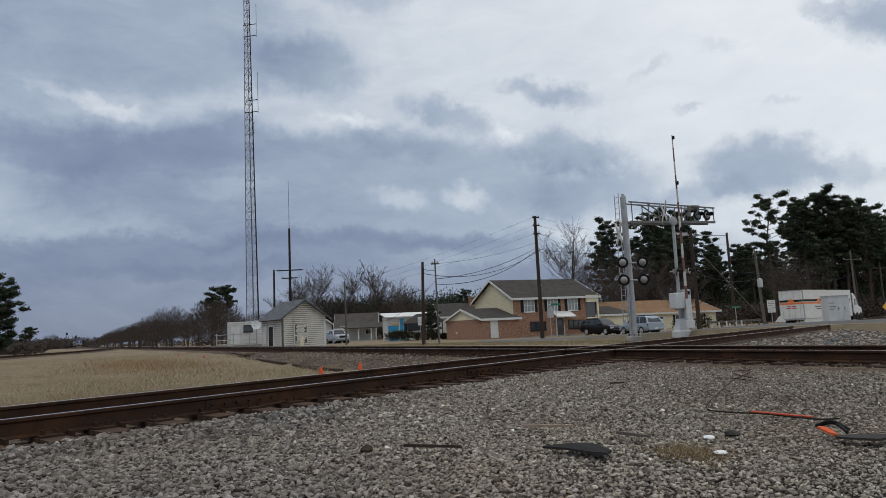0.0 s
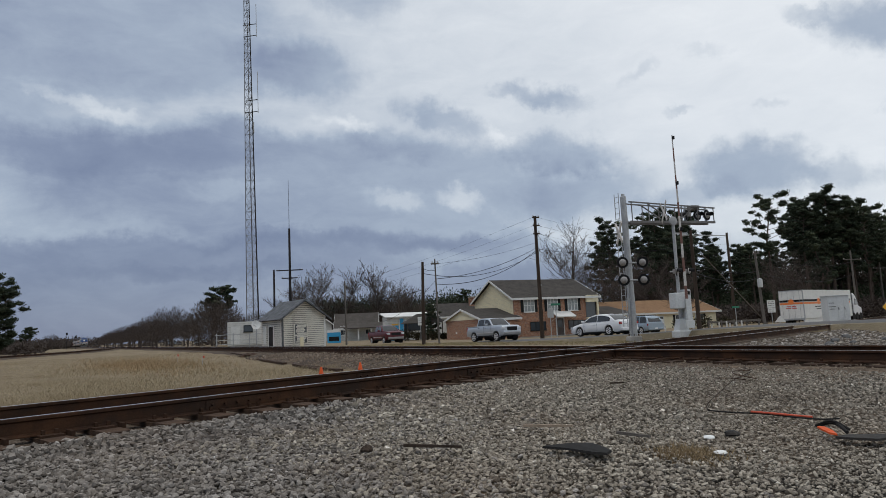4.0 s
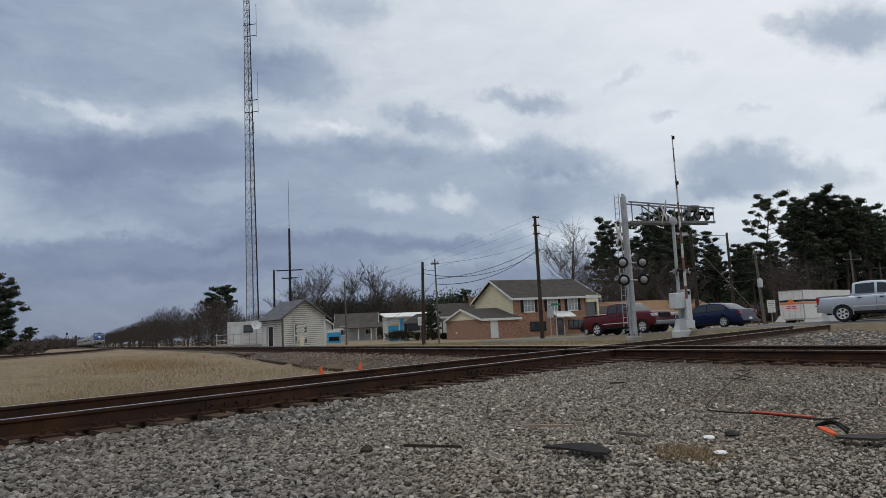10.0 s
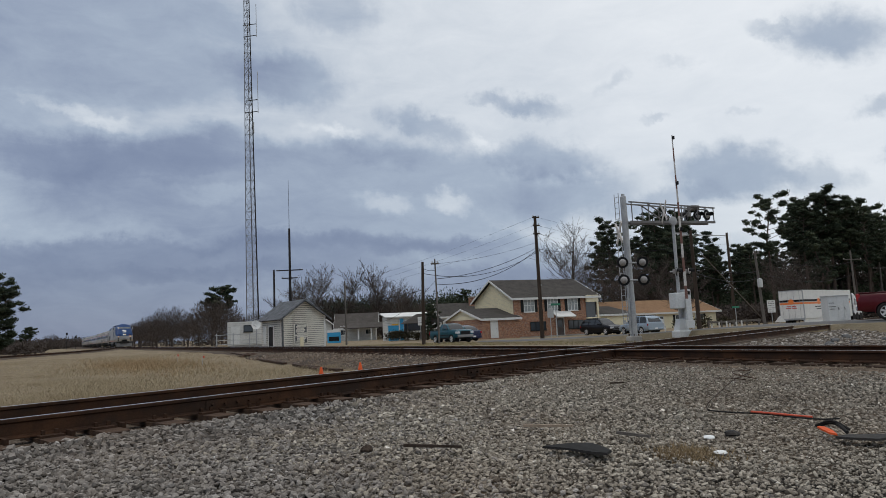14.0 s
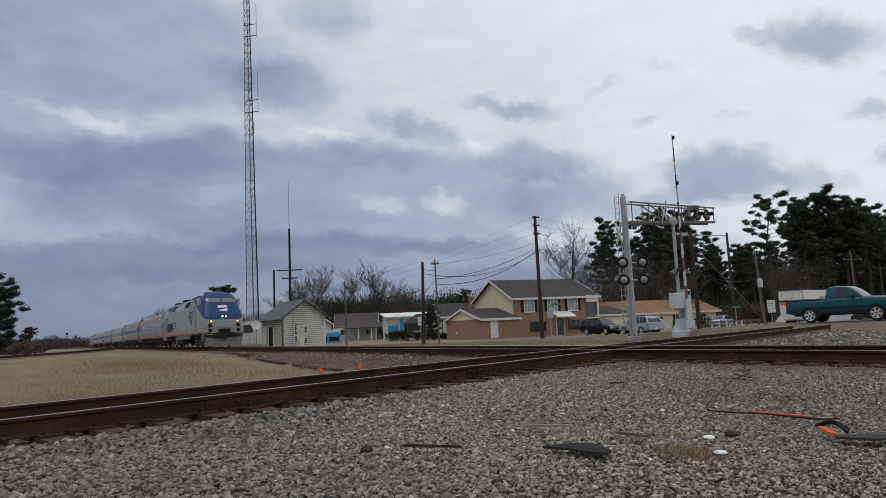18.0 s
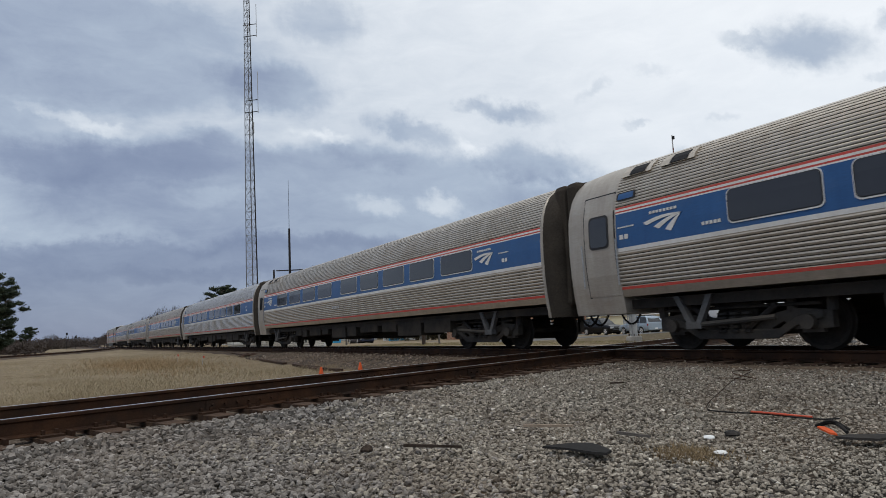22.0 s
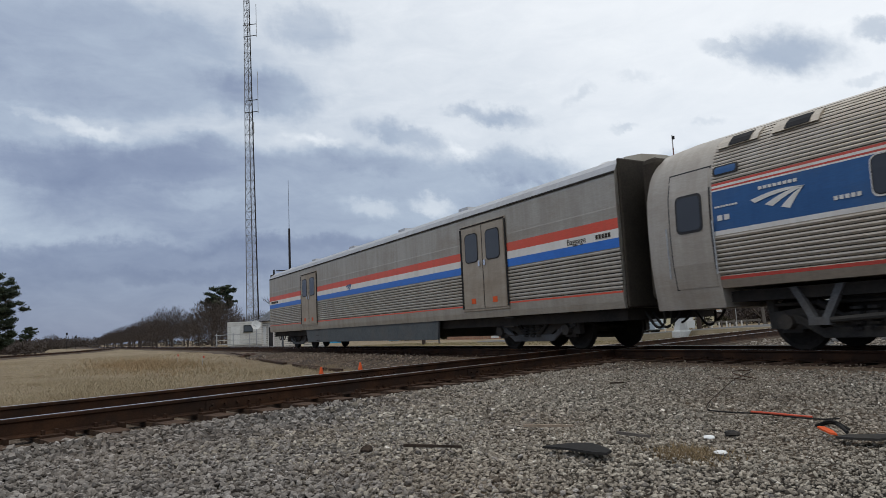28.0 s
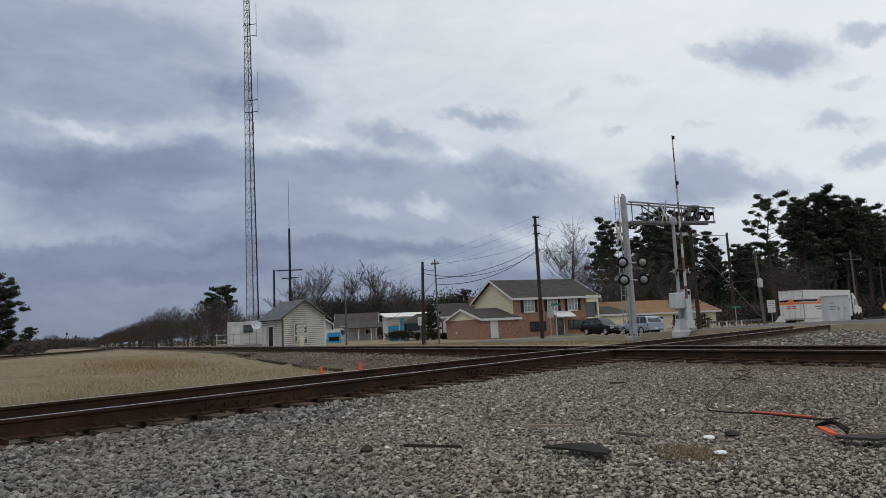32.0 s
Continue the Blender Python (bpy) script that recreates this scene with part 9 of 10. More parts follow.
def vase_tree(seed, height, width, label):
    """A low leafless tree with many fine upright twigs."""
    rnd = random.Random(seed)
    t = thing("bare_tree", label, "tree", group="row of bare trees")
    a, b = branch_geo(seed, height * 1.3, spread=0.8, levels=2, trunk_r=0.26, low=0.2, twig=0.03, fork=(3, 4))
    g = Geo()
    root = Vector((0, 0, height * 0.12))
    for _ in range(4000):
        an, rr = rnd.uniform(0, 6.283), math.sqrt(rnd.random())
        top = 0.34 + 0.56 * math.sqrt(1 - rr * rr * 0.98) * (1 + 0.12 * math.sin(3 * an + seed))
        z = height * (0.24 + (top - 0.24) * rnd.random() ** 0.6)
        p = Vector((math.cos(an) * width * rr, math.sin(an) * width * rr, z))
        d = ((p - root).normalized() + Vector((rnd.uniform(-0.5, 0.5), rnd.uniform(-0.5, 0.5), rnd.uniform(-0.1, 0.6)))).normalized()
        s = d.orthogonal().normalized()
        s.rotate(Matrix.Rotation(rnd.uniform(0, 6.28), 3, d))
        ln = rnd.uniform(0.3, 0.95)
        g.add([p - s * 0.024, p + s * 0.024, p + d * ln], [(0, 1, 2)])
    part("trunk", a, M["twigs"], t, smooth=True)
    part("limb_frame", b, M["twigs"], t)
    part("crown", g, M["twigs"], t, "dense crown of leafless twigs")
    return t


def place(ob, x, y, scale=1.0, turn=0.0, z=None):
    ob.matrix_basis = Matrix.Translation((x, y, (ground_z(x, y) if z is None else z) - 0.05)) @ Matrix.Rotation(turn, 4, "Z") @ Matrix.Scale(scale, 4)
    return ob


def again(ob, x, y, scale=1.0, turn=0.0):
    c = copy_thing(ob, Matrix.Identity(4))
    return place(c, x, y, scale, turn)


rnd = random.Random(21)
pines = [pine_tree(1, 21, 0.52, 4.1, "tall dark green pine with a high open crown", 27), pine_tree(2, 20, 0.46, 3.9, "tall dark green pine with a ragged crown", 29), pine_tree(3, 17, 0.42, 4.0, "dark green pine with a broad crown", 30), pine_tree(4, 11, 0.06, 3.6, "dark evergreen tree with low branches", 52), pine_tree(5, 13, 0.52, 3.9, "dark green pine with a dense rounded crown", 46)]
place(pines[0], 51.6, 104, 0.93)
place(pines[1], 66, 112, 1.05)
place(pines[2], 40, 118, 0.95)
# the wood behind the houses: kind, bearing across the view, distance, size
for i in range(84):
    if i < 44:
        f = rnd.uniform(0.50, 0.80)
        d = rnd.uniform(104, 150)
        sc = rnd.uniform(0.74, 1.02) * d / 115 * (0.95 if f > 0.6 else 1.0)
    else:
        f = rnd.uniform(0.225, 0.50)
        d = rnd.uniform(118, 160)
        sc = rnd.uniform(0.80, 1.04) * d / 130
    if 0.40 < f < 0.485:
        sc *= 0.72
    if 0.485 < f < 0.53 or (f < 0.32 and i % 2):
        continue
    again(pines[rnd.randrange(3)], d * f, d, sc, rnd.uniform(0, 6.28))
for k, f in enumerate((0.55, 0.565, 0.58, 0.595, 0.61)):
    again(pines[k % 3], 112 * f, 112 + 3 * (k % 2), 0.96 + 0.06 * (k % 3 == 1), 1.1 * k)
for k, f in enumerate((0.455, 0.47, 0.485, 0.50, 0.515, 0.53)):
    again(pines[2 - k % 2], 136 * f, 136 + 4 * (k % 3), 0.68 + 0.05 * (k % 3), 0.7 * k)
bare = [bare_tree(6, 19, "spreading leafless tree behind the house", spread=0.9, levels=4, trunk_r=0.28, low=0.26, twig=0.018, fork=(2, 4)),
        bare_tree(8, 16, "leafless tree with an upright crown", spread=0.72, levels=4, trunk_r=0.26, low=0.27, bend=0.55, twig=0.02, fork=(2, 4)),
        vase_tree(13, 7.6, 4.4, "low spreading leafless tree in a row")]
place(bare[0], 18.4, 95, 1.0)
again_at = ((22.6, 99, 0.72, 4.0),)
place(bare[1], -27.0, 138, 1.25)
place(bare[2], -50, 152, 1.0)
for x, y, sc, turn in again_at:
    again(bare[0], x, y, sc, turn)
for x, y, k, sc in ((-21.3, 140, 1, 1.2), (-32.0, 140, 1, 1.12), (-13.6, 142, 1, 1.25), (-15.0, 140, 1, 0.95), (-6.5, 120, 0, 0.6), (-8, 130, 0, 0.75), (-3.5, 128, 2, 0.8),
                   (-35.5, 143, 2, 0.95), (-41, 146, 2, 1.0), (30, 84, 1, 0.6), (46, 90, 0, 0.6), (54, 100, 0, 0.7), (35, 105, 1, 0.9), (31, 112, 1, 1.0), (36, 120, 0, 0.9), (42, 122, 1, 1.05)):
    again(bare[k], x, y, sc, rnd.uniform(0, 6.28))
# a row of bare trees along the far side of the main line
d = 109.0
for i in range(38):
    again(bare[2], 24.6 - 0.575 * d + rnd.uniform(-0.5, 2.5), d, rnd.uniform(0.8, 1.3) * (0.85 if i < 4 else 1.0), rnd.uniform(0, 6.28))
    d += rnd.uniform(6.5, 11.0) * (1.0 if i < 24 else 1.9)
place(pines[4], -53.6, 158, 1.0)
again(pines[4], -56.8, 161, 0.8, 2.0)
place(pines[3], -61.3, 88, 0.95)
again(pines[3], -64, 94, 0.9, 3.0)
again(pines[3], -63, 86, 0.7, 1.5)
again(pines[4], -189.0, 300, 0.78, 1.0)
again(pines[4], -195, 305, 0.58, 1.5)
again(pines[4], -201, 301, 0.6, 4.0)
again(bare[2], -180, 302, 1.0, 1.0)
again(bare[0], -67, 90, 0.8, 1.0)
again(pines[3], -1.9, 86, 0.38, 1.0)
again(pines[2], 3.8, 128, 0.5, 1.0)


def thicket(name, label, places, mat, seed, tall, per=160, blade=0.5, flat=0.8):
    """A mass of undergrowth in one mesh of small leaf blades."""
    r2 = random.Random(seed)
    g = Geo()
    for x, y, r in places:
        for _ in range(3):
            c = Vector((x + r2.uniform(-r, r) * 0.6, y + r2.uniform(-r, r) * 0.6, ground_z(x, y) + tall * r2.uniform(0.25, 0.75)))
            clump(g, c, r, per // 3, r2, flat, blade)
    return tagged(part(name, g, mat), label, "bushes", kind="stuff")


wood = random.Random(3)
thicket("undergrowth", "dark undergrowth between the pines", [(wood.uniform(0.36, 0.84) * d, d, 3.2) for d in [wood.uniform(122, 150) for _ in range(115)]], M["needles"], 4, 7.0, 330, 0.45)
thicket("undergrowth", "dark evergreen undergrowth under the tall pines", [(wood.uniform(0.34, 0.60) * d, d, 3.0) for d in [wood.uniform(124, 150) for _ in range(60)]], M["needles"], 14, 6.0, 330, 0.4)
thicket("undergrowth", "brown leafless brush at the edge of the wood", [(wood.uniform(0.28, 0.84) * d, d, 2.0) for d in [wood.uniform(106, 118) for _ in range(110)]], M["twigs"], 9, 3.0, 200, 0.5)
thicket("undergrowth", "dark evergreen wood behind the tall pines", [(wood.uniform(0.45, 0.92) * d, d, 3.4) for d in [wood.uniform(154, 174) for _ in range(170)]], M["needles"], 24, 18.0, 330, 0.5)
thicket("undergrowth", "grey-brown leafless wood behind the tall pines", [(wood.uniform(0.24, 0.92) * d, d, 3.2) for d in [wood.uniform(146, 156) for _ in range(190)]], M["twigs"], 28, 13.0, 300, 0.5)
thicket("undergrowth", "shaded wood behind the low house", [(wood.uniform(0.24, 0.46) * d, d, 3.2) for d in [wood.uniform(154, 174) for _ in range(50)]], M["needles"], 25, 10.0, 300, 0.5)
thicket("far_brush", "dark leafless brush along the main line", [(28 - 0.575 * d + wood.uniform(0, 12), d, 1.7) for d in [wood.uniform(118, 420) for _ in range(60)]], M["twigs"], 26, 0.8, 120, 0.4)
thicket("far_brush", "dark leafless brush beyond the side track", [(-wood.uniform(0.615, 0.74) * d, d, 1.8) for d in [wood.uniform(95, 190) for _ in range(90)]], M["twigs"], 27, 1.3, 150, 0.5)
thicket("far_woods", "distant evergreen woods behind the houses", [(wood.uniform(-0.20, 0.06) * d, d, 5.0) for d in [wood.uniform(150, 200) for _ in range(170)]], M["needles"], 5, 10.0, 600, 0.45)
thicket("far_woods", "grey-brown leafless woods behind the houses", [(wood.uniform(-0.20, 0.07) * d, d, 4.0) for d in [wood.uniform(140, 150) for _ in range(90)]], M["twigs"], 15, 6.0, 500, 0.3)
thicket("far_woods", "distant grey-brown tree line along the horizon", [(d * wood.uniform(-0.66, -0.52), d, 5.0) for d in [wood.uniform(420, 620) for _ in range(70)]], M["twigs"], 6, 5.0, 190, 1.2)
thicket("far_woods", "distant woods that close the horizon", [(900 * math.sin(a), 900 * math.cos(a), 11) for a in [wood.uniform(-0.7, 0.75) for _ in range(170)]], M["twigs"], 7, 8.0, 330, 1.6)


def bush(x, y, r, label="clipped dark green bush", mat="bush"):
    g = Geo()
    b = random.Random(int(x * 10 + y))
    for _ in range(7):
        clump(g, Vector((b.uniform(-r, r) * 0.4, b.uniform(-r, r) * 0.4, r * b.uniform(0.35, 0.8))), r * 0.62, 110, b, 0.8, 0.2)
    t = thing("bush", label, "bush", pose(x, y, ground_z(x, y)), group="garden bushes")
    part("stem", Geo().tube((0, 0, -0.1), (0, 0, r * 0.6), 0.05, n=5), M["twigs"], t)
    part("foliage", g, M[mat], t)


for x, y, r in ((-6.4, 84.7, 1.2), (-3.85, 84.6, 1.0), (-1.7, 83.8, 0.96), (-0.36, 84, 0.72), (-5.2, 86.0, 1.3), (-7.6, 91.5, 1.2), (25.8, 72, 1.3), (28.2, 74, 1.4), (23, 90, 1.0), (41.5, 99, 1.2)):
    bush(x, y, r)


# ---- grass ----
def grass(name, label, count, seed, sampler, tall, wide, tones):
    rng = np.random.default_rng(seed)
    pts = []
    while len(pts) < count:
        p = sampler(rng)
        if p is not None:
            pts.append(p)
    xy = np.array([(p[0], p[1]) for p in pts])
    h = np.array([p[2] for p in pts]) * tall * rng.uniform(0.5, 1.2, count)
    z = np.array([ground_z(x, y) for x, y in xy])
    a = rng.uniform(0, 2 * math.pi, count)
    lean = rng.uniform(0.2, 1.5, count) * h
    b = rng.uniform(0, 2 * math.pi, count)
    w = wide * rng.uniform(0.6, 1.4, count)
    v = np.zeros((count, 3, 3))
    v[:, 0] = np.column_stack([xy[:, 0] - np.cos(a) * w, xy[:, 1] - np.sin(a) * w, z - 0.02])
    v[:, 1] = np.column_stack([xy[:, 0] + np.cos(a) * w, xy[:, 1] + np.sin(a) * w, z - 0.02])
    v[:, 2] = np.column_stack([xy[:, 0] + np.cos(b) * lean, xy[:, 1] + np.sin(b) * lean, z + h])
    me = bpy.data.meshes.new(name)
    me.from_pydata(v.reshape(-1, 3).tolist(), [], np.arange(count * 3).reshape(-1, 3).tolist())
    k = Mat(name, 0.9)
    rnd_ = k.n("ShaderNodeNewGeometry").outputs["Random Per Island"]
    c = k.ramp(rnd_, *tones)
    c = k.mix(k.ramp(k.noise(0.25, 4), (0.4, (0, 0, 0)), (0.65, (0.7, 0.7, 0.7))), c, (0.30, 0.24, 0.15))
    k.color(c)
    me.materials.append(k.m)
    return tagged(new(name, me), label, "grass", kind="stuff")


STRAW = [(0.0, (0.20, 0.16, 0.10)), (0.5, (0.37, 0.305, 0.20)), (1.0, (0.50, 0.425, 0.295))]


def field_sample(rng):
    """A place in the field between the lines, denser towards the camera."""
    d = rng.uniform(0, 1) ** 1.6 * 42 + 6
    x = d * rng.uniform(-0.80, 0.05)
    a, b = lines(x, d)
    if b < 2.4 or a > -2.6:
        return None
    tall = 1.0 + 0.8 * (noise.noise((x * 0.3, d * 0.3, 2)) > 0.1)
    if -10 < x < -3.5 and 12 < d < 24:
        tall *= 1.5
    return x, d, tall


grass("dry_grass", "short dry straw-coloured winter grass", 110000, 5, field_sample, 0.048, 0.006, STRAW)


def tuft_sample(rng):
    f = rng.normal(0, 0.62)
    x, d = -13.4 + 3.6 * f + rng.normal(0, 1.0), 29.5 - 5.0 * f + rng.normal(0, 1.6)
    a, b = lines(x, d)
    return (x, d, 1.0) if b > 2.6 and a < -2.8 else None


grass("tall_grass", "taller rust-tinged dry grass tufts", 4600, 6, tuft_sample, 0.30, 0.007, [(0.0, (0.27, 0.16, 0.08)), (1.0, (0.42, 0.32, 0.19))])


def verge_sample(rng):
    s = rng.uniform(68, 104)
    p, d = lane_at(s, rng.uniform(-7.5, -1.6))
    return p.x, p.y, 1.0


grass("verge_grass", "green-brown grass strip beside the road", 13000, 8, verge_sample, 0.10, 0.012, [(0.0, (0.12, 0.12, 0.045)), (0.6, (0.24, 0.20, 0.10)), (1.0, (0.33, 0.28, 0.16))])


# ---- small things lying about ----
def yz(x, y, lift=0.0):
    return ground_z(x, y) + 0.052 + lift


def cord(name, pts, r, mat, label):
    sp = spline([(x, y, yz(x, y, dz)) for x, y, dz in pts], 0.05)
    return tagged(part(name, cable_geo(sp, r), mat, smooth=True), label, "cable")


M["cable_orange"] = plain("cable_orange", (0.55, 0.075, 0.03), 0.55)
M["stick"] = surface("weathered_stick", (0.25, 0.19, 0.14), (0.36, 0.29, 0.22), 4, 0.9, fine=40)
cord("cable_scrap", [(5.1, 11.4, 0.03), (4.5, 10.2, 0.02), (4.25, 9.4, 0.04), (3.6, 8.5, 0.01), (2.95, 7.3, 0.02), (2.45, 6.4, 0.01), (2.30, 6.05, 0.0), (2.29, 5.95, 0.01)], 0.0055, M["pole_wood"], "black cable scrap lying across the gravel")
cord("cable_scrap", [(2.27, 5.95, 0.0), (2.42, 5.75, 0.0), (2.55, 5.55, 0.01), (2.66, 5.2, 0.02), (2.78, 5.06, 0.02), (2.9, 5.0, 0.03)], 0.0065, M["rubber"], "black cable scrap beside the orange sheath")
cord("cable_sheath", [(2.50, 5.62, 0.02), (2.57, 5.40, 0.03), (2.66, 5.24, 0.03), (2.76, 5.10, 0.03)], 0.0085, M["cable_orange"], "orange plastic cable sheath on the gravel")
cord("cable_scrap", [(4.35, 9.7, 0.02), (3.9, 9.2, 0.06), (3.75, 8.75, 0.05), (3.85, 8.4, 0.02)], 0.006, M["rail_rust"], "rusty wire loop on the gravel")
cord("cable_scrap", [(3.55, 8.85, 0.01), (3.6, 8.5, 0.03), (3.68, 8.3, 0.02)], 0.006, M["rail_rust"], "short rusty wire end on the gravel")


def flat_scrap(name, label, outline, z, thick, mat, cat_="scrap"):
    g = Geo()
    rings = []
    for dz, k in ((0.0, 1.0), (thick, 0.97)):
        cx, cy = sum(p[0] for p in outline) / len(outline), sum(p[1] for p in outline) / len(outline)
        rings.append([Vector((cx + (x - cx) * k, cy + (y - cy) * k, z + dz + 0.02 * noise.noise((x * 5, y * 5, 1)))) for x, y in outline])
    g.loft(rings)
    return tagged(part(name, g, mat, smooth=False), label, cat_)


flat_scrap("rubber_scrap", "flat black piece of rubber matting on the gravel", [(0.59, 4.48), (0.74, 4.36), (0.86, 4.18), (0.94, 4.14), (0.99, 4.22), (0.96, 4.40), (0.92, 4.50), (0.78, 4.50)], yz(0.85, 4.35, 0.012), 0.014, M["rubber"], "rubber scrap")
flat_scrap("rubber_scrap", "narrow dark grey rubber strip on the gravel", [(2.48, 4.40), (2.51, 4.34), (2.64, 4.20), (2.86, 4.26), (2.74, 4.34), (2.56, 4.42)], yz(2.6, 4.3, 0.012), 0.014, M["steel_dark"], "rubber scrap")
flat_scrap("orange_scrap", "torn orange plastic scrap", [(2.50, 4.64), (2.48, 4.56), (2.48, 4.46), (2.51, 4.42), (2.53, 4.5), (2.54, 4.62)], yz(2.5, 4.5, 0.025), 0.012, M["orange"], "plastic scrap")
cord("cable_scrap", [(2.63, 4.82, 0.02), (2.64, 4.72, 0.05), (2.63, 4.6, 0.05), (2.61, 4.48, 0.02)], 0.012, M["rubber"], "thick black cable stub on the gravel")
cord("cable_scrap", [(2.58, 4.80, 0.02), (2.62, 4.66, 0.07), (2.66, 4.5, 0.02)], 0.009, M["rubber"], "black cable stub on the gravel")


def stick(label, a, b, w, h, mat):
    a, b = Vector((*a, yz(*a, 0.02))), Vector((*b, yz(*b, 0.02)))
    d = b - a
    m = along(a, d)
    g = Geo().box(0, d.length * 0.55, -w, w, 0, h).box(d.length * 0.5, d.length, -w * 0.8, w * 0.9, 0.002, h * 0.9)
    ob = part("wood_stick", g, mat, m=m)
    tagged(ob, label, "stick", group="scraps of wood")


stick("thin pale weathered stick on the gravel", (0.575, 5.38), (0.94, 5.24), 0.012, 0.02, M["stick"])
stick("thin dark stick on the gravel", (-0.335, 4.72), (0.06, 4.57), 0.011, 0.02, M["pole_wood"])
stick("short dark stick on the gravel", (1.18, 4.84), (1.35, 4.62), 0.012, 0.02, M["pole_grey"])
stick("short brown stick near the rail", (2.06, 8.62), (2.24, 8.62), 0.015, 0.02, M["pole_wood"])


def lump(name, label, x, y, r, mat, flat=0.6, z=None):
    g = Geo()
    rr = random.Random(int(x * 100 + y * 10))
    rings = []
    for f, h in ((0.9, 0.0), (1.0, 0.35), (0.8, 0.75), (0.35, 1.0)):
        rings.append([Vector((r * f * math.cos(a) * rr.uniform(0.8, 1.2), r * f * math.sin(a) * rr.uniform(0.8, 1.2), r * flat * h * rr.uniform(0.85, 1.1))) for a in (2 * math.pi * i / 9 for i in range(9))])
    g.loft(rings)
    ob = part(name, g, mat, m=pose(x, y, (yz(x, y) if z is None else z) - 0.02))
    return tagged(ob, label, "stone", group="odd stones")


lump("stone", "white flat stone on the gravel", 1.79, 4.72, 0.042, M["white"], 0.5)
lump("stone", "white flat stone on the gravel", 1.65, 4.2, 0.045, M["white"], 0.4)
lump("stone", "dark brown lump of stone", -0.61, 4.86, 0.048, M["pole_wood"], 0.8)
lump("stone", "flat greenish stone on the gravel", 1.98, 4.8, 0.055, M["steel_dark"], 0.6)
for x, y, r in ((10.4, 18.2, 0.22), (11.3, 18.6, 0.16), (11.9, 20.5, 0.25), (10.0, 17.6, 0.15), (12.6, 19.2, 0.18), (13.4, 22.4, 0.3)):
    lump("stone", "dark lump of asphalt on the verge", x, y, r * 0.55, M["asphalt"], 0.8)

# brown dead weeds in the gravel
grass("dead_weeds", "small patch of brown dead weeds", 1400, 17, lambda rng: (rng.normal(1.47, 0.10), rng.normal(4.25, 0.13), 1.0), 0.06, 0.006, [(0.0, (0.16, 0.10, 0.05)), (1.0, (0.30, 0.21, 0.11))])
grass("dead_weeds", "thin dry weeds in the gravel", 700, 18, lambda rng: (rng.normal(1.2, 0.5), rng.normal(5.4, 0.25), 1.0), 0.03, 0.005, [(0.0, (0.18, 0.12, 0.06)), (1.0, (0.32, 0.24, 0.13))])


def cone(x, y, label):
    t = thing("traffic_cone", label, "traffic cone", pose(x, y, ground_z(x, y)), group="orange cones")
    part("base", Geo().box(-0.13, 0.13, -0.13, 0.13, -0.02, 0.03), M["orange"], t, bevel=0.01)
    part("body", Geo().lathe([(0.085, 0.03), (0.025, 0.33), (0.015, 0.34)], (0, 0, 0), "z", 16), M["orange"], t, smooth=True)


cone(-3.05, 16.0, "small orange cone beside the crossing line")
cone(-2.27, 17.2, "small orange cone beside the crossing line")
for x, y in ((-12.6, 31.0), (-10.2, 27.7)):
    f = thing("marker_flag", "small red marker flag on a wire in the grass", "flag", pose(x, y, ground_z(x, y)), group="marker flags")
    part("wire", Geo().tube((0, 0, 0), (0, 0, 0.42), 0.008, n=5), M["galvanized"], f)
    part("flag", Geo().box(0, 0.08, -0.004, 0.004, 0.34, 0.42), M["cable_orange"], f)
# old rail and timbers left beside the main line
tm = random.Random(9)
for a, b in (((-30.5, 79, 0.0), (-16.5, 49, 0.0)), ((-14.5, 43.5, 0), (-10.2, 34.0, 0)), ((-9.0, 31.5, 0.02), (-6.3, 25.6, 0.02)), ((-5.6, 24.4, 0), (-3.9, 20.3, 0)), ((-5.2, 23.4, 0), (-3.2, 19.6, 0.0))):
    a, b = Vector(a), Vector(b)
    d = b - a
    ob = part("old_timber", Geo().box(0, d.length * 0.48, -0.10, 0.10, 0, 0.10).box(d.length * 0.47, d.length, -0.07, 0.12, 0.01, 0.085), M["tie_wood"], m=along(Vector((a.x, a.y, ground_z((a.x + b.x) / 2, (a.y + b.y) / 2))), d))
    tagged(ob, "dark discarded timber lying beside the track", "timber", group="old timbers")
lump("scrap_heap", "dark heap of scrap beside the track", -10.4, 35.2, 0.7, M["rail_rust"], 0.45, -0.5)
# switch stand and marker far down the line
for x, y, h in ((-172, 300, 6.5), (-169, 302, 5.0)):
    t = thing("signal_mast", "distant dark railway signal mast", "railway signal", pose(x, y, -0.6))
    part("mast", Geo().tube((0, 0, 0), (0, 0, h), 0.08, n=8), M["steel_dark"], t)
    part("head", Geo().box(-0.35, 0.35, -0.2, 0.2, h - 0.2, h + 0.9), M["black"], t, bevel=0.05)


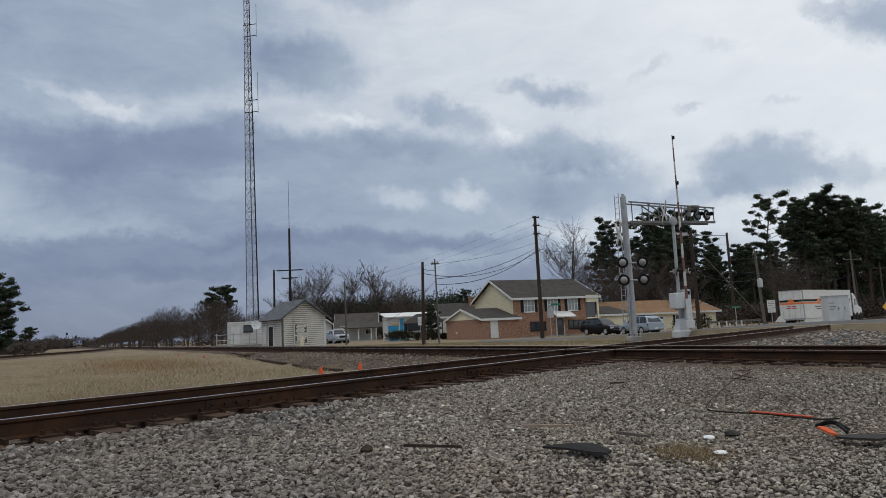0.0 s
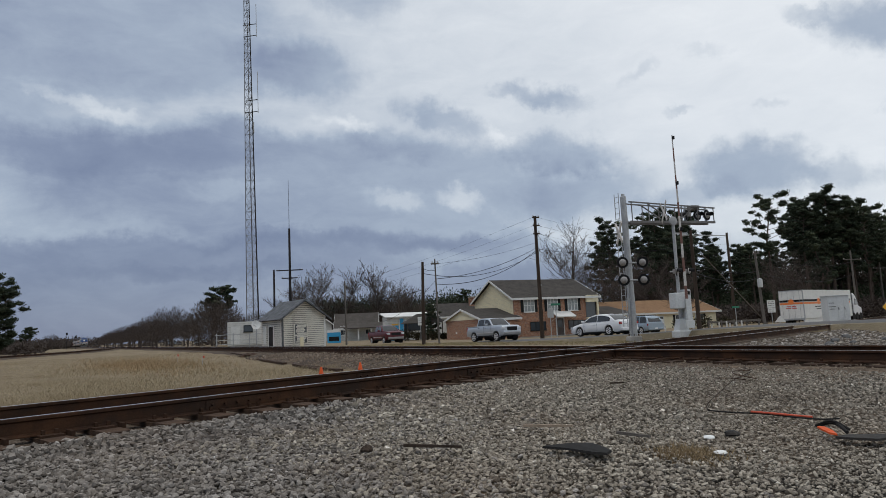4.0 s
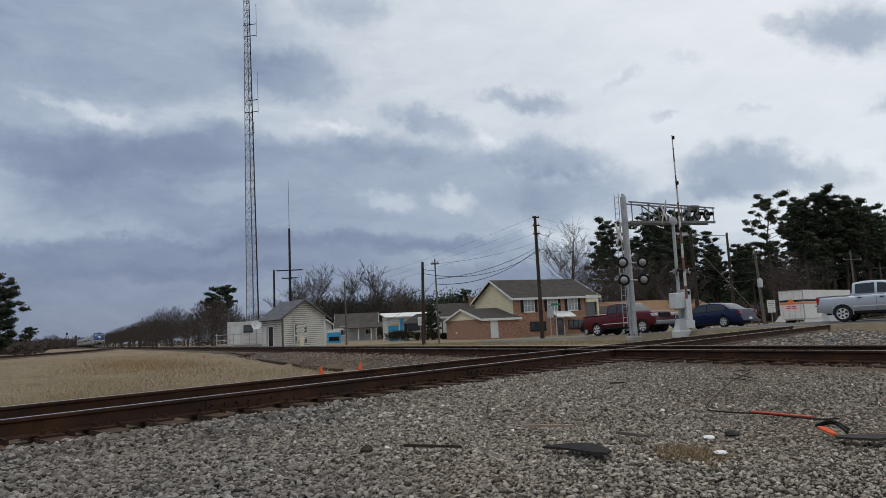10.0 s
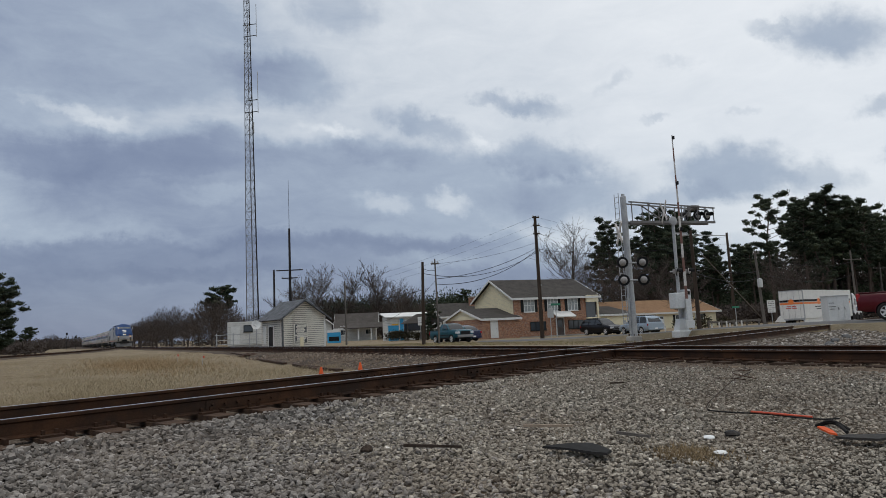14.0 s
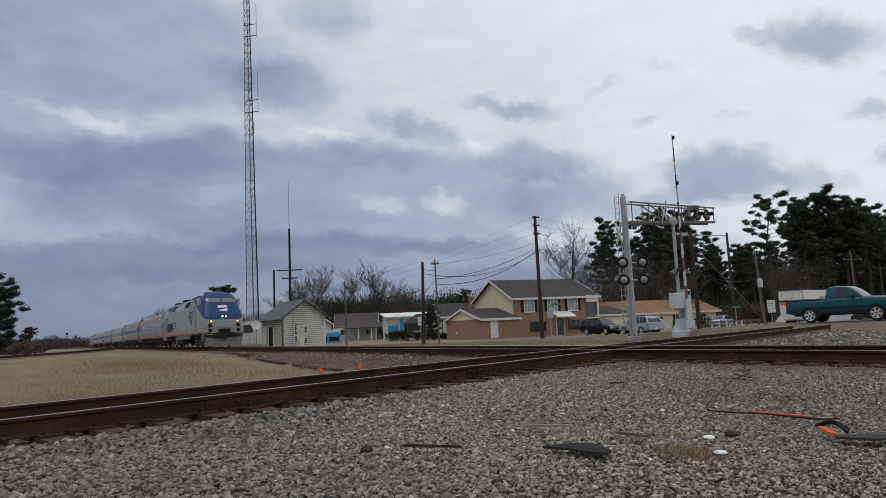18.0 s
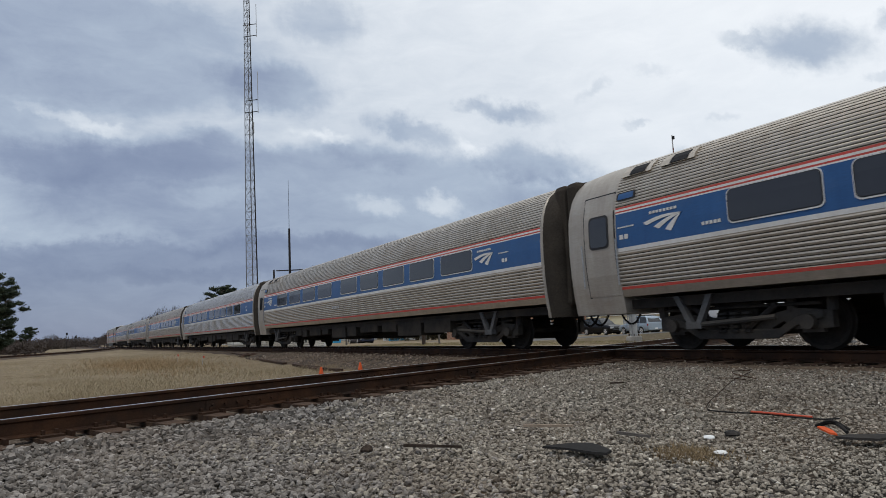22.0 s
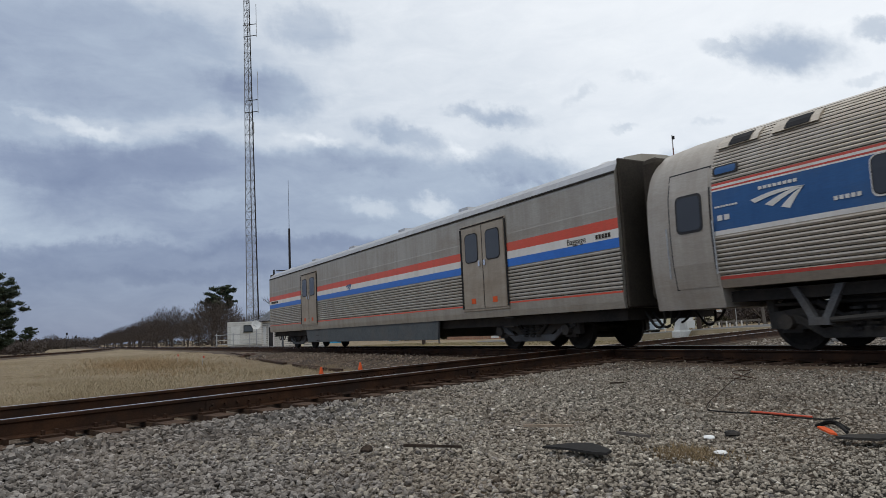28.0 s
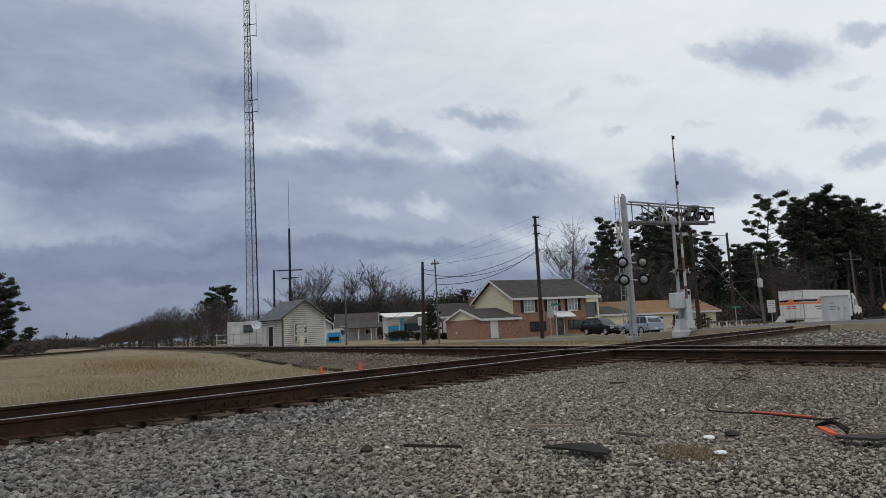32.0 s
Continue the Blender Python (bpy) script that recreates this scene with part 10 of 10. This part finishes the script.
# ---- what moves ----
def drive(car, side, mean, coef, t0, t1, low, high, seen0, seen1):
    """Keys a vehicle along the road: a smooth law between t0 and t1, an even speed outside it. Its wheels roll while it can be seen."""
    def law(t):
        u = min(max(t, t0), t1)
        x = u - mean
        s = sum(c * x ** (len(coef) - 1 - i) for i, c in enumerate(coef))
        v = sum(c * (len(coef) - 1 - i) * x ** (len(coef) - 2 - i) for i, c in enumerate(coef[:-1]))
        return min(max(s + v * (t - u), low), high)

    rows = []
    for k in range(161):
        t = k * 0.2
        p, d = lane_at(law(t), side)
        if side > 0:
            d = -d
        turn = d.to_track_quat("X", "Z").to_matrix().to_4x4()
        rows.append((t, Matrix.Translation(p + Vector((0, 0, 0.02))) @ turn))
    walk(car, rows)
    sign_ = -1 if side > 0 else 1
    for w in [c for c in car.children if c.name.startswith("wheel") and not c.name.startswith("wheel_arch")]:
        at = w.matrix_basis.translation.copy()
        r = at.z
        steps = [0.0] + [k / 30 for k in range(max(1, int(seen0 * 30)), int(min(seen1, 31.9) * 30))] + [32.0]
        walk(w, [(t, Matrix.Translation(at) @ Matrix.Rotation((sign_ * (law(min(max(t, seen0), seen1)) - law(seen0)) / r) % (2 * math.pi), 4, "Y")) for t in steps])


def motions():
    for car, offset in train:
        walk(car, [(t * 2.0, train_pose(offset, t * 2.0)) for t in range(17)])
    drift = Vector((-3.75, 4.6, 0))
    walk(cloud, [(t * 4.0, Matrix.Translation(drift * (t * 4.0))) for t in range(9)])
    drive(white_car, 3.6, 3.557, (-0.0758, -0.75833, -7.30083, 90.21437), 1.5, 7.0, 8, 116, 0.5, 9.0)
    drive(silver_truck, 0.0, 5.992, (0.03492, -0.33393, 4.8047, 89.80897), 0.0, 10.0, 2, 150, 0.0, 11.5)
    drive(red_truck, 0.0, 9.833, (0.01229, -0.16851, 4.42625, 91.44444), 5.5, 13.5, 26, 135, 0.0, 15.0)
    drive(blue_car, 3.6, 11.042, (-0.01261, -0.50097, -5.849, 89.95781), 7.5, 17.5, 18, 124, 6.5, 18.5)
    drive(teal_truck, 0.0, 15.25, (0.02261, -0.78126, 9.07148, 84.93615), 11.5, 18.0, 12, 123, 10.0, 19.5)
    drive(pale_truck, 3.6, 23.225, (-0.95052, -8.79056, 87.69032), 20.2, 26.0, 27, 132, 19.0, 28.0)
    drive(dark_car, 0.0, 30.0, (-0.17371, 5.96027, 100.32978), 29.2, 31.0, 2, 125, 26.0, 32.0)
    side_street = [(0, 112, 205), (11.5, 98, 150), (14.5, 70, 122), (17.5, 40.5, 94), (18.5, 34, 87), (19.5, 26, 79), (21, 16, 69), (22.5, 6.5, 62), (24, -1.5, 68), (26, -10, 84), (28, -20, 103), (32, -20.4, 104)]
    rows = []
    for i, (t, x, y) in enumerate(side_street):
        a, b = side_street[max(i - 1, 0)], side_street[min(i + 1, len(side_street) - 1)]
        rows.append((t, Matrix.Translation((x, y, ground_z(x, y) + 0.03)) @ Matrix.Rotation(math.atan2(b[2] - a[2], b[1] - a[1]), 4, "Z")))
    walk(grey_car, rows)


motions()
